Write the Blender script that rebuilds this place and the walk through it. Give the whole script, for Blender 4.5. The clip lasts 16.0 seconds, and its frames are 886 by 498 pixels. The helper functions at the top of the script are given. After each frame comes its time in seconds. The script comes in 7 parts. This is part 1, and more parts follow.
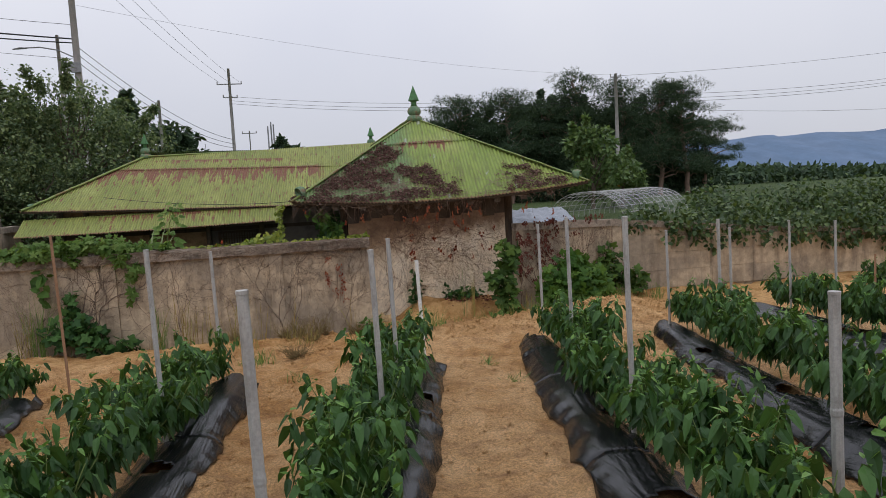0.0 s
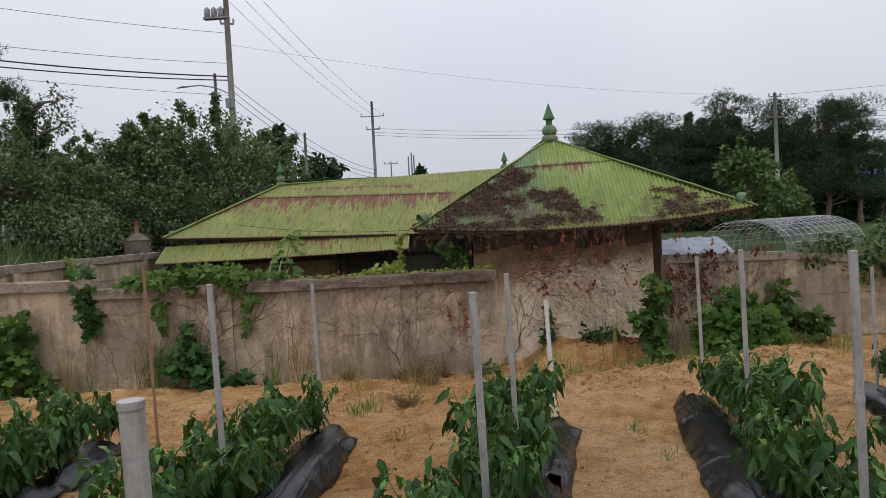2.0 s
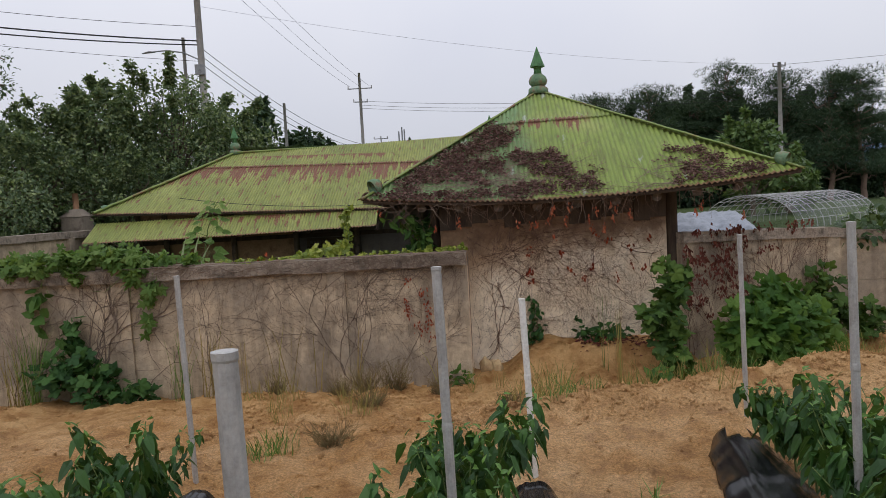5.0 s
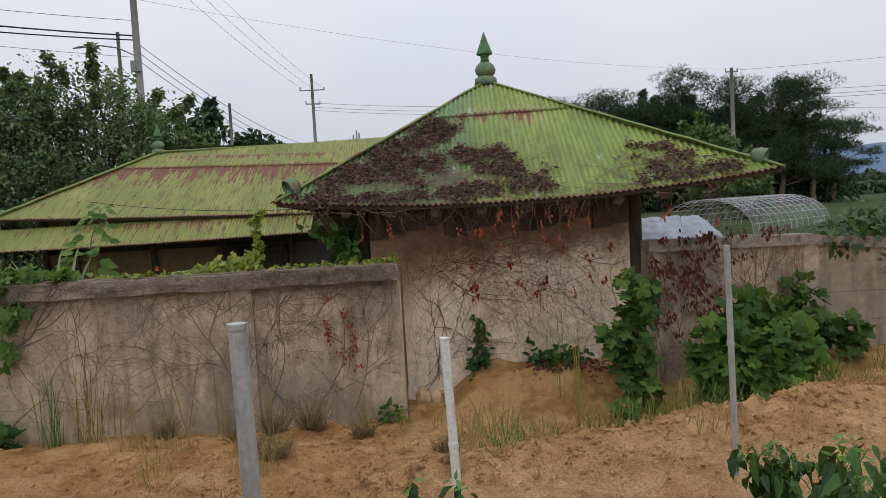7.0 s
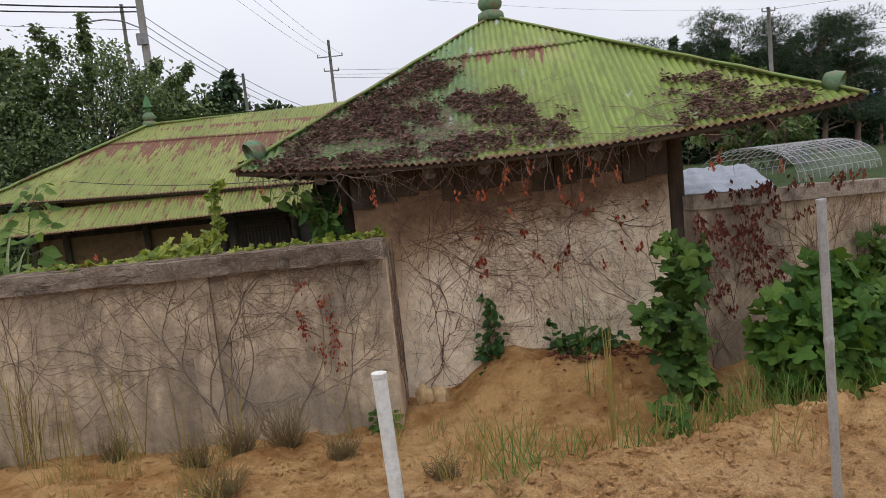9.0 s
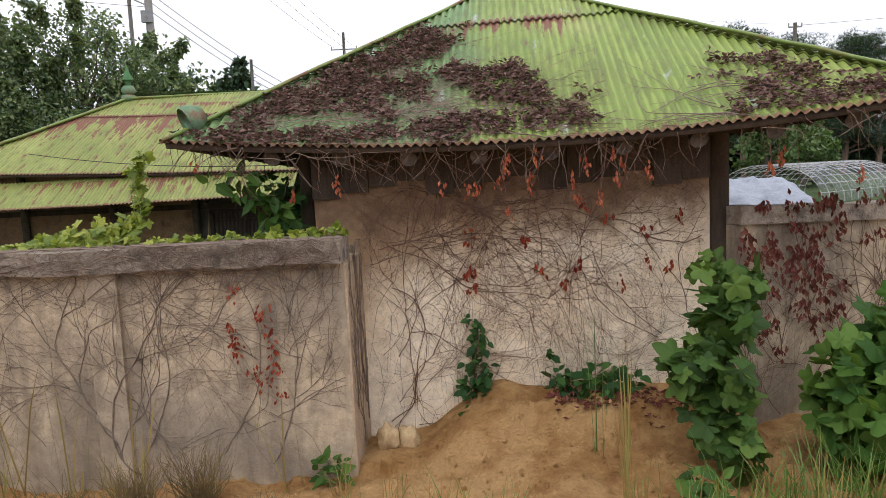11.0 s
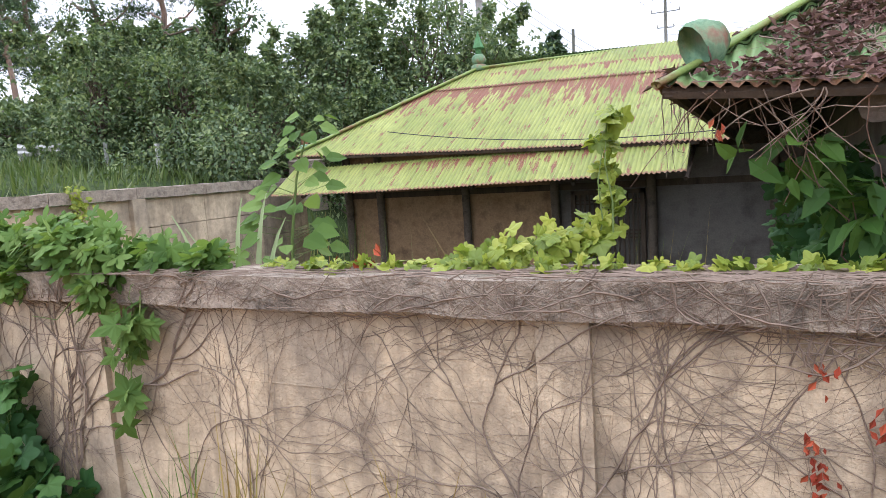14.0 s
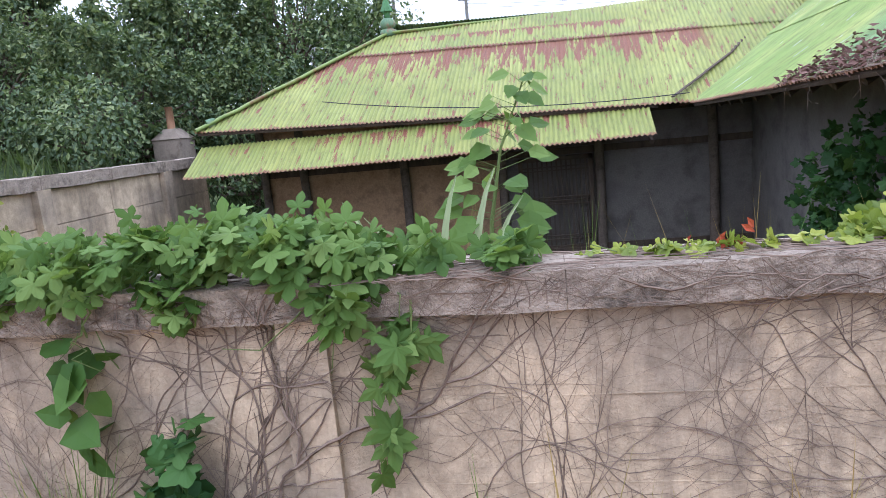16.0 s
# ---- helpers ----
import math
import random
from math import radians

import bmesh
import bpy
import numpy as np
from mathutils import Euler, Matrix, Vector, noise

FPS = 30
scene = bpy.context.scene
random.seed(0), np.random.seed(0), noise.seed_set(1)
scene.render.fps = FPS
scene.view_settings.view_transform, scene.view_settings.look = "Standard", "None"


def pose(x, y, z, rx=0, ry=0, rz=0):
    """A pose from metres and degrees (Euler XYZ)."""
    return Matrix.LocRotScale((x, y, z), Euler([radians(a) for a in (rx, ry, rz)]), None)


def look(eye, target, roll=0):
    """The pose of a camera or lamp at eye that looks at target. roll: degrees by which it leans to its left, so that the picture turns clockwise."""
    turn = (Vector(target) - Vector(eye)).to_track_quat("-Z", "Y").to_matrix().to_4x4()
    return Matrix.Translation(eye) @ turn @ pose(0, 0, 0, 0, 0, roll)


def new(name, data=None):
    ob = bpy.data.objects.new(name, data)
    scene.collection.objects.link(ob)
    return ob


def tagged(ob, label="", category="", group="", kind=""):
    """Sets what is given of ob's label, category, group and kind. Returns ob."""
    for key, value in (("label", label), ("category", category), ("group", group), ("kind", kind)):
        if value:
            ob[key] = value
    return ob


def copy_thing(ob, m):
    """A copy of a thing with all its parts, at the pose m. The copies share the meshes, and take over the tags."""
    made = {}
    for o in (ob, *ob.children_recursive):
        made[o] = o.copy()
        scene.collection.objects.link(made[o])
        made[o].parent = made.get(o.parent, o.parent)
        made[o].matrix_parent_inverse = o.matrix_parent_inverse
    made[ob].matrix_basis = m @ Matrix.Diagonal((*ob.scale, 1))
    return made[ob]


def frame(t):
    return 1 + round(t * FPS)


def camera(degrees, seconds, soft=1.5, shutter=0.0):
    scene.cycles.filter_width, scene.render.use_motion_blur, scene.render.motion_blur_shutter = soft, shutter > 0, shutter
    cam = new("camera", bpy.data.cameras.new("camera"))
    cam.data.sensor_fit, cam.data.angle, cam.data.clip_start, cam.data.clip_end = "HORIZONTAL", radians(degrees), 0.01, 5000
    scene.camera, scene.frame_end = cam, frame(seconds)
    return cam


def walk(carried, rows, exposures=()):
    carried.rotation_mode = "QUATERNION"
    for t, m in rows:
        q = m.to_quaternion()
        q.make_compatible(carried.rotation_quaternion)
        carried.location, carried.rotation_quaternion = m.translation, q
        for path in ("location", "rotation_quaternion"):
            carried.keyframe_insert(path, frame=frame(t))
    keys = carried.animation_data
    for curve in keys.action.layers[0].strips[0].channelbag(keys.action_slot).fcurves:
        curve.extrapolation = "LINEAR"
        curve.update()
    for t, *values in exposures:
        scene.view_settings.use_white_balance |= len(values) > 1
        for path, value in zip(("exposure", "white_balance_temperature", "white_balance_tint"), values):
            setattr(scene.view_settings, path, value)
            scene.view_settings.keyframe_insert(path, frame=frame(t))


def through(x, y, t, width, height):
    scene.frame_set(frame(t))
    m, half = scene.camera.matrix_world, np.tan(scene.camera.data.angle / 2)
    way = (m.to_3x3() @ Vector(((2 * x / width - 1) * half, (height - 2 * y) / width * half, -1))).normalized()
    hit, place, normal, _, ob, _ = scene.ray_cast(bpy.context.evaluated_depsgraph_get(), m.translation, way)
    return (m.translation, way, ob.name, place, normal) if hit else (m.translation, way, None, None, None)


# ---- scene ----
cam = camera(65.5, 16.0, soft=0.6)

PATH = [
    (0, (-0.714, -11.324, 2.373), (-0.378, -9.36, 2.201), -3.1),
    (0.5, (-0.668, -11.119, 2.371), (-0.514, -9.13, 2.228), -3.7),
    (1, (-0.519, -10.833, 2.338), (-0.537, -8.834, 2.278), -1.0),
    (1.5, (-0.486, -10.503, 2.318), (-0.534, -8.506, 2.22), -0.8),
    (2, (-0.469, -10.128, 2.331), (-0.525, -8.13, 2.264), -3.0),
    (2.5, (-0.387, -9.698, 2.292), (-0.502, -7.702, 2.243), 0.3),
    (3, (-0.337, -9.49, 2.282), (-0.536, -7.501, 2.217), -2.0),
    (3.5, (-0.286, -9.136, 2.28), (-0.344, -7.138, 2.199), -3.2),
    (4, (-0.17, -8.659, 2.226), (-0.187, -6.661, 2.128), -3.7),
    (4.2, (-0.142, -8.508, 2.203), (-0.154, -6.51, 2.096), -3.5),
    (6.3, (0.014, -7.081, 2.228), (-0.101, -5.089, 2.084), -2.8),
    (6.5, (0.044, -7.007, 2.228), (-0.039, -5.012, 2.104), -3.8),
    (7, (0.198, -6.67, 2.185), (0.273, -4.675, 2.06), -3.1),
    (7.5, (0.415, -6.31, 2.155), (0.587, -4.32, 2.059), -1.0),
    (8, (0.53, -5.903, 2.109), (0.778, -3.926, 1.941), -2.9),
    (8.5, (0.538, -5.661, 2.116), (0.637, -3.673, 1.917), -5.8),
    (8.7, (0.538, -5.565, 2.126), (0.517, -3.576, 1.913), -6.2),
    (10.8, (0.662, -4.38, 1.99), (0.673, -2.394, 1.756), -3.9),
    (11, (0.712, -4.208, 2.003), (0.668, -2.22, 1.79), -2.6),
    (11.5, (0.688, -3.856, 1.988), (0.493, -1.881, 1.742), -2.7),
    (12, (0.617, -3.5, 2.016), (0.258, -1.556, 1.71), -5.1),
    (12.5, (0.478, -3.098, 1.991), (-0.181, -1.228, 1.732), -4.6),
    (13, (0.132, -2.779, 1.996), (-0.854, -1.055, 1.761), -3.7),
    (13.5, (-0.327, -2.556, 2.027), (-1.397, -0.88, 1.812), -4.4),
    (14, (-0.825, -2.374, 2.058), (-1.691, -0.586, 1.822), -3.7),
    (14.5, (-1.372, -2.358, 2.06), (-2.076, -0.51, 1.765), -6.4),
    (15, (-1.9, -2.388, 2.086), (-2.483, -0.502, 1.761), -6.7),
    (15.5, (-2.452, -2.481, 2.166), (-3.053, -0.601, 1.839), -5.3),
    (16, (-3.047, -2.495, 2.192), (-3.355, -0.552, 1.835), -5.4),
]
walk(cam, [(t, look(eye, target, roll)) for t, eye, target, roll in PATH],
     [(0, -0.27, 6600, 10), (4.2, -0.33, 6600, 10), (6.4, -0.11, 6600, 10), (7.1, -0.28, 6600, 10), (8.0, -0.36, 6640, 10), (8.5, -0.14, 6680, 10), (8.7, -0.09, 6700, 10), (11, 0.4, 6650, 10), (12.0, 0.70, 6510, 10), (12.5, 0.97, 6420, 10), (13.5, 1.15, 6250, 10), (14.5, 1.12, 5980, 13), (16, 1.05, 5600, 15)])

# ---- world and light: an overcast summer sky ----
world = bpy.data.worlds.new("overcast_sky")
scene.world = world
world.use_nodes = True
wn, wl = world.node_tree.nodes, world.node_tree.links
wn.clear()
w_out = wn.new("ShaderNodeOutputWorld")
w_sky = wn.new("ShaderNodeTexSky")
w_sky.sky_type, w_sky.sun_disc = "NISHITA", False
w_sky.sun_elevation, w_sky.sun_rotation = radians(55), radians(200)
w_bg = wn.new("ShaderNodeBackground")
w_bg.inputs["Strength"].default_value = 0.06
wl.new(w_sky.outputs[0], w_bg.inputs["Color"])
w_co = wn.new("ShaderNodeTexCoord")
w_sep = wn.new("ShaderNodeSeparateXYZ")
wl.new(w_co.outputs["Generated"], w_sep.inputs[0])
w_map = wn.new("ShaderNodeMapRange")          # overcast: the zenith is brighter than the horizon
w_map.inputs["From Min"].default_value, w_map.inputs["From Max"].default_value = 0.05, 1.0
w_map.inputs["To Min"].default_value, w_map.inputs["To Max"].default_value = 0.95, 2.1
wl.new(w_sep.outputs["Z"], w_map.inputs["Value"])
w_noise = wn.new("ShaderNodeTexNoise")
w_noise.inputs["Scale"].default_value, w_noise.inputs["Detail"].default_value = 2.2, 4
wl.new(w_co.outputs["Generated"], w_noise.inputs["Vector"])
w_ramp = wn.new("ShaderNodeValToRGB")
w_ramp.color_ramp.elements[0].position, w_ramp.color_ramp.elements[0].color = 0.3, (0.77, 0.80, 0.92, 1)
w_ramp.color_ramp.elements[1].position, w_ramp.color_ramp.elements[1].color = 0.7, (0.86, 0.88, 0.97, 1)
wl.new(w_noise.outputs[0], w_ramp.inputs[0])
w_cloud = wn.new("ShaderNodeBackground")
wl.new(w_ramp.outputs[0], w_cloud.inputs["Color"])
wl.new(w_map.outputs[0], w_cloud.inputs["Strength"])
w_mix = wn.new("ShaderNodeMixShader")
w_mix.inputs[0].default_value = 0.9
wl.new(w_bg.outputs[0], w_mix.inputs[1])
wl.new(w_cloud.outputs[0], w_mix.inputs[2])
wl.new(w_mix.outputs[0], w_out.inputs["Surface"])

sun = new("sun", bpy.data.lights.new("sun", "SUN"))
sun.data.energy, sun.data.angle, sun.data.color = 0.4, radians(25), (1.0, 0.96, 0.92)
sun.matrix_world = look((-4, -12, 20), (0, 0, 0))


# ---- mesh tools ----
class Geo:
    """Collects vertices, faces and uv's of one mesh."""

    def __init__(self):
        self.v, self.f, self.uv, self.n = [], [], [], 0

    def add(self, verts, faces, uv=None):
        verts = np.asarray(verts, float).reshape(-1, 3)
        self.v.append(verts)
        self.f.extend([tuple(i + self.n for i in f) for f in faces])
        self.uv.append(np.zeros((len(verts), 2)) if uv is None else np.asarray(uv, float))
        self.n += len(verts)
        return self

    def many(self, verts, faces, mats):
        """Adds a template once for each 4 x 4 matrix."""
        verts = np.asarray(verts, float)
        mats = np.asarray(mats, float)
        if not len(mats):
            return self
        out = np.einsum("nij,kj->nki", mats[:, :3, :3], verts) + mats[:, None, :3, 3]
        k = len(verts)
        self.v.append(out.reshape(-1, 3))
        self.uv.append(np.zeros((len(out) * k, 2)))
        for i in range(len(out)):
            o = self.n + i * k
            self.f.extend([tuple(j + o for j in f) for f in faces])
        self.n += len(out) * k
        return self

    def box(self, x0, y0, z0, x1, y1, z1, m=None):
        v = [(x, y, z) for z in (z0, z1) for y in (y0, y1) for x in (x0, x1)]
        if m is not None:
            v = [tuple(m @ Vector(p)) for p in v]
        return self.add(v, [(0, 2, 3, 1), (4, 5, 7, 6), (0, 1, 5, 4), (2, 6, 7, 3), (1, 3, 7, 5), (0, 4, 6, 2)])

    def tube(self, pts, radii, sides=5, flat=1.0):
        pts = [Vector(p) for p in pts]
        n = len(pts)
        if not hasattr(radii, "__len__"):
            radii = [radii] * n
        ring, faces = [], []
        for i, p in enumerate(pts):
            d = pts[min(i + 1, n - 1)] - pts[max(i - 1, 0)]
            d = d.normalized() if d.length > 1e-9 else Vector((0, 0, 1))
            a = d.cross(Vector((0, 0, 1)) if abs(d.z) < 0.95 else Vector((0, 1, 0))).normalized()
            b = d.cross(a)
            for k in range(sides):
                c = 2 * math.pi * k / sides
                ring.append(p + radii[i] * (a * math.cos(c) + b * math.sin(c) * flat))
        for i in range(n - 1):
            for k in range(sides):
                q = (k + 1) % sides
                faces.append((i * sides + k, i * sides + q, (i + 1) * sides + q, (i + 1) * sides + k))
        faces.append(tuple(range(sides)))
        faces.append(tuple((n - 1) * sides + k for k in reversed(range(sides))))
        return self.add([tuple(p) for p in ring], faces)

    def lathe(self, profile, x, y, z, sides=12):
        v, f = [], []
        for r, h in profile:
            for k in range(sides):
                c = 2 * math.pi * k / sides
                v.append((x + r * math.cos(c), y + r * math.sin(c), z + h))
        for i in range(len(profile) - 1):
            for k in range(sides):
                q = (k + 1) % sides
                f.append((i * sides + k, i * sides + q, (i + 1) * sides + q, (i + 1) * sides + k))
        f.append(tuple(reversed(range(sides))))
        f.append(tuple((len(profile) - 1) * sides + k for k in range(sides)))
        return self.add(v, f)

    def mesh(self, name, material, smooth=False, bevel=0):
        me = bpy.data.meshes.new(name)
        me.from_pydata(np.concatenate(self.v).tolist() if self.v else [], [], self.f)
        uv = np.concatenate(self.uv)
        if uv.any():
            layer = me.uv_layers.new(name="sheet")
            idx = np.empty(len(me.loops), np.int32)
            me.loops.foreach_get("vertex_index", idx)
            layer.data.foreach_set("uv", uv[idx].astype(np.float32).ravel())
        if smooth:
            me.polygons.foreach_set("use_smooth", np.ones(len(me.polygons), bool))
        if material:
            me.materials.append(material)
        me.update()
        return me


def part(name, geo, material, parent=None, label="", smooth=False, kind=""):
    ob = new(name, geo.mesh(name, material, smooth) if isinstance(geo, Geo) else geo)
    if parent is not None:
        ob.parent = parent
    return tagged(ob, label=label, kind=kind)


def thing(name, label, category, group="", kind="", at=(0, 0, 0)):
    ob = new(name)
    ob.empty_display_size = 0.1
    ob.location = at
    return tagged(ob, label, category, group, kind)


def frames_of(pos, direction, normal, size):
    """4 x 4 matrices: x along direction, z near normal."""
    d = np.asarray(direction, float)
    d /= np.linalg.norm(d, axis=1, keepdims=True) + 1e-9
    nn = np.asarray(normal, float)
    y = np.cross(nn, d)
    y /= np.linalg.norm(y, axis=1, keepdims=True) + 1e-9
    z = np.cross(d, y)
    m = np.zeros((len(d), 4, 4))
    s = np.asarray(size, float).reshape(-1, 1)
    m[:, :3, 0], m[:, :3, 1], m[:, :3, 2], m[:, :3, 3], m[:, 3, 3] = d * s, y * s, z * s, pos, 1
    return m


rng = np.random.default_rng(7)


# ---- leaf shapes, unit length along x ----
def ovate(width=0.5, droop=0.15):
    w = width / 2
    v = [(0, 0, 0), (0.25, w * 0.85, 0.05), (0.25, -w * 0.85, 0.05), (0.35, 0, -0.02), (0.62, w * 0.7, 0.02 - droop * 0.4), (0.62, -w * 0.7, 0.02 - droop * 0.4),
         (0.68, 0, -0.05 - droop * 0.4), (1, 0, -droop)]
    f = [(0, 3, 1), (0, 2, 3), (3, 6, 4, 1), (3, 2, 5, 6), (6, 7, 4), (6, 5, 7)]
    return v, f


def lobed(lobes=5, deep=0.5, point=1.12, side=0.82):
    """A palmate leaf: rounded lobes round the stalk's end."""
    v, f = [(0.12, 0, 0)], []
    spread = radians(128)
    gap = 2 * spread / (lobes - 1)
    pts = []
    for i in range(lobes):
        a = -spread + gap * i
        r = 0.88 - 0.36 * abs(a / spread) ** 1.4
        for da, k in ((-0.36, 0.68 * side / 0.82), (-0.18, side), (0.0, point), (0.18, side), (0.36, 0.68 * side / 0.82)):
            pts.append((a + da * gap, r * k))
        if i < lobes - 1:
            pts.append((a + 0.5 * gap, r * (1 - deep) * 0.9))
    for a, r in pts:
        v.append((0.12 + r * math.cos(a), r * math.sin(a), -0.20 * r * r + 0.05 * math.cos(a * 2 * math.pi / gap)))
    for i in range(1, len(pts)):
        f.append((0, i, i + 1))
    return v, f


PEPPER, BROAD, ROUND = ovate(0.46, 0.32), ovate(0.62, 0.2), ovate(0.85, 0.16)
PALM, GRAPE, MAPLE = lobed(5, 0.5, 1.1, 0.92), lobed(5, 0.2, 1.04, 0.93), lobed(5, 0.40)
CRUMPLED = ([(0, 0, 0), (0.45, 0.26, 0.14), (1, 0.05, 0.02), (0.5, -0.24, 0.16), (0.5, 0.02, -0.06)], [(0, 4, 1), (4, 2, 1), (0, 3, 4), (4, 3, 2)])
BLADE = ([(0, 0.5, 0), (0, -0.5, 0), (0.5, 0.36, 0.02), (0.5, -0.36, 0.02), (1, 0, 0)], [(0, 1, 3, 2), (2, 3, 4)])
SMALL = ([(0, 0, 0), (0.45, 0.29, 0.07), (1, 0, -0.1), (0.45, -0.29, 0.07)], [(0, 2, 1), (0, 3, 2)])
NEEDLES = ([(0, 0.03, 0), (0, -0.03, 0), (1, 0, 0.25), (0.1, 0.05, 0), (0.1, -0.05, 0.02), (0.85, 0.5, 0.05), (0.85, -0.5, 0.1), (0.6, 0, -0.35)],
           [(0, 1, 2), (3, 4, 5), (3, 4, 6), (3, 4, 7)])


# ---- materials ----
def material(name):
    m = bpy.data.materials.new(name)
    m.use_nodes = True
    nt = m.node_tree
    return m, nt.nodes, nt.links, nt.nodes["Principled BSDF"]


def noise_node(nd, ln, vec, scale, detail=5, rough=0.6):
    t = nd.new("ShaderNodeTexNoise")
    t.inputs["Scale"].default_value, t.inputs["Detail"].default_value, t.inputs["Roughness"].default_value = scale, detail, rough
    if vec is not None:
        ln.new(vec, t.inputs["Vector"])
    return t.outputs[0]


def ramp_node(nd, ln, fac, stops):
    r = nd.new("ShaderNodeValToRGB")
    el = r.color_ramp.elements
    while len(el) < len(stops):
        el.new(0.5)
    for e, (p, c) in zip(el, stops):
        e.position = p
        e.color = (*c, 1) if len(c) == 3 else c
    ln.new(fac, r.inputs[0])
    return r.outputs[0]


def mix_node(nd, ln, fac, a, b, mode="MIX"):
    m = nd.new("ShaderNodeMix")
    m.data_type, m.blend_type = "RGBA", mode
    for sock, val in ((m.inputs[0], fac), (m.inputs[6], a), (m.inputs[7], b)):
        if isinstance(val, (int, float)):
            sock.default_value = val
        elif isinstance(val, tuple):
            sock.default_value = (*val, 1)
        else:
            ln.new(val, sock)
    return m.outputs[2]


def bump_node(nd, ln, bsdf, height, strength=0.4, distance=0.01):
    b = nd.new("ShaderNodeBump")
    b.inputs["Strength"].default_value, b.inputs["Distance"].default_value = strength, distance
    ln.new(height, b.inputs["Height"])
    ln.new(b.outputs[0], bsdf.inputs["Normal"])


def coords(nd, ln, scale=(1, 1, 1), uv=False):
    t = nd.new("ShaderNodeTexCoord")
    mp = nd.new("ShaderNodeMapping")
    mp.inputs["Scale"].default_value = scale
    ln.new(t.outputs["UV" if uv else "Object"], mp.inputs[0])
    return mp.outputs[0]


def mottled(name, c1, c2, c3=None, scale=2.0, fine=40, rough=0.85, bump=0.3, stretch=(1, 1, 1), spec=0.3, metal=0.0, depth=0.01):
    """A worn surface: broad stains and fine grain."""
    m, nd, ln, bs = material(name)
    co = coords(nd, ln, stretch)
    broad = noise_node(nd, ln, co, scale, 6, 0.65)
    grain = noise_node(nd, ln, coords(nd, ln), fine, 4, 0.7)
    col = ramp_node(nd, ln, broad, [(0.32, c1), (0.5, c2), (0.68, c3 or c1)])
    col = mix_node(nd, ln, 0.35, col, ramp_node(nd, ln, grain, [(0.3, (0.45, 0.45, 0.45)), (0.7, (1.25, 1.25, 1.25))]), "MULTIPLY")
    ln.new(col, bs.inputs["Base Color"])
    bs.inputs["Roughness"].default_value = rough
    bs.inputs["Specular IOR Level"].default_value = spec
    bs.inputs["Metallic"].default_value = metal
    if bump:
        bump_node(nd, ln, bs, grain, bump, depth)
    return m


def foliage(name, dark, mid, light, through=0.3, rough=0.5, gloss=0.35):
    """Leaves: each one takes its own tone; some light passes through."""
    m, nd, ln, bs = material(name)
    g = nd.new("ShaderNodeNewGeometry")
    co = coords(nd, ln)
    patch = noise_node(nd, ln, co, 1.3, 3)
    fac = nd.new("ShaderNodeMath")
    fac.operation = "MULTIPLY_ADD"
    fac.inputs[1].default_value = 0.62
    ln.new(g.outputs["Random Per Island"], fac.inputs[0])
    half = nd.new("ShaderNodeMath")
    half.operation = "MULTIPLY"
    half.inputs[1].default_value = 0.4
    ln.new(patch, half.inputs[0])
    ln.new(half.outputs[0], fac.inputs[2])
    col = ramp_node(nd, ln, fac.outputs[0], [(0.12, dark), (0.5, mid), (0.9, light)])
    ln.new(col, bs.inputs["Base Color"])
    bs.inputs["Roughness"].default_value, bs.inputs["Specular IOR Level"].default_value = rough, gloss
    tr = nd.new("ShaderNodeBsdfTranslucent")
    ln.new(mix_node(nd, ln, 0.3, col, (0.35, 0.5, 0.05), "MIX"), tr.inputs["Color"])
    mx = nd.new("ShaderNodeMixShader")
    mx.inputs[0].default_value = through
    ln.new(bs.outputs[0], mx.inputs[1])
    ln.new(tr.outputs[0], mx.inputs[2])
    ln.new(mx.outputs[0], nd["Material Output"].inputs["Surface"])
    return m


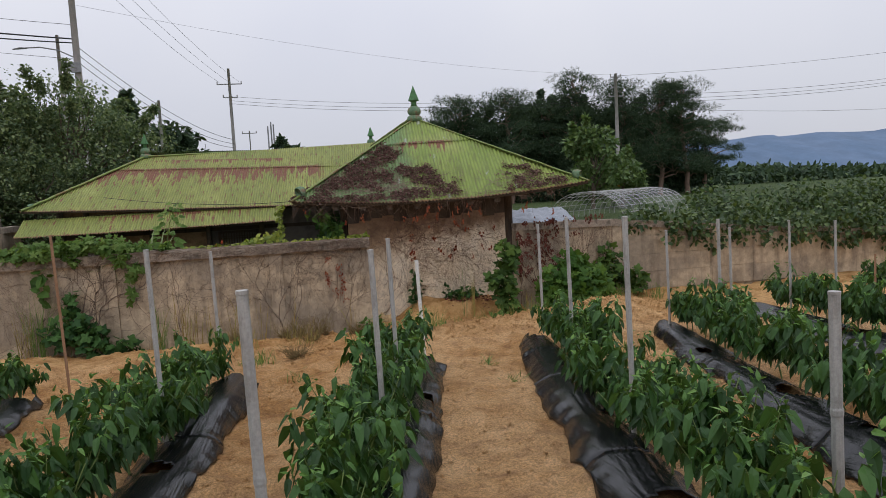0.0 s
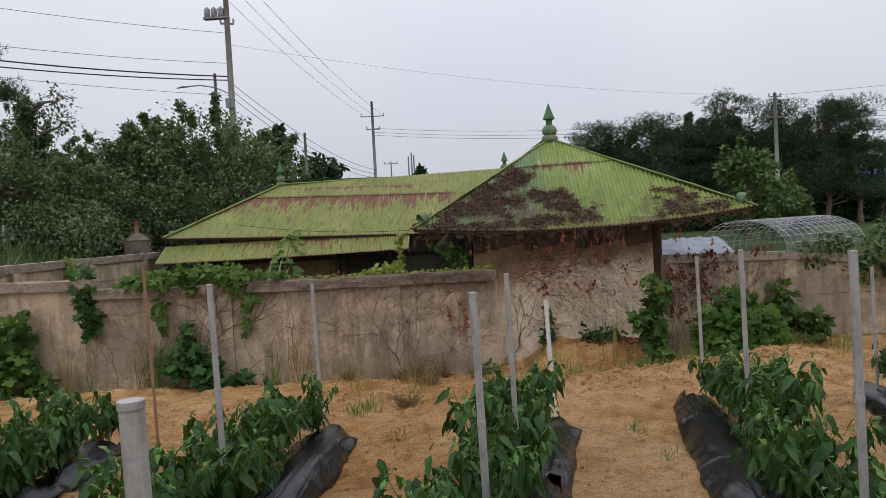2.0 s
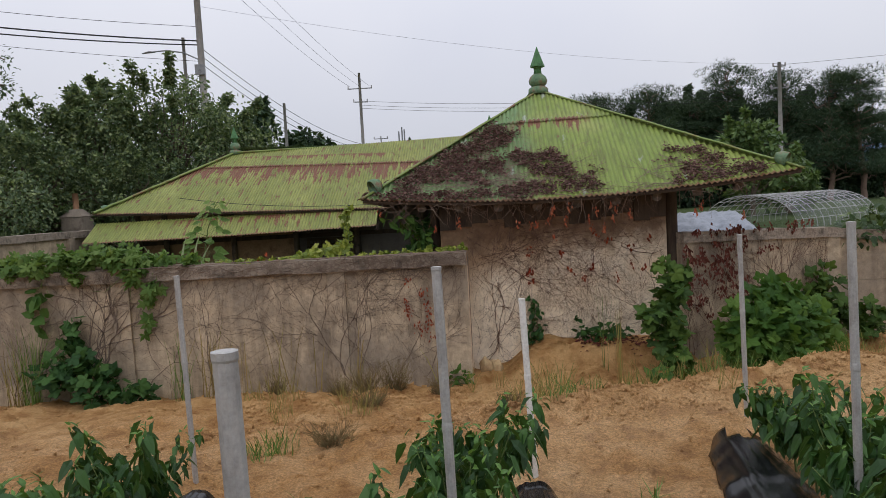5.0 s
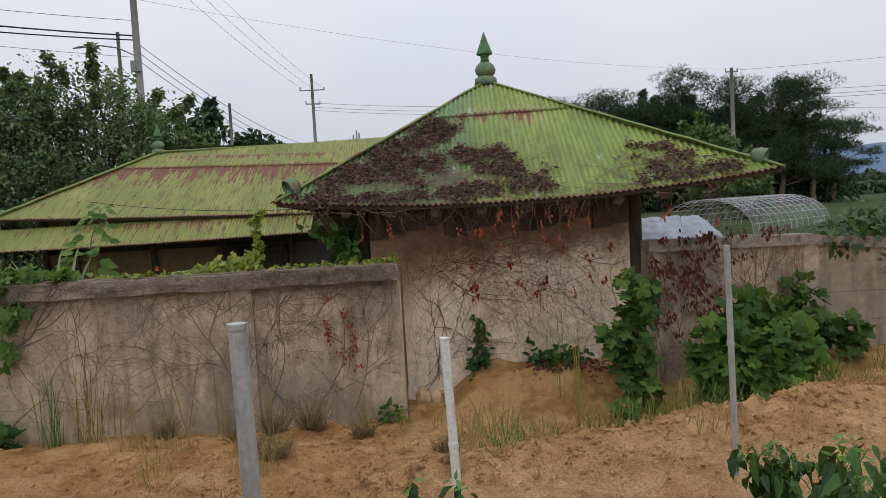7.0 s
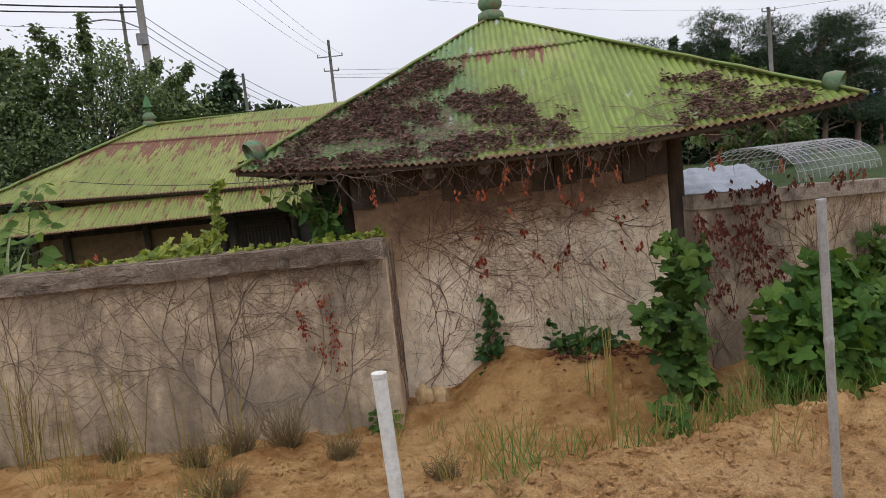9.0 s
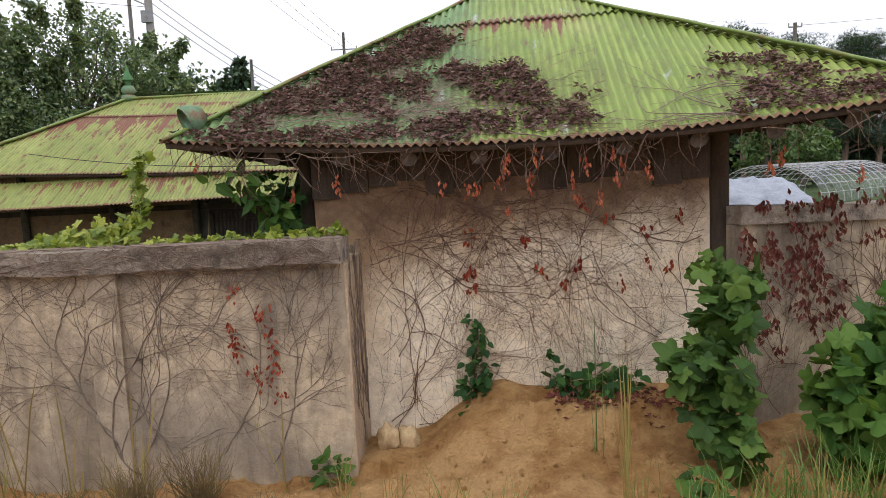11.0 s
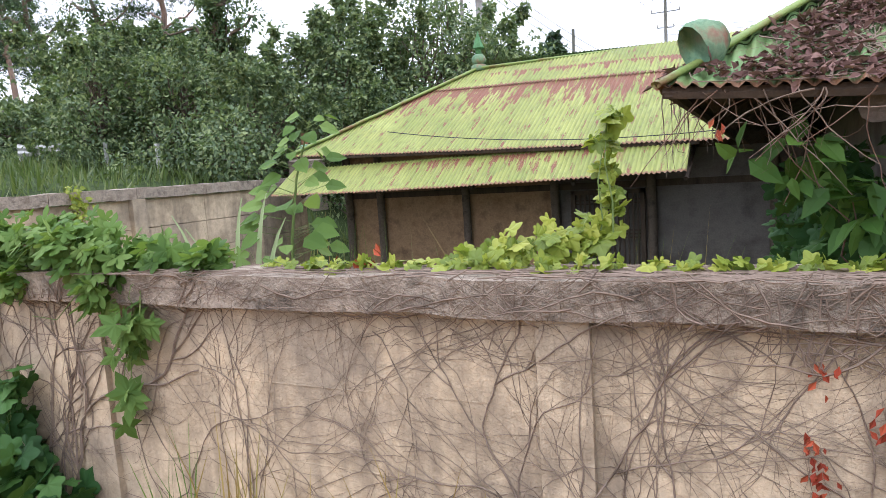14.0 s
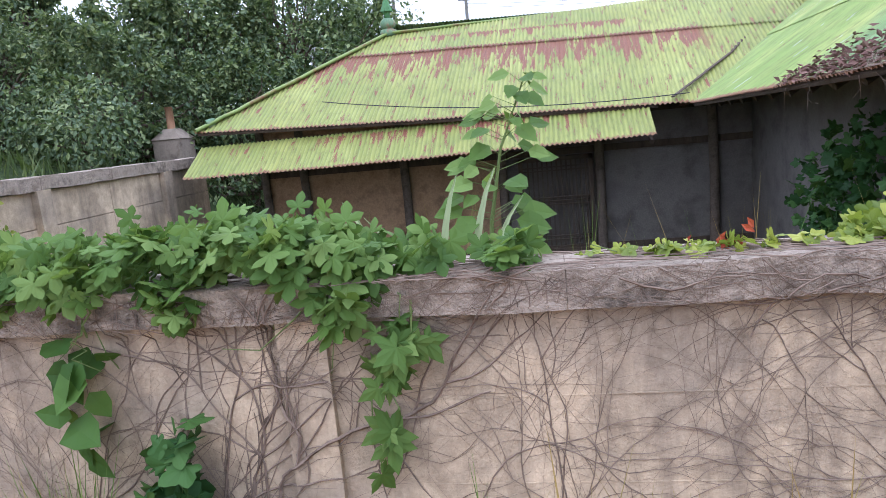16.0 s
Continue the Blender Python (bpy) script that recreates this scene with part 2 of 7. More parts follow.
def soil_material():
    m, nd, ln, bs = material("sandy_soil")
    co = coords(nd, ln)
    broad = noise_node(nd, ln, co, 0.5, 6, 0.6)
    mid = noise_node(nd, ln, co, 3.2, 6, 0.65)
    fine = noise_node(nd, ln, co, 55, 5, 0.75)
    sand = ramp_node(nd, ln, mid, [(0.36, (0.32, 0.152, 0.06)), (0.47, (0.61, 0.335, 0.13)), (0.60, (0.82, 0.515, 0.26))])
    sand = mix_node(nd, ln, 0.5, sand, ramp_node(nd, ln, broad, [(0.40, (0.47, 0.24, 0.085)), (0.60, (0.72, 0.475, 0.255))]))
    sand = mix_node(nd, ln, 0.55, sand, ramp_node(nd, ln, fine, [(0.34, (0.2, 0.18, 0.16)), (0.62, (1.35, 1.35, 1.35))]), "MULTIPLY")
    spots = noise_node(nd, ln, co, 8.5, 6, 0.7)
    sand = mix_node(nd, ln, ramp_node(nd, ln, spots, [(0.54, (0, 0, 0)), (0.68, (0.65, 0.65, 0.65))]), sand, (0.26, 0.135, 0.06))
    grass = ramp_node(nd, ln, noise_node(nd, ln, co, 1.7, 6), [(0.3, (0.03, 0.05, 0.018)), (0.7, (0.075, 0.105, 0.035))])
    # beyond the field and the yard the ground is grown over
    sep = nd.new("ShaderNodeSeparateXYZ")
    ln.new(co, sep.inputs[0])
    wob = nd.new("ShaderNodeMath")
    wob.operation = "MULTIPLY_ADD"
    wob.inputs[1].default_value = 3.0
    ln.new(broad, wob.inputs[0])
    ln.new(sep.outputs["Y"], wob.inputs[2])
    far = nd.new("ShaderNodeMapRange")
    far.inputs["From Min"].default_value, far.inputs["From Max"].default_value = 3.2, 4.6
    ln.new(wob.outputs[0], far.inputs["Value"])
    # clay shows along the foot of the walls
    clay = nd.new("ShaderNodeMapRange")
    clay.inputs["From Min"].default_value, clay.inputs["From Max"].default_value = -0.9, 0.6
    clay.inputs["To Max"].default_value = 0.75
    ln.new(wob.outputs[0], clay.inputs["Value"])
    sand = mix_node(nd, ln, clay.outputs[0], sand, ramp_node(nd, ln, mid, [(0.38, (0.42, 0.205, 0.065)), (0.6, (0.72, 0.44, 0.19))]))
    ln.new(mix_node(nd, ln, far.outputs[0], sand, grass), bs.inputs["Base Color"])
    bs.inputs["Roughness"].default_value, bs.inputs["Specular IOR Level"].default_value = 0.95, 0.15
    add = nd.new("ShaderNodeMath")
    add.operation = "ADD"
    ln.new(fine, add.inputs[0])
    ln.new(noise_node(nd, ln, co, 12, 5), add.inputs[1])
    bump_node(nd, ln, bs, add.outputs[0], 1.0, 0.05)
    return m


def plaster_material(name, light, mid, stain, streak=1.0, repair=None, old=None):
    """Old cement render: blotches, runs of dirt, fine pits."""
    m, nd, ln, bs = material(name)
    co = coords(nd, ln)
    blot = noise_node(nd, ln, co, 1.6, 7, 0.62)
    runs = noise_node(nd, ln, coords(nd, ln, (5.5, 5.5, 0.7)), 1.0, 6, 0.6)
    grain = noise_node(nd, ln, co, 70, 4, 0.7)
    pits = noise_node(nd, ln, co, 14, 6, 0.7)
    patch = noise_node(nd, ln, coords(nd, ln, (1, 1, 1.35)), 0.85, 4, 0.55)
    col = ramp_node(nd, ln, blot, [(0.38, mid), (0.50, light), (0.60, mid), (0.72, light)])
    grey = tuple(0.72 * c + 0.05 for c in mid)
    col = mix_node(nd, ln, ramp_node(nd, ln, patch, [(0.40, (0.75, 0.75, 0.75)), (0.50, (0, 0, 0))]), col, grey)
    col = mix_node(nd, ln, ramp_node(nd, ln, patch, [(0.55, (0, 0, 0)), (0.60, (0.6, 0.6, 0.6))]), col, tuple(1.12 * c for c in light))
    if repair:                                   # newer, whiter plaster over the lower part of the wall
        sep = nd.new("ShaderNodeSeparateXYZ")
        ln.new(co, sep.inputs[0])
        rise = nd.new("ShaderNodeMath")
        rise.operation = "MULTIPLY_ADD"
        rise.inputs[1].default_value = -0.34
        ln.new(sep.outputs["X"], rise.inputs[0])
        ln.new(sep.outputs["Z"], rise.inputs[2])
        ragged = nd.new("ShaderNodeMath")
        ragged.operation = "MULTIPLY_ADD"
        ragged.inputs[1].default_value = 0.7
        ln.new(noise_node(nd, ln, co, 2.6, 7, 0.7), ragged.inputs[0])
        ln.new(rise.outputs[0], ragged.inputs[2])
        low = nd.new("ShaderNodeMapRange")
        low.inputs["From Min"].default_value, low.inputs["From Max"].default_value = 1.85, 1.35
        ln.new(ragged.outputs[0], low.inputs["Value"])
        col = mix_node(nd, ln, low.outputs[0], col, ramp_node(nd, ln, blot, [(0.42, repair[1]), (0.56, repair[0])]))
    if old:                                      # brown clay above a ragged line, darkened to carry the eave's shade
        fallen = nd.new("ShaderNodeMath")
        fallen.operation = "MULTIPLY_ADD"
        fallen.inputs[1].default_value = 1.3
        ln.new(noise_node(nd, ln, co, 2.1, 7, 0.68), fallen.inputs[0])
        ln.new(sep.outputs["Z"], fallen.inputs[2])
        bare = nd.new("ShaderNodeMapRange")
        bare.inputs["From Min"].default_value, bare.inputs["From Max"].default_value = 2.10, 2.45
        bare.inputs["To Max"].default_value = 0.9
        ln.new(fallen.outputs[0], bare.inputs["Value"])
        col = mix_node(nd, ln, bare.outputs[0], col, ramp_node(nd, ln, blot, [(0.42, old[0]), (0.58, old[1])]))
    col = mix_node(nd, ln, ramp_node(nd, ln, runs, [(0.46, (0, 0, 0)), (0.72, (0.75 * streak,) * 3)]), col, stain)
    col = mix_node(nd, ln, 0.45, col, ramp_node(nd, ln, pits, [(0.3, (0.55, 0.53, 0.5)), (0.62, (1.15, 1.15, 1.15))]), "MULTIPLY")
    col = mix_node(nd, ln, 0.25, col, ramp_node(nd, ln, grain, [(0.3, (0.5, 0.5, 0.5)), (0.7, (1.2, 1.2, 1.2))]), "MULTIPLY")
    ln.new(col, bs.inputs["Base Color"])
    bs.inputs["Roughness"].default_value, bs.inputs["Specular IOR Level"].default_value = 0.92, 0.2
    add = nd.new("ShaderNodeMath")
    add.operation = "ADD"
    ln.new(grain, add.inputs[0])
    ln.new(pits, add.inputs[1])
    bump_node(nd, ln, bs, add.outputs[0], 0.55, 0.012)
    return m


def roof_material(name, bands, rust=1.0, faded=(0.218, 0.29, 0.06), aged=0.0, heavy=0.30):
    """Green paint on corrugated iron; rust runs down from the laps at the heights given (metres up the slope)."""
    m, nd, ln, bs = material(name)
    uv = coords(nd, ln, (1, 1, 1), True)
    sep = nd.new("ShaderNodeSeparateXYZ")
    ln.new(uv, sep.inputs[0])
    broad = noise_node(nd, ln, uv, 0.8, 5)
    runs = noise_node(nd, ln, coords(nd, ln, (9, 0.9, 1), True), 1.0, 5, 0.65)
    chips = noise_node(nd, ln, coords(nd, ln, (17, 2.6, 1), True), 1.0, 5, 0.7)
    fine = noise_node(nd, ln, uv, 60, 3)
    paint = ramp_node(nd, ln, broad, [(0.3, (0.18, 0.222, 0.055)), (0.5, faded), (0.7, (0.295, 0.33, 0.10))])
    sheets = noise_node(nd, ln, coords(nd, ln, (1.3, 0.15, 1), True), 1.0, 1)
    paint = mix_node(nd, ln, 0.5, paint, ramp_node(nd, ln, sheets, [(0.4, (0.8, 0.85, 0.78)), (0.6, (1.12, 1.08, 1.1))]), "MULTIPLY")
    if aged:                                     # the older sheets have weathered to a blue green; below zero: past that length
        side = nd.new("ShaderNodeMath")
        side.operation = "MULTIPLY_ADD"
        side.inputs[1].default_value = 1.1
        ln.new(noise_node(nd, ln, uv, 1.4, 5, 0.6), side.inputs[0])
        ln.new(sep.outputs["X"], side.inputs[2])
        old = nd.new("ShaderNodeMapRange")
        old.inputs["From Min"].default_value, old.inputs["From Max"].default_value = (aged + 0.55, aged + 0.2) if aged > 0 else (0.55 - aged, 1.3 - aged)
        old.inputs["To Max"].default_value = 0.75
        ln.new(side.outputs[0], old.inputs["Value"])
        paint = mix_node(nd, ln, old.outputs[0], paint, ramp_node(nd, ln, broad, [(0.35, (0.10, 0.21, 0.085)), (0.65, (0.19, 0.30, 0.16))]))
        bare = noise_node(nd, ln, coords(nd, ln, (7, 2.2, 1), True), 1.0, 4, 0.5)
        paint = mix_node(nd, ln, ramp_node(nd, ln, bare, [(0.655, (0, 0, 0)), (0.68, (0.8, 0.8, 0.8))]), paint, (0.36, 0.40, 0.34))
    wave = nd.new("ShaderNodeMath")               # the troughs' shade, mixed into the paint as dark stripes
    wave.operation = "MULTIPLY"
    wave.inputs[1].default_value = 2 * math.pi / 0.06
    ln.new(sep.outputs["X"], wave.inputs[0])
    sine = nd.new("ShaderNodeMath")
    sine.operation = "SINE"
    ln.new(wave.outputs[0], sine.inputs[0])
    trough_shade = nd.new("ShaderNodeMapRange")
    trough_shade.inputs["From Min"].default_value, trough_shade.inputs["From Max"].default_value = -1.0, 0.2
    trough_shade.inputs["To Min"].default_value, trough_shade.inputs["To Max"].default_value = 0.30, 0.0
    ln.new(sine.outputs[0], trough_shade.inputs["Value"])
    paint = mix_node(nd, ln, trough_shade.outputs[0], paint, (0.05, 0.075, 0.02))
    paint = mix_node(nd, ln, ramp_node(nd, ln, chips, [(0.48, (0, 0, 0)), (0.60, (0.6, 0.6, 0.6))]), paint, (0.115, 0.135, 0.04))
    moss = noise_node(nd, ln, uv, 1.9, 6, 0.7)
    paint = mix_node(nd, ln, ramp_node(nd, ln, moss, [(0.55, (0, 0, 0)), (0.75, (0.3, 0.3, 0.3))]), paint, (0.09, 0.13, 0.06))
    rustc = ramp_node(nd, ln, fine, [(0.3, (0.10, 0.04, 0.024)), (0.7, (0.25, 0.105, 0.06))])
    strong = nd.new("ShaderNodeMath")
    strong.operation = "MULTIPLY_ADD"
    strong.inputs[1].default_value, strong.inputs[2].default_value = 1.9, -0.45
    ln.new(runs, strong.inputs[0])
    total = ramp_node(nd, ln, chips, [(0.665 - 0.02 * rust, (0, 0, 0)), (0.69 - 0.02 * rust, (1, 1, 1))])
    lip = nd.new("ShaderNodeMath")               # the lower edge of the sheets has rusted
    lip.operation = "MULTIPLY_ADD"
    lip.inputs[1].default_value = 0.22
    ln.new(runs, lip.inputs[0])
    ln.new(sep.outputs["Y"], lip.inputs[2])
    total = mix_node(nd, ln, 1.0, total, ramp_node(nd, ln, lip.outputs[0], [(0.13, (0.9, 0.9, 0.9)), (0.155, (0, 0, 0))]), "LIGHTEN")
    for top, length, left, right in bands:
        d = nd.new("ShaderNodeMath")
        d.operation = "SUBTRACT"
        d.inputs[0].default_value = top
        ln.new(sep.outputs["Y"], d.inputs[1])
        mr = nd.new("ShaderNodeMapRange")
        mr.inputs["From Min"].default_value, mr.inputs["From Max"].default_value = 0.0, length
        mr.inputs["To Min"].default_value, mr.inputs["To Max"].default_value = heavy, -0.22
        mr.clamp = True
        ln.new(d.outputs[0], mr.inputs["Value"])
        over = nd.new("ShaderNodeMath")
        over.operation = "GREATER_THAN"
        over.inputs[1].default_value = 0.0
        ln.new(d.outputs[0], over.inputs[0])
        s = nd.new("ShaderNodeMath")
        s.operation = "ADD"
        ln.new(mr.outputs[0], s.inputs[0])
        ln.new(strong.outputs[0], s.inputs[1])
        flake = nd.new("ShaderNodeMath")
        flake.operation = "MULTIPLY_ADD"
        flake.inputs[1].default_value = 1.7
        ln.new(chips, flake.inputs[0])
        less = nd.new("ShaderNodeMath")
        less.operation = "SUBTRACT"
        less.inputs[1].default_value = 0.85
        ln.new(s.outputs[0], less.inputs[0])
        ln.new(less.outputs[0], flake.inputs[2])
        msk = ramp_node(nd, ln, flake.outputs[0], [(0.60, (0, 0, 0)), (0.65, (1, 1, 1))])
        across = nd.new("ShaderNodeMapRange")
        across.inputs["From Min"].default_value, across.inputs["From Max"].default_value = left, left + 0.25
        ln.new(sep.outputs["X"], across.inputs["Value"])
        ends = nd.new("ShaderNodeMapRange")
        ends.inputs["From Min"].default_value, ends.inputs["From Max"].default_value = right, right - 0.25
        ln.new(sep.outputs["X"], ends.inputs["Value"])
        msk = mix_node(nd, ln, 1.0, msk, across.outputs[0], "MULTIPLY")
        msk = mix_node(nd, ln, 1.0, msk, ends.outputs[0], "MULTIPLY")
        total = mix_node(nd, ln, 1.0, total, mix_node(nd, ln, over.outputs[0], (0, 0, 0), msk), "LIGHTEN")
    ln.new(mix_node(nd, ln, total, paint, rustc), bs.inputs["Base Color"])
    bs.inputs["Roughness"].default_value, bs.inputs["Specular IOR Level"].default_value = 0.62, 0.35
    bump_node(nd, ln, bs, fine, 0.2, 0.004)
    return m


def film_material():
    m, nd, ln, bs = material("mulch_film")
    co = coords(nd, ln)
    dust = noise_node(nd, ln, co, 3.5, 6, 0.65)
    wr = noise_node(nd, ln, coords(nd, ln, (40, 1.1, 12)), 1.6, 4, 0.55)
    ln.new(ramp_node(nd, ln, dust, [(0.52, (0.004, 0.0045, 0.006)), (0.72, (0.010, 0.011, 0.015)), (0.88, (0.2, 0.14, 0.09))]), bs.inputs["Base Color"])
    bs.inputs["Roughness"].default_value, bs.inputs["Specular IOR Level"].default_value = 0.2, 0.45
    bump_node(nd, ln, bs, wr, 0.6, 0.012)
    return m


M_SOIL = soil_material()
M_WALL = plaster_material("garden_wall_render", (0.56, 0.445, 0.31), (0.35, 0.277, 0.195), (0.17, 0.137, 0.105))
# last pair of M_WHITE: clay brown with the eave's shade put into it
M_WHITE = plaster_material("house_wall_plaster", (0.60, 0.395, 0.22), (0.46, 0.295, 0.16), (0.28, 0.175, 0.10), 0.3, ((0.90, 0.78, 0.60), (0.82, 0.67, 0.48)), ((0.17, 0.105, 0.065), (0.25, 0.155, 0.095)))
M_CAP = mottled("weathered_coping", (0.22, 0.175, 0.135), (0.38, 0.315, 0.25), (0.12, 0.10, 0.08), 5.5, 28, 0.95, 1.0, depth=0.035)
M_PIER = mottled("tan_plaster", (0.40, 0.29, 0.20), (0.50, 0.375, 0.26), (0.30, 0.22, 0.15), 3.5, 45, 0.95, 0.6)
M_CLAY = mottled("clay_wall", (0.22, 0.135, 0.075), (0.33, 0.215, 0.125), (0.15, 0.095, 0.058), 3, 45, 0.95, 0.5)
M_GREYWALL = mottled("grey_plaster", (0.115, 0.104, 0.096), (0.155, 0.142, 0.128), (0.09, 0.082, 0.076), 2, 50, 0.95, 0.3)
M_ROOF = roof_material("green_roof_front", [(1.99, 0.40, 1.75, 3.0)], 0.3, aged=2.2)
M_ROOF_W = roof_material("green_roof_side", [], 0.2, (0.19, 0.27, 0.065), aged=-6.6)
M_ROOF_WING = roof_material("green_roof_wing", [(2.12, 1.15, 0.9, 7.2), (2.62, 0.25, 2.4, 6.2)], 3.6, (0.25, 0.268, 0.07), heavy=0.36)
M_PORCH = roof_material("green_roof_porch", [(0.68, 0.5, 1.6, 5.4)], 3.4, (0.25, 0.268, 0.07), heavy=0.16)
M_FLASH = mottled("green_ridge_flashing", (0.11, 0.17, 0.04), (0.17, 0.23, 0.06), (0.14, 0.06, 0.03), 4, 50, 0.6, 0.2)
M_FINIAL = mottled("green_finial_paint", (0.04, 0.13, 0.045), (0.07, 0.19, 0.07), (0.03, 0.07, 0.03), 9, 60, 0.6, 0.3)
M_TILE = mottled("mossy_ridge_tile", (0.08, 0.17, 0.10), (0.16, 0.24, 0.14), (0.25, 0.11, 0.08), 7, 60, 0.8, 0.4)
M_WOOD = mottled("dark_timber", (0.05, 0.037, 0.028), (0.085, 0.062, 0.045), (0.036, 0.027, 0.021), 5, 70, 0.9, 0.5, (1, 1, 0.2))
M_LOG = mottled("grey_rafter_log", (0.085, 0.066, 0.05), (0.125, 0.10, 0.078), (0.055, 0.042, 0.033), 6, 60, 0.9, 0.5)
M_STAKE = mottled("weathered_stake", (0.22, 0.11, 0.06), (0.33, 0.19, 0.11), (0.15, 0.09, 0.06), 6, 60, 0.9, 0.4, (1, 1, 0.2))
M_PIPE = mottled("galvanised_pipe", (0.33, 0.32, 0.305), (0.44, 0.43, 0.41), (0.24, 0.225, 0.21), 9, 80, 0.5, 0.15, (1, 1, 0.3), 0.5, 0.3)
M_WHITEPIPE = mottled("white_plastic_pipe", (0.62, 0.60, 0.56), (0.72, 0.70, 0.66), (0.52, 0.48, 0.42), 9, 60, 0.5, 0.1)
M_CONCRETE = mottled("pole_concrete", (0.30, 0.29, 0.28), (0.36, 0.35, 0.335), (0.26, 0.25, 0.24), 2, 40, 0.9, 0.3)
M_STEEL = mottled("steel_fitting", (0.20, 0.21, 0.22), (0.28, 0.29, 0.30), (0.15, 0.15, 0.15), 4, 40, 0.5, 0.1)
M_CABLE = mottled("black_cable", (0.02, 0.02, 0.022), (0.03, 0.03, 0.032), None, 4, 40, 0.7, 0.0)
M_FILM = film_material()
M_STEM = mottled("dry_vine_stem", (0.15, 0.108, 0.08), (0.22, 0.165, 0.128), (0.09, 0.065, 0.048), 8, 80, 0.95, 0.3)
M_REDSTEM = mottled("brown_vine_stem", (0.12, 0.07, 0.05), (0.18, 0.11, 0.08), (0.08, 0.047, 0.036), 8, 80, 0.95, 0.3)
M_GREENSTEM = mottled("green_stem", (0.10, 0.15, 0.04), (0.15, 0.20, 0.06), None, 8, 60, 0.7, 0.1)
M_BARK = mottled("tree_bark", (0.10, 0.075, 0.055), (0.15, 0.115, 0.085), (0.06, 0.05, 0.04), 6, 40, 0.95, 0.6, (1, 1, 0.3))
M_PEPPER = foliage("pepper_leaf", (0.012, 0.038, 0.011), (0.024, 0.072, 0.016), (0.06, 0.14, 0.03), 0.18, 0.5, 0.28)
M_TIP = foliage("young_pepper_leaf", (0.04, 0.11, 0.02), (0.075, 0.17, 0.03), (0.14, 0.26, 0.05), 0.25, 0.45, 0.3)
M_LIGHT = foliage("light_tree_leaf", (0.035, 0.075, 0.025), (0.075, 0.135, 0.04), (0.16, 0.23, 0.07), 0.25)
M_TREE = foliage("tree_leaf", (0.03, 0.058, 0.028), (0.078, 0.122, 0.056), (0.26, 0.31, 0.13), 0.25)
M_PINE = foliage("pine_needle", (0.012, 0.028, 0.015), (0.028, 0.055, 0.03), (0.075, 0.115, 0.058), 0.1, 0.7, 0.2)
M_VINE = foliage("vine_leaf", (0.022, 0.058, 0.013), (0.05, 0.115, 0.022), (0.11, 0.20, 0.04), 0.3, 0.6, 0.2)
M_HOP = foliage("hop_leaf", (0.04, 0.09, 0.02), (0.092, 0.165, 0.036), (0.18, 0.265, 0.075), 0.35, 0.6, 0.18)
M_IVY = foliage("dark_ivy_leaf", (0.012, 0.04, 0.012), (0.025, 0.075, 0.018), (0.06, 0.13, 0.03), 0.15, 0.6, 0.2)
M_YELLOW = foliage("yellowing_leaf", (0.09, 0.14, 0.02), (0.21, 0.26, 0.035), (0.36, 0.37, 0.06), 0.35)
M_DEAD = foliage("dead_leaf", (0.07, 0.038, 0.035), (0.15, 0.085, 0.076), (0.28, 0.175, 0.15), 0.05, 0.9, 0.1)
M_RED = foliage("withered_red_leaf", (0.14, 0.02, 0.014), (0.28, 0.045, 0.026), (0.42, 0.10, 0.05), 0.12, 0.8, 0.15)
M_CRIMSON = foliage("withered_crimson_leaf", (0.07, 0.02, 0.017), (0.16, 0.045, 0.036), (0.27, 0.10, 0.08), 0.08, 0.85, 0.1)
M_ORANGE = foliage("withered_orange_leaf", (0.22, 0.045, 0.028), (0.38, 0.095, 0.052), (0.50, 0.19, 0.10), 0.15, 0.8, 0.15)
M_BUSH = foliage("bush_leaf", (0.025, 0.07, 0.014), (0.052, 0.12, 0.02), (0.13, 0.22, 0.042), 0.3, 0.6, 0.18)
M_MULBERRY = foliage("mulberry_leaf", (0.018, 0.045, 0.009), (0.04, 0.085, 0.015), (0.10, 0.165, 0.03), 0.2, 0.6, 0.2)
M_HEDGE = foliage("hedge_vine_leaf", (0.013, 0.034, 0.01), (0.032, 0.07, 0.018), (0.12, 0.165, 0.045), 0.15)
M_IVYTRUNK = foliage("tree_ivy_leaf", (0.015, 0.04, 0.014), (0.035, 0.075, 0.025), (0.08, 0.13, 0.045), 0.15)
M_STRAW = foliage("straw_grass", (0.17, 0.11, 0.04), (0.32, 0.22, 0.08), (0.30, 0.30, 0.09), 0.2, 0.8, 0.15)
M_GRASS = foliage("grass_blade", (0.05, 0.10, 0.02), (0.10, 0.19, 0.035), (0.22, 0.30, 0.08), 0.3)
M_BANK = foliage("bank_grass_blade", (0.035, 0.06, 0.018), (0.075, 0.115, 0.03), (0.17, 0.19, 0.07), 0.2)
M_STRAP = foliage("strap_leaf", (0.24, 0.30, 0.14), (0.34, 0.41, 0.22), (0.45, 0.50, 0.32), 0.25)
M_SCRUB = foliage("dry_scrub", (0.12, 0.08, 0.04), (0.20, 0.14, 0.07), (0.20, 0.19, 0.08), 0.1, 0.9, 0.1)
M_TARP = mottled("faded_tarpaulin", (0.20, 0.22, 0.25), (0.27, 0.29, 0.325), (0.16, 0.18, 0.21), 3, 30, 0.6, 0.3)
# M_FAR: the air's blue haze is put into the hills' base colour
M_FAR = mottled("haze_tinted_hills", (0.10, 0.16, 0.25), (0.125, 0.185, 0.28), (0.09, 0.14, 0.22), 0.004, 0.03, 1.0, 0.0)
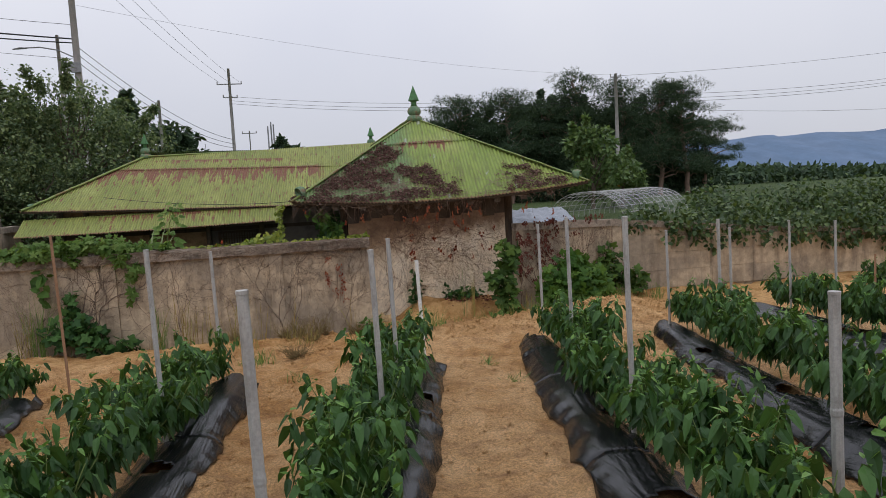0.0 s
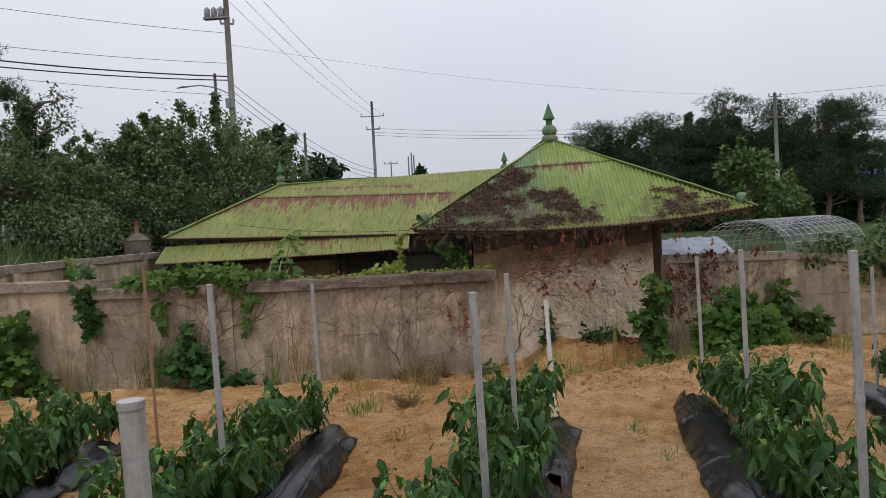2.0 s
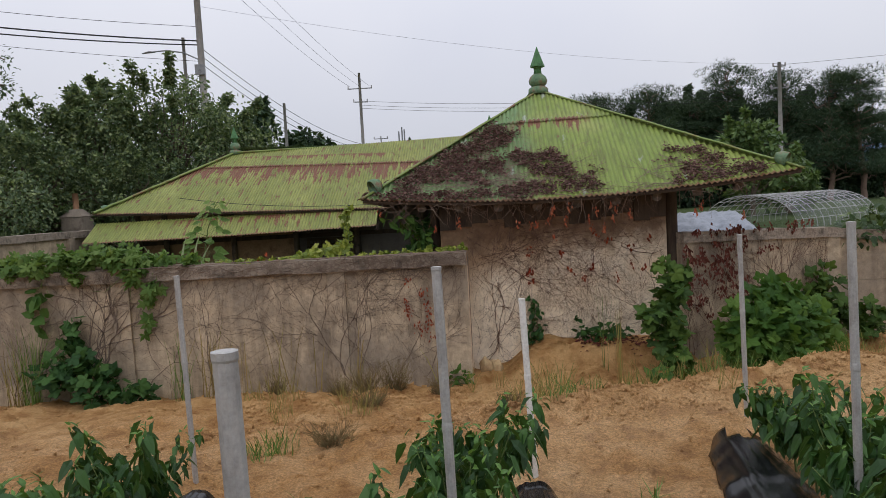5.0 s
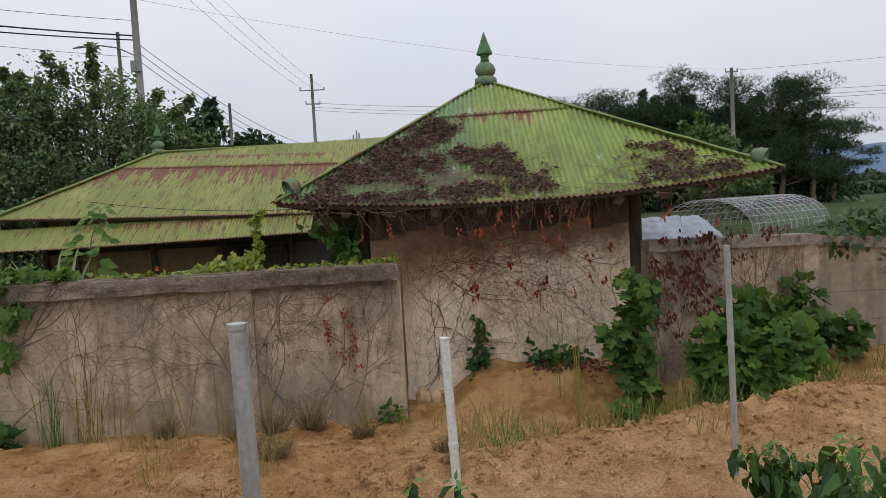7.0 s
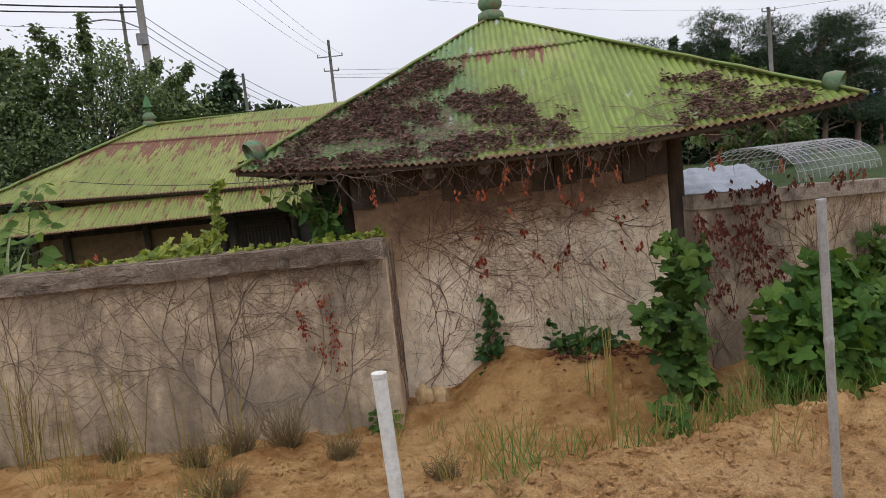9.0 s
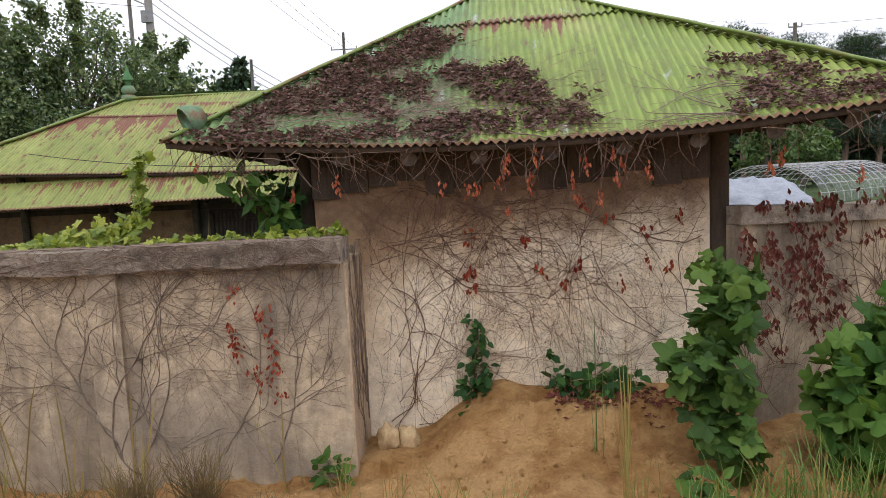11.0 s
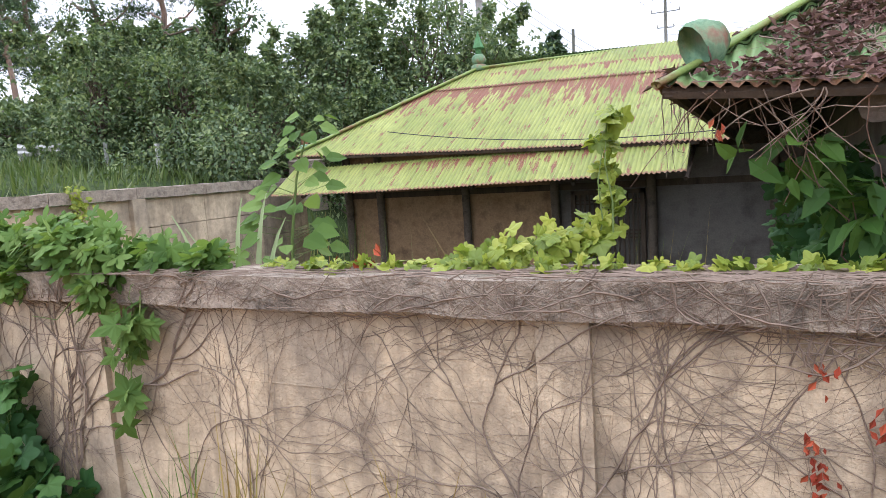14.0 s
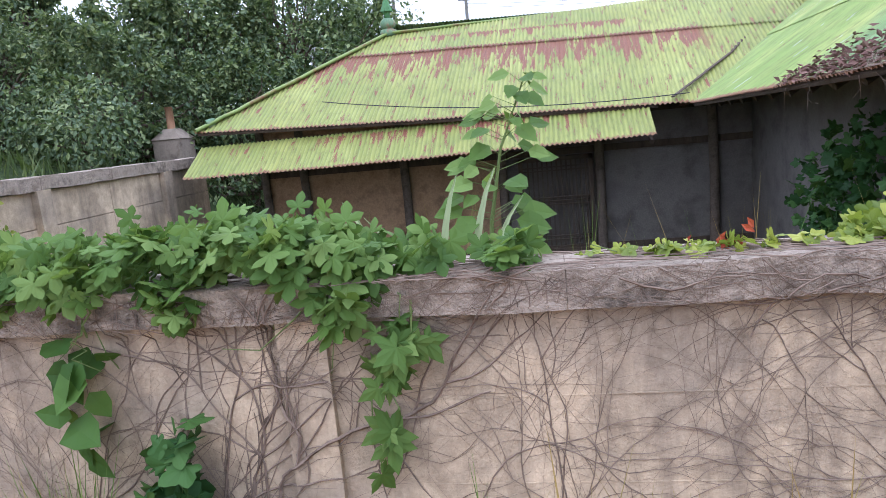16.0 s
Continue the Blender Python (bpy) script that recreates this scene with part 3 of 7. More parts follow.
M_STONE = mottled("buff_stone", (0.45, 0.30, 0.15), (0.55, 0.40, 0.22), (0.36, 0.23, 0.12), 5, 50, 0.95, 0.6)
M_CHIM = mottled("chimney_render", (0.20, 0.165, 0.13), (0.27, 0.225, 0.18), (0.14, 0.11, 0.09), 3, 50, 0.95, 0.5)


# ---- the ground: one sheet, from the field to the horizon ----
def fnoise(x, y, s):
    return noise.noise(Vector((x * s, y * s, 3.7)))


def ease(s):
    s = min(1.0, max(0.0, s))
    return s * s * (3 - 2 * s)


def ground_z(x, y, rough=True):
    if y > 0:
        z = 0.12
    elif y > -1.1:
        z = 0.12 - y * 0.16
    else:
        z = 0.296 + (-y - 1.1) * 0.047
    if y < -14:
        z = 0.296 + 12.9 * 0.047
    # heap of earth in the nook before the house wall, and the bank that edges the field
    if 0.2 < x < 3.0 and -0.6 < y < 0.9:
        cut = 0.10 + 0.10 * fnoise(x, 3.3, 2.2)
        z += 0.30 * ease((x - 0.35) / 0.55) * ease((2.85 - x) / 0.4) * (0.3 * ease((y + 0.35) / 0.4) + 0.7 * ease((y - cut) / 0.13)) * (1 + 0.16 * math.exp(-((x - 0.95) / 0.2) ** 2))
    z += 0.14 * math.exp(-((x - 3.3) / 1.5) ** 2 - ((y + 1.45) / 0.45) ** 2)
    z -= 0.14 * math.exp(-((x - 1.3) / 1.3) ** 2 - ((y + 0.9) / 0.5) ** 2)
    # the field ends in a broken step above the wall's foot
    if -0.6 < x < 5.6 and -4 < y < 0:
        d = (y + 2.06 - 0.30 * x) / 1.04 + 0.10 * fnoise(x, y, 1.9) + 0.05 * fnoise(x, y, 6.0)
        ends = min(1, (x + 0.6) / 0.8, (5.6 - x) / 0.8)
        s = min(1.0, max(0.0, 0.5 - d / 0.13))
        z += ends * s * s * (3 - 2 * s) * (0.15 * math.exp(-max(-d, 0) / 0.9) + 0.05 * fnoise(x + 3, y, 2.7) * math.exp(-max(-d, 0) / 0.7))
        z -= 0.11 * ends * math.exp(-((x - 2.95 - 0.9 * (y + 1.3)) / 0.07) ** 2) * (1 if -0.65 < d < 0.02 else 0)
    # the bank to the west, and rising land behind
    d = max(0.0, -8.7 - x)
    if d > 0:
        z += 2.0 * (1 - math.exp(-d / 1.6)) * min(1, max(0, (y + 3) / 4)) + min(d, 60) * 0.055 * min(1, max(0, (y + 3) / 6))
    if y > 12:
        z += min(y - 12, 30) * 0.012 if x > -5 else min(y - 12, 30) * 0.03
    if rough and -14 < y < 3 and -10 < x < 12:
        z += 0.03 * abs(fnoise(x + 2, y, 6.5)) + 0.06 * fnoise(x, y, 1.1) + 0.045 * fnoise(x, y, 3.3) - 0.05 * abs(fnoise(x + 7, y, 2.1)) + 0.022 * fnoise(x, y, 8) + 0.012 * fnoise(x, y, 17)
    elif rough:
        z += 0.12 * fnoise(x, y, 0.35)
    return z


def build_ground():
    def axis(lo, hi, step, reach):
        a = list(np.arange(lo, hi, step))
        s, v = step, hi
        while v < reach:
            a.append(v)
            s *= 1.45
            v += s
        a.append(reach)
        s, v = step, lo - step
        front = []
        while v > -reach:
            front.append(v)
            s *= 1.45
            v -= s
        front.append(-reach)
        return front[::-1] + a
    xs, ys = axis(-8.5, 9, 0.05, 4000), axis(-13, 2.0, 0.05, 4000)
    v = [(x, y, ground_z(x, y)) for y in ys for x in xs]
    nx = len(xs)
    f = [(j * nx + i, j * nx + i + 1, (j + 1) * nx + i + 1, (j + 1) * nx + i) for j in range(len(ys) - 1) for i in range(nx - 1)]
    g = Geo().add(v, f)
    tagged(part("ground", g, M_SOIL, smooth=True), "sandy orange field soil, grown over with grass beyond the walls", "ground", kind="structure")


build_ground()


# ---- garden walls ----
def rough_box(g, x0, y0, z0, x1, y1, z1, step=0.25, amp=0.008):
    """A box with slightly uneven faces."""
    bm = bmesh.new()
    bmesh.ops.create_cube(bm, size=1, matrix=Matrix.Translation(((x0 + x1) / 2, (y0 + y1) / 2, (z0 + z1) / 2)) @ Matrix.Diagonal((x1 - x0, y1 - y0, z1 - z0, 1)))
    for ax, (lo, hi) in enumerate(((x0, x1), (y0, y1), (z0, z1))):
        n = int((hi - lo) / step)
        for k in range(1, n + 1):
            c, nn = [0, 0, 0], [0, 0, 0]
            c[ax], nn[ax] = lo + (hi - lo) * k / (n + 1), 1
            bmesh.ops.bisect_plane(bm, geom=bm.verts[:] + bm.edges[:] + bm.faces[:], plane_co=c, plane_no=nn)
    bm.verts.index_update()
    vs = [v.co + Vector((0, amp * fnoise(v.co.x * 3, v.co.z * 3, 1.0), amp * 1.6 * fnoise(v.co.x * 2, v.co.y * 5, 1.3))) for v in bm.verts]
    g.add([tuple(v) for v in vs], [tuple(q.index for q in f.verts) for f in bm.faces])
    bm.free()


def garden_wall():
    w = thing("wall_garden", "stained grey cement garden wall with bare creeper stems", "wall", kind="structure")
    g = Geo()
    rough_box(g, -6.0, 0, -0.3, 0.0, 0.16, 1.50)
    part("wall_body", g, M_WALL, w)
    g = Geo()
    rough_box(g, -14.0, 0.01, -0.3, -6.0, 0.17, 1.66)
    part("wall_body", g, M_WALL, w)
    # courses that show through the render
    for z in (0.42, 0.78, 1.14):
        g = Geo()
        g.box(-5.98, -0.003, z, -0.16, 0.05, z + 0.004)
        part("mortar_course", g, M_WALL, w)
    for x in (-4.03, -1.51):
        g = Geo()
        rough_box(g, x - 0.10, -0.034, -0.3, x + 0.10, 0.03, 1.50, 0.2, 0.006)
        part("pilaster", g, M_WALL, w)
    g = Geo()
    rough_box(g, -0.10, 0.004, -0.3, 0.014, 0.69, 1.48, 0.1, 0.008)
    part("end_pier", g, M_PIER, w)
    x = -6.0
    while x < -0.05:
        e = min(x + 1.5, 0.03)
        g = Geo()
        rough_box(g, x + 0.0012, -0.07, 1.50, e - 0.0012, 0.25, 1.645, 0.06, 0.012)
        part("coping", g, M_CAP, w)
        x += 1.5
    x = -14.0
    while x < -6.05:
        g = Geo()
        rough_box(g, x + 0.0012, -0.06, 1.66, min(x + 1.5, -6.0) - 0.0012, 0.26, 1.80, 0.09, 0.02)
        part("coping", g, M_CAP, w)
        x += 1.5


garden_wall()


def yard_wall():
    w = thing("wall_west_yard", "grey block yard wall with dark coping", "wall", kind="structure")
    y = 0.3
    k = 0
    while y < 6.4:
        for c in range(5):
            g = Geo()
            g.box(-8.36, y + 0.005, 0.0 + c * 0.38, -8.2, y + 1.195, 0.0 + c * 0.38 + 0.372)
            part("block_panel", g, M_WALL, w)
        g = Geo()
        rough_box(g, -8.42, y, 1.9, -8.14, y + 1.19, 2.04, 0.15, 0.01)
        part("coping", g, M_CAP, w)
        if k % 2 == 1:
            g = Geo()
            rough_box(g, -8.2, y - 0.1, 0, -8.12, y + 0.1, 1.9, 0.3, 0.006)
            part("pilaster", g, M_WALL, w)
        y += 1.2
        k += 1


yard_wall()


def right_wall():
    w = thing("wall_east_yard", "low stained cement yard wall overgrown with vines", "wall", kind="structure")
    runs = [((2.62, 0.68), (5.0, 1.7), 1.70, 1.60), ((5.0, 1.7), (9.0, 1.75), 1.60, 1.2), ((9.0, 1.75), (15.0, 1.8), 1.2, 0.85)]
    for (xa, ya), (xb, yb), za, zb in runs:
        n = int(math.hypot(xb - xa, yb - ya) / 0.2)
        for thick, lo, hi, nm, mt in ((0.075, -0.3, -0.13, "wall_body", M_WALL), (0.125, -0.13, 0.0, "coping", M_CAP)):
            g = Geo()
            d = Vector((xb - xa, yb - ya, 0)).normalized()
            q = Vector((-d.y, d.x, 0)) * thick
            vs, fs = [], []
            for i in range(n + 1):
                s = i / n
                p = Vector((xa + (xb - xa) * s, ya + (yb - ya) * s, 0))
                top = za + (zb - za) * s
                wob = 0.02 * fnoise(p.x, 7.7, 2.5)
                z0 = lo if nm == "wall_body" else top + lo
                for side, z in ((-1, z0), (-1, top + hi + wob), (1, top + hi + wob), (1, z0)):
                    vs.append(tuple(p + q * side + Vector((0, 0, z))))
            for i in range(n):
                for k in range(4):
                    fs.append((4 * i + k, 4 * i + (k + 1) % 4, 4 * i + 4 + (k + 1) % 4, 4 * i + 4 + k))
            fs += [(0, 1, 2, 3), (4 * n + 3, 4 * n + 2, 4 * n + 1, 4 * n)]
            part(nm, g.add(vs, fs), mt, w)
    for px, py, top in ((5.0, 1.66, 1.5), (7.2, 1.68, 1.3), (9.0, 1.7, 1.1)):
        g = Geo()
        rough_box(g, px - 0.11, py - 0.08, -0.2, px + 0.11, py + 0.1, top, 0.3, 0.006)
        part("pilaster", g, M_WALL, w)


right_wall()
for c in range(3):                               # cast panels of the wall's far run
    for k in range(4):
        part("wall_panel", Geo().box(5.12 + 0.97 * k, 1.612, 0.14 + 0.36 * c, 6.084 + 0.97 * k, 1.66, 0.494 + 0.36 * c - (0.1 if c == 2 and k > 1 else 0)), M_WALL, bpy.data.objects["wall_east_yard"])


# ---- the house ----
house = thing("house", "old farmhouse with rusting green corrugated iron roof and plastered walls", "house")


class Slope:
    """A roof slope: its eave runs from e0 to e1, its top edge from t0 to t1."""

    def __init__(self, e0, e1, t0, t1, sag=0.0, through_end=False):
        self.o = Vector(e0)
        self.u = (Vector(e1) - self.o).normalized()
        self.n = self.u.cross(Vector(t1 if through_end else t0) - self.o).normalized()
        if self.n.z < 0:
            self.n = -self.n
        self.w = self.n.cross(self.u)
        if self.w.z < 0:
            self.w = -self.w
        self.length = (Vector(e1) - self.o).length
        self.sag = sag
        self.poly = [(0, 0)] + [((Vector(p) - self.o).dot(self.u), (Vector(p) - self.o).dot(self.w)) for p in (t0, t1)] + [(self.length, 0)]

    def top(self, a):
        best = 0.0
        for (a0, b0), (a1, b1) in zip(self.poly, self.poly[1:]):
            if a1 - a0 > 1e-6 and a0 <= a <= a1:
                best = max(best, b0 + (b1 - b0) * (a - a0) / (a1 - a0))
        return best

    def at(self, a, b, lift=0.0):
        s = min(max(a / self.length, 0), 1)
        bmax = max(q[1] for q in self.poly)
        drop = self.sag * 4 * s * (1 - s) * max(0, 1 - b / (0.75 * bmax))
        return self.o + self.u * a + self.w * b + self.n * lift - Vector((0, 0, drop))


def corrugated(slope, a0, a1, b0, b1, pitch=0.06, depth=0.012, lift=0.0, cols=5):
    """A run of corrugated sheet between two heights of a slope."""
    g = Geo()
    n = max(2, int((a1 - a0) / pitch * cols))
    rows = 5
    vs, uv, fs = [], [], []
    for i in range(n + 1):
        a = a0 + (a1 - a0) * i / n
        t = min(slope.top(a), b1)
        lo = min(b0 - 0.02 * abs(fnoise(a, b0, 6.0)), t)
        c = depth * math.sin(2 * math.pi * a / pitch)
        for k in range(rows):
            b = lo + (t - lo) * k / (rows - 1)
            bend = 0.006 * fnoise(a, b, 1.7) + 0.012 * (1 - k / (rows - 1)) ** 6
            vs.append(tuple(slope.at(a, b, lift + c + bend)))
            uv.append((a, b))
    for i in range(n):
        for k in range(rows - 1):
            q = i * rows + k
            fs.append((q, q + rows, q + rows + 1, q + 1))
    return g.add(vs, fs, uv)


APEX, RIDGE_E = (1.26, 2.8, 3.84), (0.86, 9.6, 3.74)
EAVE_L, EAVE_R = (-1.22, 0.36, 2.30), (3.83, -0.05, 2.38)
RIDGE_W = (-5.45, 9.05, 3.70)
front = Slope(EAVE_L, EAVE_R, APEX, APEX, 0.15)
west = Slope((-1.22, 10.0, 2.06), EAVE_L, RIDGE_E, APEX, 0.0, True)
east = Slope(EAVE_R, (3.7, 12.2, 2.36), APEX, (0.9, 9.7, 3.74), 0.05)
wing = Slope((-7.82, 6.66, 2.37), (0.95, 6.39, 2.13), RIDGE_W, (0.95, 9.55, 3.72), 0.03)
wing_w = Slope((-7.82, 11.5, 2.37), (-7.82, 6.66, 2.37), RIDGE_W, RIDGE_W, 0.0)
wing_n = Slope((3.7, 12.2, 2.36), (-7.82, 11.5, 2.37), (0.9, 9.7, 3.74), RIDGE_W, 0.0)
porch = Slope((-7.82, 6.10, 1.77), (-1.72, 5.98, 1.83), (-7.82, 6.74, 2.17), (-1.72, 6.66, 2.16), 0.02)

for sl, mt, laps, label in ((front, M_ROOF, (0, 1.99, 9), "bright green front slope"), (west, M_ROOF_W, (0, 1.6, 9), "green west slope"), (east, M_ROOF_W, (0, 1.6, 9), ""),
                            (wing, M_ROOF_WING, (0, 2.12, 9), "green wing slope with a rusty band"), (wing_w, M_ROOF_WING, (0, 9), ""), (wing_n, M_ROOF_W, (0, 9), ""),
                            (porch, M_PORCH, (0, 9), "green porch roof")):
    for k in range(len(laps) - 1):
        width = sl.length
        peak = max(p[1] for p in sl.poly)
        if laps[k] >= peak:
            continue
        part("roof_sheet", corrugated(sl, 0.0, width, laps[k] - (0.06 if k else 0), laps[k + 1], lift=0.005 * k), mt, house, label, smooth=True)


def edge_strip(name, pts, r, mat, flat=0.45):
    g = Geo()
    fine = []
    for p, q in zip(pts, pts[1:]):
        n = max(2, int((Vector(q) - Vector(p)).length / 0.3))
        for i in range(n):
            fine.append(Vector(p).lerp(Vector(q), i / n) + Vector((0, 0, 0.012 * fnoise(p[0] + i, q[1], 2.1))))
    fine.append(Vector(pts[-1]))
    return part(name, g.tube(fine, r, 8, flat), mat, house, smooth=True)


def hip(sl, p, q, lift=0.03):
    return [tuple(Vector(p).lerp(Vector(q), k / 8) + Vector((0, 0, lift - (front.sag * 0.0)))) for k in range(9)]


edge_strip("hip_flashing", hip(front, EAVE_L, APEX, 0.012), 0.032, M_FLASH)
edge_strip("hip_flashing", hip(front, EAVE_R, APEX, 0.012), 0.032, M_FLASH)
edge_strip("ridge_flashing", hip(front, APEX, RIDGE_E), 0.085, M_FLASH)
edge_strip("ridge_flashing", hip(wing, RIDGE_W, RIDGE_E), 0.07, M_FLASH)
edge_strip("hip_flashing", hip(wing, (-7.82, 6.66, 2.37), RIDGE_W), 0.065, M_FLASH)
edge_strip("hip_flashing", hip(wing, (-7.82, 11.5, 2.37), RIDGE_W), 0.065, M_FLASH)
edge_strip("valley_flashing", [(-1.45, 6.46, 2.25), (-0.5, 7.5, 2.77), (0.86, 9.4, 3.73)], 0.03, M_WOOD, 0.3)


def finial(x, y, z, s):
    f = tagged(new("finial"), label="dark green spired roof finial")
    f.parent = house
    f.location = (x, y, z)
    part("base", Geo().lathe([(0.16 * s, -0.06), (0.15 * s, 0.03), (0.10 * s, 0.06)], 0, 0, 0, 10), M_TILE, f, smooth=True)
    part("ball", Geo().lathe([(0.09 * s, 0.05 * s), (0.135 * s, 0.10 * s), (0.145 * s, 0.15 * s), (0.12 * s, 0.21 * s), (0.07 * s, 0.25 * s)], 0, 0, 0, 10), M_TILE, f, smooth=True)
    part("neck", Geo().lathe([(0.065 * s, 0.24 * s), (0.055 * s, 0.30 * s), (0.06 * s, 0.34 * s), (0.085 * s, 0.36 * s)], 0, 0, 0, 10), M_FINIAL, f, smooth=True)
    part("spire", Geo().lathe([(0.115 * s, 0.36 * s), (0.112 * s, 0.375 * s), (0.075 * s, 0.47 * s), (0.035 * s, 0.58 * s), (0.003, 0.67 * s)], 0, 0, 0, 8), M_FINIAL, f)


finial(1.26, 2.8, 3.85, 0.98)
finial(-5.45, 9.1, 3.74, 0.92)
finial(0.86, 9.7, 3.78, 0.88)


def corner_tile(p, toward, r=0.052):
    """A barrel tile that stands on the hip above the eave's corner."""
    d = (Vector(toward) - Vector(p)).normalized()
    base = Vector(p) + d * 0.20 + Vector((0, 0, r * 0.75))
    g = Geo().tube([base + d * 0.13, base + d * 0.07, base, base - d * 0.01], [r * 0.6, r * 0.95, r * 1.05, r * 0.97], 12, 1.25)
    part("corner_tile", g, M_TILE, house, "mossy barrel tile at the corner", smooth=True)


corner_tile(EAVE_L, APEX, 0.08)
corner_tile(EAVE_R, APEX, 0.065)
corner_tile((-7.82, 6.66, 2.37), RIDGE_W, 0.05)

# rafters, fascia and beams under the eaves
for i in range(11):
    a = 0.25 + i * 0.46
    e = front.at(a, 0.045, -0.115)
    reach = min(1.5, front.top(a) - 0.1)
    if reach < 0.3:
        continue
    part("rafter", Geo().tube([e, e.lerp(front.at(a, reach, -0.11), 0.5), front.at(a, reach, -0.11)], [0.058, 0.062, 0.065], 10), M_LOG, house, smooth=True)
for i in range(15):
    a = west.length - 0.5 - i * 0.45
    if a < 3.6:
        break
    e = west.at(a, 0.10, -0.10)
    part("rafter", Geo().tube([e, west.at(a, min(1.2, max(0.3, west.top(a) - 0.15)), -0.10)], [0.055, 0.06], 10), M_LOG, house, smooth=True)
for i in range(10):
    a = 0.3 + i * 0.45
    part("rafter", Geo().tube([east.at(a, 0.1, -0.10), east.at(a, min(1.2, max(0.25, east.top(a) - 0.15)), -0.10)], [0.055, 0.06], 10), M_LOG, house, smooth=True)
for sl, a0, a1, mt in ((front, 0.02, front.length - 0.02, M_WOOD), (west, 3.5, west.length - 0.02, M_WOOD), (wing, 0.02, 6.2, M_WOOD), (east, 0.02, 8.0, M_WOOD)):
    g = Geo()
    pts = [sl.at(a0 + (a1 - a0) * k / 24, 0.03, -0.035) for k in range(25)]
    part("fascia", g.tube(pts, 0.026, 6, 1.0), mt, house)
    g = Geo()
    vs, fs = [], []
    for k in range(25):
        a = a0 + (a1 - a0) * k / 24
        vs += [tuple(sl.at(a, 0.02, -0.03)), tuple(sl.at(a, min(1.25, max(0.02, sl.top(a) - 0.03)), -0.03))]
    for k in range(24):
        fs.append((2 * k, 2 * k + 1, 2 * k + 3, 2 * k + 2))
    part("eave_boarding", g.add(vs, fs), M_WOOD, house)

part("wall_beam", Geo().tube([(-0.35, 0.63, 2.28), (1.3, 0.61, 2.22), (2.75, 0.61, 2.28)], 0.075, 10), M_WOOD, house, smooth=True)
g = Geo()
rough_box(g, -0.30, 0.70, -0.2, 2.5, 0.86, 2.42, 0.2, 0.014)
part("house_wall", g, M_WHITE, house, "clay-plastered wall with a cream lower part")
# dark boards added over the plaster to stand in for the eave's shade
for k in range(14):
    part("eave_shade_board", Geo().box(-0.30 + 0.2 * k, 0.655 + 0.008 * (k % 3), 1.87 + 0.035 * ((k * 5) % 4), -0.105 + 0.2 * k, 0.694, 2.44), M_WOOD, house)
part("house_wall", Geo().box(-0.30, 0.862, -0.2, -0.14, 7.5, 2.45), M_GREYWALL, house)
part("house_wall", Geo().box(2.4, 0.862, -0.2, 2.5, 11, 2.5), M_CLAY, house)
part("corner_post", Geo().tube([(2.58, 0.76, -0.1), (2.58, 0.76, 2.35)], 0.08, 10), M_WOOD, house, smooth=True)
part("corner_post", Geo().tube([(-0.36, 0.82, -0.1), (-0.36, 0.82, 2.35)], 0.06, 10), M_WOOD, house, smooth=True)

# the wing: clay wall, posts, lattice door, grey plastered room
part("wing_wall", Geo().box(-7.2, 7.3, -0.2, -3.62, 7.45, 2.4), M_CLAY, house, "brown clay wall")
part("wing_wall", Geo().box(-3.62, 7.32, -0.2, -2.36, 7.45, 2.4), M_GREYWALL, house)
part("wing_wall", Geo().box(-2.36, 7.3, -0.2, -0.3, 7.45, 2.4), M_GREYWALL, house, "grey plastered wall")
part("wing_wall", Geo().box(-7.2, 7.452, -0.2, -7.05, 11, 2.4), M_CLAY, house)
part("wing_wall", Geo().box(-7.2, 11.0, -0.2, 2.5, 11.1, 2.4), M_CLAY, house)
for x in (-7.15, -6.55, -5.05, -3.66, -2.32, -0.82):
    part("wing_post", Geo().tube([(x, 7.24, -0.2), (x + 0.02, 7.23, 1.2), (x, 7.24, 2.4)], 0.065, 8), M_LOG, house, smooth=True)
for z, nm in ((1.62, "lintel"), (0.25, "sill_beam"), (2.1, "wall_plate")):
    part(nm, Geo().box(-7.2, 7.26, z, -0.3, 7.298, z + 0.09), M_WOOD, house)
for x in (-7.3, -5.9, -4.5, -3.1, -1.75):
    part("porch_bracket", Geo().tube([(x, 7.3, 2.12), (x, 6.2, 1.74)], 0.028, 6), M_WOOD, house)
door = tagged(new("lattice_door"), label="dark wooden lattice door, closed")
door.parent = house
for x0, x1, z0, z1 in ((-3.42, -3.36, 0.2, 1.6), (-2.46, -2.40, 0.2, 1.6), (-3.42, -2.40, 1.54, 1.6), (-3.42, -2.40, 0.2, 0.3)):
    part("door_frame", Geo().box(x0, 7.24, z0, x1, 7.30, z1), M_WOOD, door)
for k in range(13):
    x = -3.30 + k * 0.066
    part("bar", Geo().box(x, 7.255, 0.3, x + 0.022, 7.275, 1.54), M_WOOD, door)
for z in (0.42, 0.47, 0.92, 0.97, 1.02, 1.40, 1.45):
    part("bar", Geo().box(-3.36, 7.25, z, -2.46, 7.268, z + 0.018), M_WOOD, door)


# ---- field: mulched rows, pepper plants, posts ----
ROWS = [((-3.75, -3.6), (-3.45, -8.5), -3.7, 0.28), ((-1.82, -3.9), (-2.02, -8.5), -3.8, 0.29), ((0.22, -3.9), (-0.70, -8.5), -3.95, 0.28),
        ((1.93, -3.0), (0.95, -8.5), -3.05, 0.30), ((3.62, -3.3), (2.42, -8.5), -3.1, 0.30), ((5.6, -2.2), (4.4, -8.5), -2.2, 0.30), ((7.6, -1.6), (6.4, -8.5), -1.8, 0.30)]


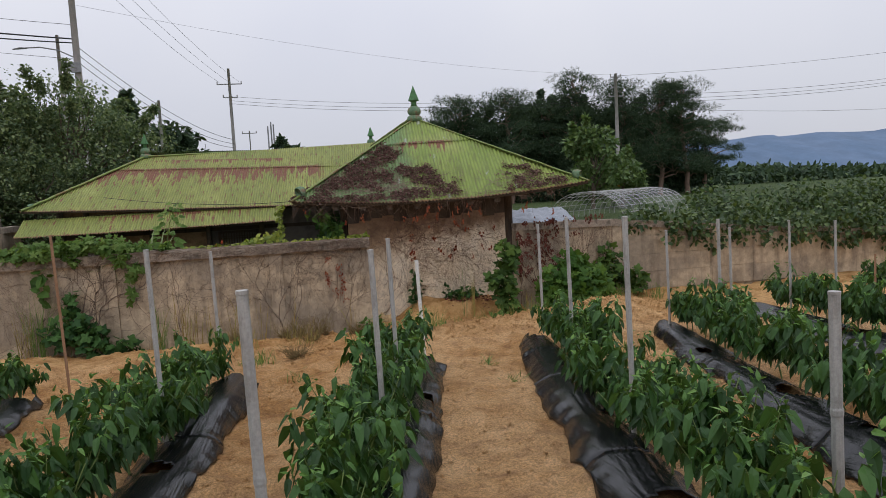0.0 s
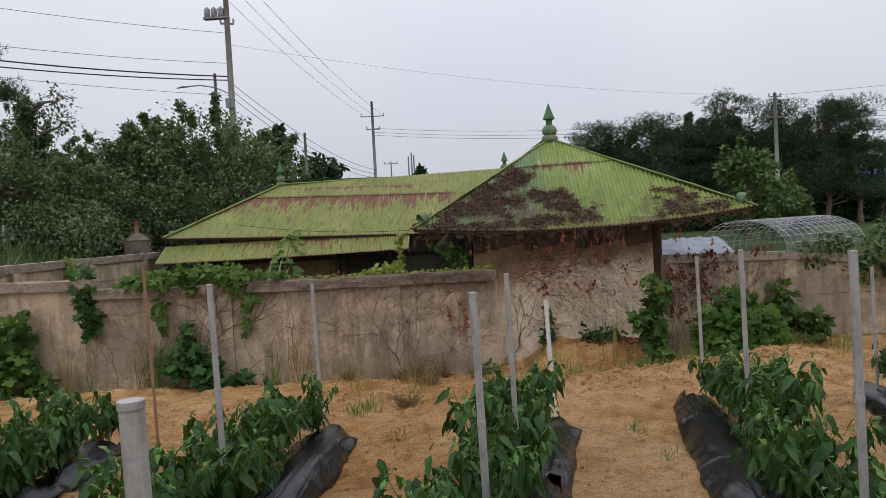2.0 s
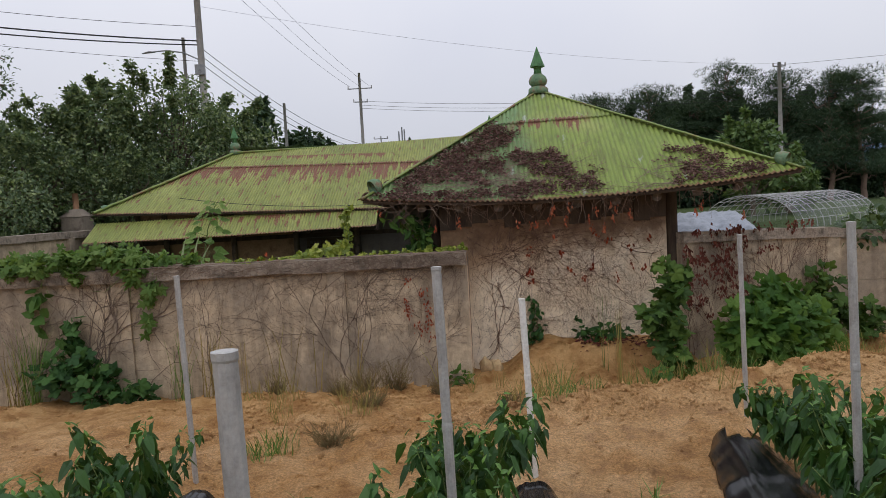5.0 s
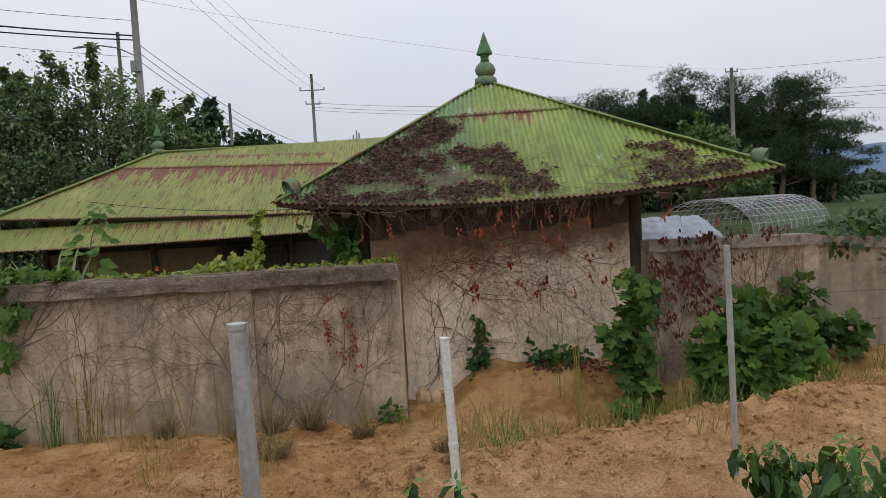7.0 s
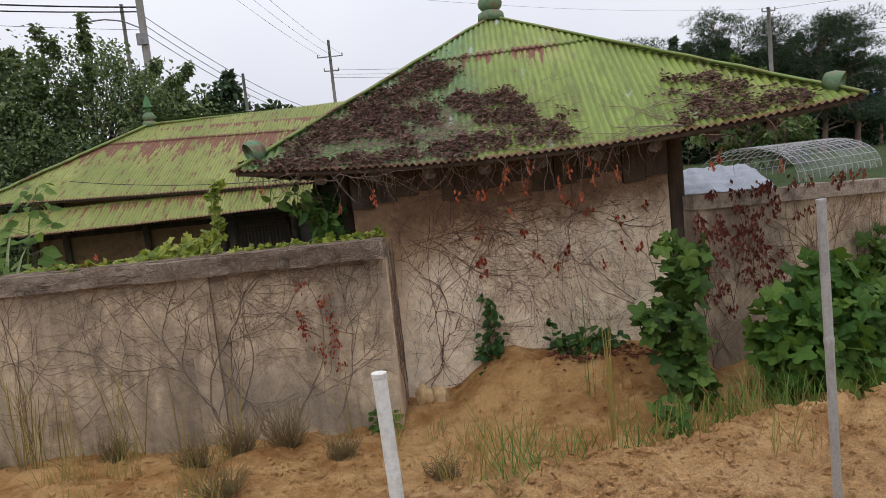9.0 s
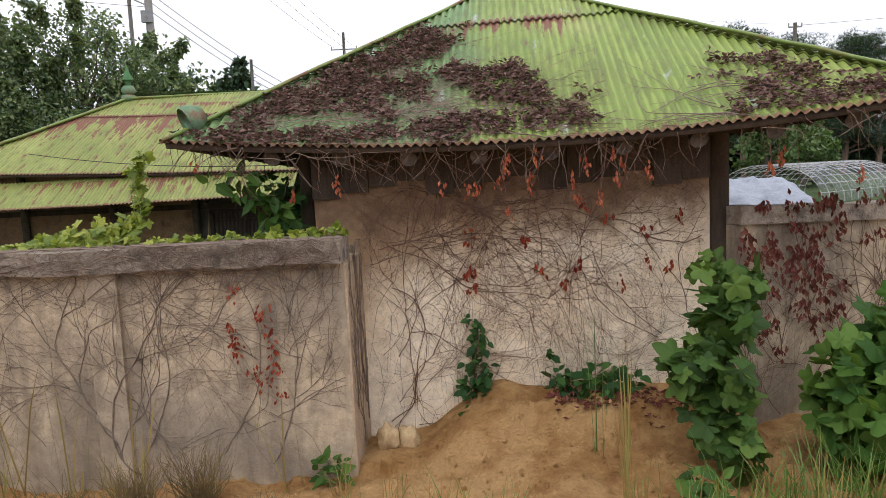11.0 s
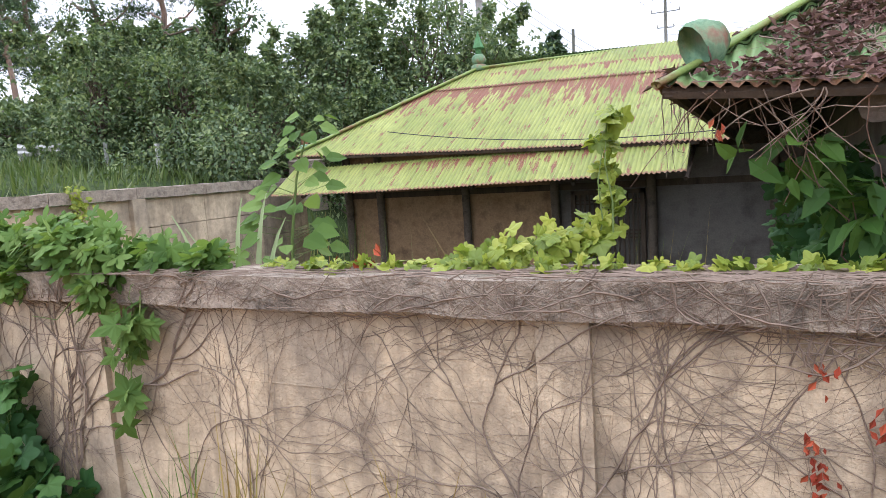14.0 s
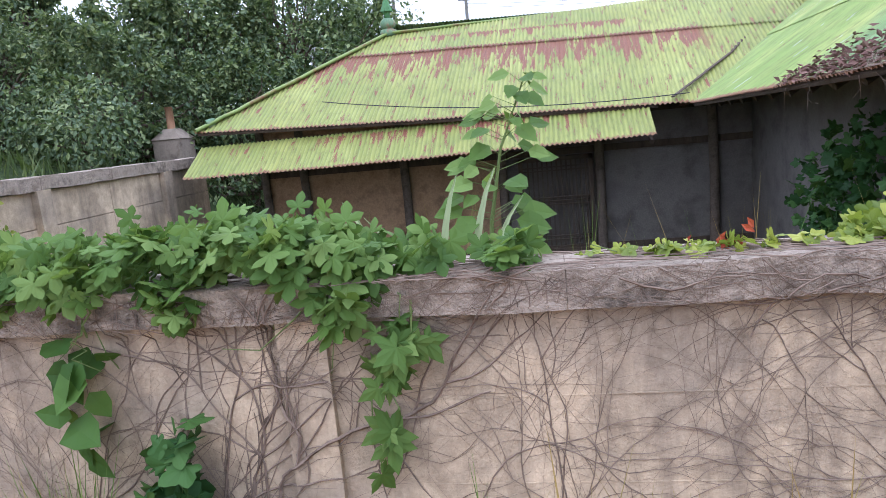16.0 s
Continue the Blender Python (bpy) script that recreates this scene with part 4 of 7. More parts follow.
def row_x(r, y):
    (xa, ya), (xb, yb) = r[0], r[1]
    return xa + (xb - xa) * (y - ya) / (yb - ya)


def mulch(r, index):
    vs = []
    ys = np.arange(r[2], -11.9, -0.05)
    cross = 41
    for j, y in enumerate(ys):
        x0 = row_x(r, y)
        half = r[3] * 0.9 * (1 + 0.3 * fnoise(index * 9.1, y, 1.1) + 0.12 * fnoise(index * 5.1, y, 5.0)) * (0.55 + 0.45 * min(1, j / 5))
        for k in range(cross):
            s = 2 * k / (cross - 1) - 1
            x = x0 + (0.07 if index in (1, 2) else -0.12) + s * half
            edge = 1 - abs(s) ** 3
            u = s * half + 0.03 * fnoise(y, index, 1.3)
            wr = 0.02 * abs(fnoise(u * 9 + index * 3, y * 0.45, 1.5)) + 0.013 * abs(fnoise(u * 24 + 3, y * 0.6, 1.1)) + 0.03 * fnoise(x, y, 1.3) - 0.02
            vs.append((x, y, ground_z(x, y) * (1 - edge) + (ground_z(x, y, False) + 0.05 * fnoise(x, y, 0.9) + 0.03) * edge + 0.012 + 0.09 * edge + wr * edge))
    ob = thing("mulch_film", "torn wrinkled black plastic mulch film on a soil ridge", "mulch film", "mulched rows")
    step = 44
    for j0 in range(0, len(ys) - 1, step):
        fs = []
        j1 = min(j0 + step, len(ys) - 1)
        for j in range(j0, j1):
            for k in range(cross - 1):
                hole = fnoise(vs[j * cross + k][0] + index * 3, vs[j * cross + k][1], 2.4)
                if hole > 0.42 and 11 < k < cross - 7:
                    continue
                q = (j - j0) * cross + k
                fs.append((q, q + cross, q + cross + 1, q + 1))
        sheet = part("film_sheet", Geo().add(vs[j0 * cross:(j1 + 1) * cross], fs), M_FILM, ob, smooth=True)
        md = sheet.modifiers.new("thickness", "SOLIDIFY")
        md.thickness = 0.003


for i, r in enumerate(ROWS):
    mulch(r, i)


def pepper_plant(seed):
    rr = np.random.default_rng(seed)
    ob = thing("pepper_plant", "green chilli pepper plant with drooping leaves", "plant", "pepper plants in rows")
    h = 0.54 + 0.12 * rr.random()
    stems, leaf, fruit = Geo(), [], Geo()
    stems.tube([(0, 0, -0.05), (0.01, 0.01, h * 0.22), (0.0, 0.0, h * 0.4)], [0.009, 0.008, 0.007], 5)
    pos, dr, nm, sz = [], [], [], []
    for b in range(12):
        ang = rr.random() * 6.28
        reach = 0.14 + 0.19 * rr.random()
        top = h * (0.6 + 0.42 * rr.random())
        p0 = Vector((0, 0, h * (0.25 + 0.15 * rr.random())))
        p2 = Vector((math.cos(ang) * reach, math.sin(ang) * reach, top))
        p1 = p0.lerp(p2, 0.5) + Vector((math.cos(ang) * 0.03, math.sin(ang) * 0.03, -0.02))
        stems.tube([p0, p1, p2], [0.005, 0.004, 0.0025], 4)
        for k in range(18):
            s = 0.25 + 0.8 * rr.random()
            q = p0.lerp(p2, min(s, 1.0)) + Vector(rr.normal(0, 0.022, 3))
            a = rr.random() * 6.28
            pos.append(q)
            dr.append((math.cos(a), math.sin(a), -0.35 - 1.0 * rr.random()))
            nm.append((0.3 * rr.normal(), 0.3 * rr.normal(), 1.0))
            sz.append(0.078 + 0.07 * rr.random())
    leaves = Geo().many(*PEPPER, frames_of(np.array([tuple(p) for p in pos]), dr, nm, sz))
    tips = [i for i, p in enumerate(pos) if p.z > h * 0.78][:70]
    tp = np.array([tuple(pos[i] + Vector((0, 0, 0.02))) for i in tips]).reshape(-1, 3)
    td = rr.normal(0, 0.8, (len(tips), 3)) + (0, 0, 0.35)
    part("stem", stems, M_GREENSTEM, ob)
    part("leaves", leaves, M_PEPPER, ob)
    part("young_leaves", Geo().many(*PEPPER, frames_of(tp, td, rr.normal(0, 0.3, (len(tips), 3)) + (0, 0, 1), 0.035 + 0.03 * rr.random(len(tips)))), M_TIP, ob, "pale green young leaves")
    for k in range(5):
        a, rad = rr.random() * 6.28, 0.08 + 0.14 * rr.random()
        z = h * (0.45 + 0.3 * rr.random())
        p = Vector((rad * math.cos(a), rad * math.sin(a), z))
        fruit = Geo()
        fruit.tube([p, p + Vector((0.004, 0, -0.04)), p + Vector((0.012, 0.004, -0.09))], [0.007, 0.007, 0.002], 5)
        part("pepper", fruit, M_PEPPER, ob, "green hanging pepper")
    return ob


variants = [pepper_plant(s) for s in (11, 12, 13, 14, 15, 16)]
used = 0
rp = random.Random(5)
for ri, r in enumerate(ROWS):
    y = r[2] - 0.2
    while y > -11.7:
        x = row_x(r, y) + rp.uniform(-0.06, 0.06) + (0.12 if ri >= 3 else -0.12)
        m = pose(x, y, ground_z(x, y) + 0.03, rp.uniform(-5, 5), rp.uniform(-5, 5), rp.uniform(0, 360))
        big = 1.0 + (0.04 if ri in (2, 3) else 0.0) + rp.uniform(-0.12, 0.1)
        if y > r[2] - 0.25:
            big *= 0.62 if ri == 3 else 0.85
        if used < len(variants):
            ob = variants[used]
            ob.matrix_basis = m
        else:
            ob = copy_thing(variants[rp.randrange(6)], m)
        ob.scale = (big, big, big)
        used += 1
        y -= 0.33 + rp.uniform(-0.05, 0.05)


def post(x, y, top, r, mat, lean=(0.0, 0.0), name="support_post", label="grey galvanised steel plant support post", cat="post"):
    g0 = ground_z(x, y) - 0.15
    ob = thing(name, label, cat, "plant support posts", at=(x, y, g0))
    h = top - g0
    g = Geo()
    n = 6
    g.tube([(-lean[0] * (1 - k / n) * h, -lean[1] * (1 - k / n) * h, h * k / n) for k in range(n + 1)], r, 10)
    part("pole", g, mat, ob, smooth=False)
    if mat in (M_PIPE, M_WHITEPIPE):
        g = Geo()
        ring = [(r * 1.02, h - 0.012), (r * 1.08, h - 0.008), (r * 1.08, h + 0.003), (r * 0.7, h + 0.004)]
        part("rim", g.lathe(ring, 0, 0, 0, 10), mat, ob)
        k = 0.62
        part("joint", Geo().lathe([(r * 1.02, k * h - 0.02), (r * 1.12, k * h - 0.01), (r * 1.12, k * h + 0.01), (r * 1.02, k * h + 0.02)], -lean[0] * (1 - k) * h, -lean[1] * (1 - k) * h, 0, 10), mat, ob)


for x, y, z in ((-2.0, -6.03, 2.05), (-0.43, -6.9, 2.01), (-0.17, -5.29, 1.97), (-1.98, -3.33, 1.82), (2.06, -2.6, 1.85), (1.65, -4.82, 2.03), (1.22, -7.1, 2.13), (-0.98, -9.11, 2.09),
                (3.44, -3.43, 1.72), (3.85, -3.9, 1.85), (4.2, -3.58, 1.72), (5.32, -3.17, 1.72), (5.61, -3.65, 1.72)):
    post(x, y, z, 0.019 if z > 1.75 else 0.016, M_PIPE, (-0.015, 0.0))
post(1.36, -8.8, 1.86, 0.024, M_PIPE, (-0.02, 0))
post(0.30, -3.55, 1.58, 0.021, M_WHITEPIPE, (-0.03, 0), "support_pipe", "short white plastic pipe standing in the soil")
post(-3.4, -3.9, 2.13, 0.014, M_STAKE, (-0.02, 0), "wooden_stake", "thin brown wooden stake tied to plants", "stake")

post(6.77, -3.0, 1.16, 0.014, M_STAKE, (0.0, 0), "wooden_stake", "short brown wooden stake in a pepper row", "stake")

# ---- generic plants ----
def branchy(rr, root, tip, wander, n, r0, r1):
    pts = []
    for k in range(n + 1):
        s = k / n
        p = Vector(root).lerp(Vector(tip), s)
        if 0 < k:
            p += Vector(rr.normal(0, wander, 3))
        pts.append(p)
    return pts, [r0 + (r1 - r0) * k / n for k in range(n + 1)]


def leafy(name, label, cat, centres, count, size, leaf, mat, spread, seed, stems=0, stem_mat=None, root=None, face=None, squash=1.0, group=""):
    """A bush or leafy climber: leaves gathered round the given centres (x, y, z, radius)."""
    rr = np.random.default_rng(seed)
    base = root or (centres[0][0], centres[0][1], ground_z(centres[0][0], centres[0][1]))
    ob = thing(name, label, cat, group)
    c = np.array(centres, float)
    wts = c[:, 3] ** 2
    pick = rr.choice(len(c), count, p=wts / wts.sum())
    off = rr.normal(0, 1, (count, 3))
    off /= np.linalg.norm(off, axis=1, keepdims=True)
    off *= (rr.random((count, 1)) ** 0.45)
    off[:, 2] *= squash
    pos = c[pick, :3] + off * c[pick, 3:4]
    d = off * 0.6 + rr.normal(0, 0.5, (count, 3)) + np.array((0, 0, -0.35))
    nrm = rr.normal(0, 0.45, (count, 3)) + np.array(face or (0, -0.5, 0.9))
    sz = size * (0.6 + 0.7 * rr.random(count))
    part("leaves", Geo().many(*leaf, frames_of(pos, d, nrm, sz)), mat, ob)
    if stems:
        for k in range(stems):
            g = Geo()
            t = c[k % len(c)]
            p, r = branchy(rr, base, t[:3] + rr.normal(0, 0.3, 3) * t[3], 0.03, 6, 0.012, 0.004)
            g.tube(p, [q * 0.5 for q in r], 4)
            part("stem", g, stem_mat or M_GREENSTEM, ob)
    return ob


def grass_tuft(name, label, x, y, count, h, mat, seed, spread=0.12, lean=0.5, width=0.012, z=None):
    rr = np.random.default_rng(seed)
    z = ground_z(x, y) if z is None else z
    ob = thing(name, label, "grass", at=(x, y, z - 0.02))
    g = Geo()
    for k in range(count):
        a, q = rr.random() * 6.28, spread * math.sqrt(rr.random())
        b = Vector((q * math.cos(a), q * math.sin(a), 0))
        hh = h * (0.5 + 0.6 * rr.random())
        tip = b + Vector((rr.normal(0, lean * 0.5) * hh, rr.normal(0, lean * 0.5) * hh, hh))
        mid = b.lerp(tip, 0.55) + Vector((0, 0, 0.12 * hh))
        side = Vector((math.cos(a + 1.5), math.sin(a + 1.5), 0)) * width * 0.5
        g.add([tuple(b + side), tuple(b - side), tuple(mid - side * 0.8), tuple(mid + side * 0.8), tuple(tip)], [(0, 1, 2, 3), (3, 2, 4)])
    part("tuft", g, mat, ob)
    return ob


def scrub(x, y, seed, h=0.3, r=0.25):
    rr = np.random.default_rng(seed)
    ob = thing("dry_shrub", "low brown dry scrub on the soil", "shrub", "dry scrub by the wall", at=(x, y, ground_z(x, y) - 0.02))
    g = Geo()
    for k in range(150):
        a, q = rr.random() * 6.28, r * math.sqrt(rr.random())
        tip = Vector((q * math.cos(a), q * math.sin(a) * 0.7, h * (0.4 + 0.7 * rr.random())))
        p, rad = branchy(rr, (tip.x * 0.25, tip.y * 0.25, 0), tip, 0.02, 4, 0.0028, 0.001)
        g.tube(p, rad, 3)
    part("brushwood", g, M_SCRUB, ob)


# ---- bare creeper on walls ----
def creeper(name, label, seed, place, starts, up=1.0, thick=0.007, mat=None, levels=3, width=6.0, height=1.5, run=1.0, edge=None):
    """Stems that climb a surface. place(a, b) gives the point a metres along and b metres up it."""
    rr = np.random.default_rng(seed)
    ob = thing(name, label, "creeper")

    def grow(g, a, b, ang, length, rad, level):
        pts, rads = [], []
        n = max(4, int(length / 0.045))
        bend = rr.normal(0, 0.02)
        for k in range(n + 1):
            pts.append(place(a, b, rad * 0.8))
            rads.append(rad * (1 - 0.7 * k / n) * rr.uniform(0.8, 1.2))
            if k == n:
                break
            ang += bend + rr.normal(0, 0.13) + (rr.choice((-1, 1)) * rr.uniform(0.2, 0.6) if rr.random() < 0.06 else 0)
            a += math.cos(ang) * length / n
            b += math.sin(ang) * length / n
            if b > height or b < -0.1 or a < 0 or a > width or (edge and b > edge(a)):
                break
            if level < levels and rr.random() < 0.17:
                grow(g, a, b, ang + rr.choice((-1, 1)) * rr.uniform(0.25, 0.85), length * rr.uniform(0.35, 0.75), rad * 0.62, level + 1)
        if len(pts) > 2:
            g.tube(pts, rads[:len(pts)], 4)

    for a, b, ang, length in starts:
        g = Geo()
        grow(g, a, b, ang, length * run, thick * rr.uniform(0.4, 1.15), 0)
        if g.n:
            part("stem", g, mat or M_STEM, ob)
    return ob


rs = random.Random(21)
wall_face = lambda a, b, r: Vector((-6.0 + a, (-0.073 if 1.36 < b < 1.53 else (-0.036 if abs(a - 1.97) < 0.11 or abs(a - 4.49) < 0.11 else -0.002)) - r, 0.12 + b))
creeper("creeper", "leafless grey creeper stems spread over the wall", 31, wall_face,
        [(rs.uniform(0.1, 5.9), rs.uniform(0.0, 0.3), rs.uniform(0.55, 1.35) if rs.random() < 0.72 else rs.uniform(1.7, 2.4), rs.uniform(1.2, 2.4)) for _ in range(18)], thick=0.005, width=5.98, height=1.52)
creeper("creeper", "thin leafless creeper stems hanging from the coping", 32, wall_face,
        [(rs.uniform(0.1, 5.9), rs.uniform(1.2, 1.5), rs.choice((-1, 1)) * rs.uniform(0.1, 0.6) + (3.14 if rs.random() < 0.5 else 0) - 0.2, rs.uniform(0.7, 1.6)) for _ in range(34)], thick=0.0027, width=5.98, height=1.52)
creeper("creeper", "thick twisted creeper trunks on the wall", 33, wall_face, [(1.62, 0.0, 1.7, 1.6), (1.75, 0.0, 1.5, 1.7), (1.35, 0, 1.3, 1.5), (0.6, 0, 1.6, 1.6)], thick=0.012, levels=2, width=5.98, height=1.52)
top_face = lambda a, b, r: Vector((-6.0 + a, -0.06 + b, 1.652 + r))
creeper("creeper", "tangle of dry stems on the coping", 34, top_face, [(rs.uniform(2.0, 5.9), rs.uniform(0.0, 0.2), rs.choice((0, 3.14)) + rs.uniform(-0.25, 0.25), rs.uniform(0.6, 1.6)) for _ in range(60)] + [(rs.uniform(4.8, 6.0), rs.uniform(0.0, 0.25), rs.uniform(0, 6.28), rs.uniform(0.3, 0.9)) for _ in range(60)],
        thick=0.0042, levels=2, width=6.02, height=0.27)
cap_face = lambda a, b, r: Vector((-6.0 + a, -0.085 - r - 0.01 * math.sin(a * 9) if b > 0.06 else -0.03 - r, 1.44 + b))
creeper("creeper", "matted dry stems over the coping's edge", 35, cap_face, [(rs.uniform(2.6, 5.9), rs.uniform(0.06, 0.2), rs.choice((0, 3.14)) + rs.uniform(-0.5, 0.5), rs.uniform(0.3, 0.9)) for _ in range(30)] + [(rs.uniform(4.9, 6.0), rs.uniform(0.0, 0.22), rs.uniform(0, 6.28), rs.uniform(0.3, 0.9)) for _ in range(60)],
        thick=0.004, levels=2, width=6.02, height=0.24)
white_face = lambda a, b, r: Vector((0.02 + a, 0.686 - r, 0.15 + b))
creeper("creeper", "dense bare brown creeper on the cream wall", 36, white_face,
        [(rs.uniform(0.0, 0.5), rs.uniform(0.0, 0.6), rs.uniform(0.2, 1.4), rs.uniform(1.2, 2.6)) for _ in range(9)] + [(rs.uniform(0.3, 2.3), rs.uniform(1.3, 1.9), rs.choice((0, 3.14)) + rs.uniform(-0.7, 0.3), rs.uniform(0.8, 2.0)) for _ in range(18)]
        + [(rs.uniform(1.8, 2.4), rs.uniform(0.2, 1.2), rs.uniform(1.9, 3.0), rs.uniform(1.0, 2.0)) for _ in range(6)] + [(rs.uniform(0.0, 0.6), rs.uniform(0.4, 1.5), rs.uniform(-0.7, 0.5), rs.uniform(1.0, 2.2)) for _ in range(9)] + [(rs.uniform(0.2, 2.4), rs.uniform(1.9, 2.1), rs.uniform(-2.2, -0.9), rs.uniform(0.6, 1.3)) for _ in range(14)], thick=0.0031, mat=M_REDSTEM, width=2.46, height=2.15)
creeper("creeper", "thin dry stems matted near the wall's end", 39, wall_face, [(rs.uniform(4.6, 5.9), rs.uniform(0.3, 1.45), rs.uniform(0, 6.28), rs.uniform(0.5, 1.2)) for _ in range(34)], thick=0.003, width=5.99, height=1.52)
end_face = lambda a, b, r: Vector((0.016 + r, 0.02 + a, 0.15 + b))
creeper("creeper", "bare creeper on the wall's end", 37, end_face, [(rs.uniform(0.02, 0.62), rs.uniform(0.0, 0.5), rs.uniform(1.2, 1.9), 1.5) for _ in range(9)], thick=0.004, width=0.66, height=1.45)
DR = Vector((2.38, 1.02, 0)).normalized()
rwall = lambda a, b, r: Vector((2.62, 0.68, 0.1)) + DR * a + Vector((DR.y, -DR.x, 0)) * (0.085 + r) + Vector((0, 0, b))
creeper("creeper", "bare brown creeper on the yard wall", 38, rwall, [(rs.uniform(0, 2.5), rs.uniform(0, 0.6), rs.uniform(0.7, 2.4), rs.uniform(0.9, 1.8)) for _ in range(34)], thick=0.0045, mat=M_REDSTEM, width=2.5, height=1.5)


# ---- dead leaves and stems on the roof, clusters under the eave ----
def roof_litter(label, patches, count, size, mat, seed):
    """patches: centre along and up the front slope, two radii, turn. Leaves lie where the patches and a ragged noise allow."""
    rr = np.random.default_rng(seed)
    pos, dr, nm, sz = [], [], [], []
    tries = 0
    while len(pos) < count and tries < count * 40:
        tries += 1
        a, b = rr.uniform(0.03, front.length - 0.03), rr.uniform(0.0, 2.1)
        if b > front.top(a) - 0.02:
            continue
        f = -1.0
        for ca, cb, ra, rb, turn in patches:
            u, v = a - ca, b - cb
            p, q = u * math.cos(turn) + v * math.sin(turn), v * math.cos(turn) - u * math.sin(turn)
            f = max(f, 1 - math.hypot(p / ra, q / rb))
        if f + 0.8 * noise.noise(Vector((a * 4.5, b * 4.5, 2.2))) + 0.55 * noise.noise(Vector((a * 13, b * 13, 5.2))) < 0.14 + 0.13 * rr.normal():
            continue
        pos.append(tuple(front.at(a, b, 0.016 + 0.022 * rr.random())))
        dr.append(rr.normal(0, 1, 3) * (1, 1, 0.35) + np.array(front.w) * -0.4)
        nm.append(np.array(front.n) + rr.normal(0, 0.5, 3))
        sz.append(size * (0.55 + 0.8 * rr.random()))
    ob = thing("leaf_litter", label, "dead leaves", kind="stuff")
    part("leaves", Geo().many(*CRUMPLED, frames_of(np.array(pos), dr, nm, sz)), mat, ob, kind="stuff")


PATCHES = [(1.32, 1.22, 0.66, 0.34, 0.93), (1.32, 0.80, 0.50, 0.40, 0.3), (0.88, 0.66, 0.60, 0.24, 0.82), (1.58, 1.60, 0.32, 0.28, 0.9), (0.7, 0.10, 0.5, 0.09, 0.0), (1.5, 0.14, 0.9, 0.11, 0.0),
           (2.15, 0.92, 0.36, 0.20, -0.2), (2.38, 0.58, 0.40, 0.20, -0.5), (2.62, 0.25, 0.32, 0.15, -0.3), (2.0, 0.24, 0.36, 0.14, 0.0)]
PATCHES_R = [(4.0, 0.80, 0.30, 0.12, -0.4), (4.2, 0.50, 0.36, 0.16, 0.1), (4.2, 0.16, 0.5, 0.14, 0.0), (4.6, 0.18, 0.25, 0.12, 0.0), (3.72, 0.62, 0.16, 0.035, 0.1)]
roof_litter("dark reddish-brown dead creeper leaves on the roof", PATCHES, 7200, 0.050, M_DEAD, 51)
roof_litter("dark dead leaves at the roof's corner", PATCHES_R, 1500, 0.046, M_DEAD, 52)
roof_face = lambda a, b, r: front.at(a, max(b, 0.0), 0.02 + r)
creeper("creeper", "dry creeper stems lying on the roof", 53, roof_face, [(rs.uniform(0.3, 2.6), rs.uniform(0.0, 0.4), rs.uniform(0.5, 2.2), rs.uniform(0.6, 1.5)) for _ in range(46)], thick=0.0042, levels=2, width=3.0, height=1.9, edge=lambda a: front.top(a) - 0.03)
creeper("creeper", "pale bleached stems trailing over the lower roof", 60, roof_face, [(rs.uniform(0.1, 2.4), rs.uniform(0.0, 0.5), rs.choice((0.2, 2.9)) + rs.uniform(-0.5, 0.5), rs.uniform(0.5, 1.3)) for _ in range(40)], thick=0.0038, levels=1, width=2.9, height=1.2, edge=lambda a: front.top(a) - 0.03)
creeper("creeper", "dry creeper stems at the roof's corner", 54, roof_face, [(rs.uniform(3.6, 4.8), rs.uniform(0.0, 0.3), rs.uniform(1.2, 2.8), rs.uniform(0.5, 1.0)) for _ in range(10)], thick=0.006, levels=2, width=4.9, height=1.0, edge=lambda a: front.top(a) - 0.03)


def hanging(seed, a0, a1, count):
    rr = np.random.default_rng(seed)
    ob = thing("hanging_creeper", "dry creeper strands hanging from the eave with withered red leaves", "creeper")
    pos, dr, nm, sz = [], [], [], []
    for k in range(count):
        g = Geo()
        a = rr.uniform(a0, a1)
        p = front.at(a, 0.0, -0.01) + Vector((0, rr.uniform(-0.03, 0.12), 0))
        ln = rr.uniform(0.06, 0.28) if rr.random() < 0.75 else rr.uniform(0.25, 0.42)
        pts = [p]
        drift = rr.normal(0, 0.012)
        for i in range(8):
            drift += rr.normal(0, 0.007)
            p = p + Vector((drift, rr.normal(0, 0.006), -ln / 8))
            pts.append(p)
        g.tube(pts, [0.0028 - 0.0002 * i for i in range(9)], 4)
        part("strand", g, M_STEM if k % 2 else M_REDSTEM, ob)
        if rr.random() < 0.19:
            for i in range(int(rr.integers(8, 15))):
                pos.append(tuple(p + Vector(rr.normal(0, 0.013, 3)) + Vector((0, 0, rr.uniform(-0.05, 0.04)))))
                dr.append((rr.normal(0, 0.22), rr.normal(0, 0.22), -1))
                nm.append((rr.normal(0, 0.6), -1, 0.2))
                sz.append(rr.uniform(0.024, 0.046))
    if pos:
        part("leaves", Geo().many(*CRUMPLED, frames_of(np.array(pos), dr, nm, sz)), M_ORANGE, ob, "withered orange-red leaves")


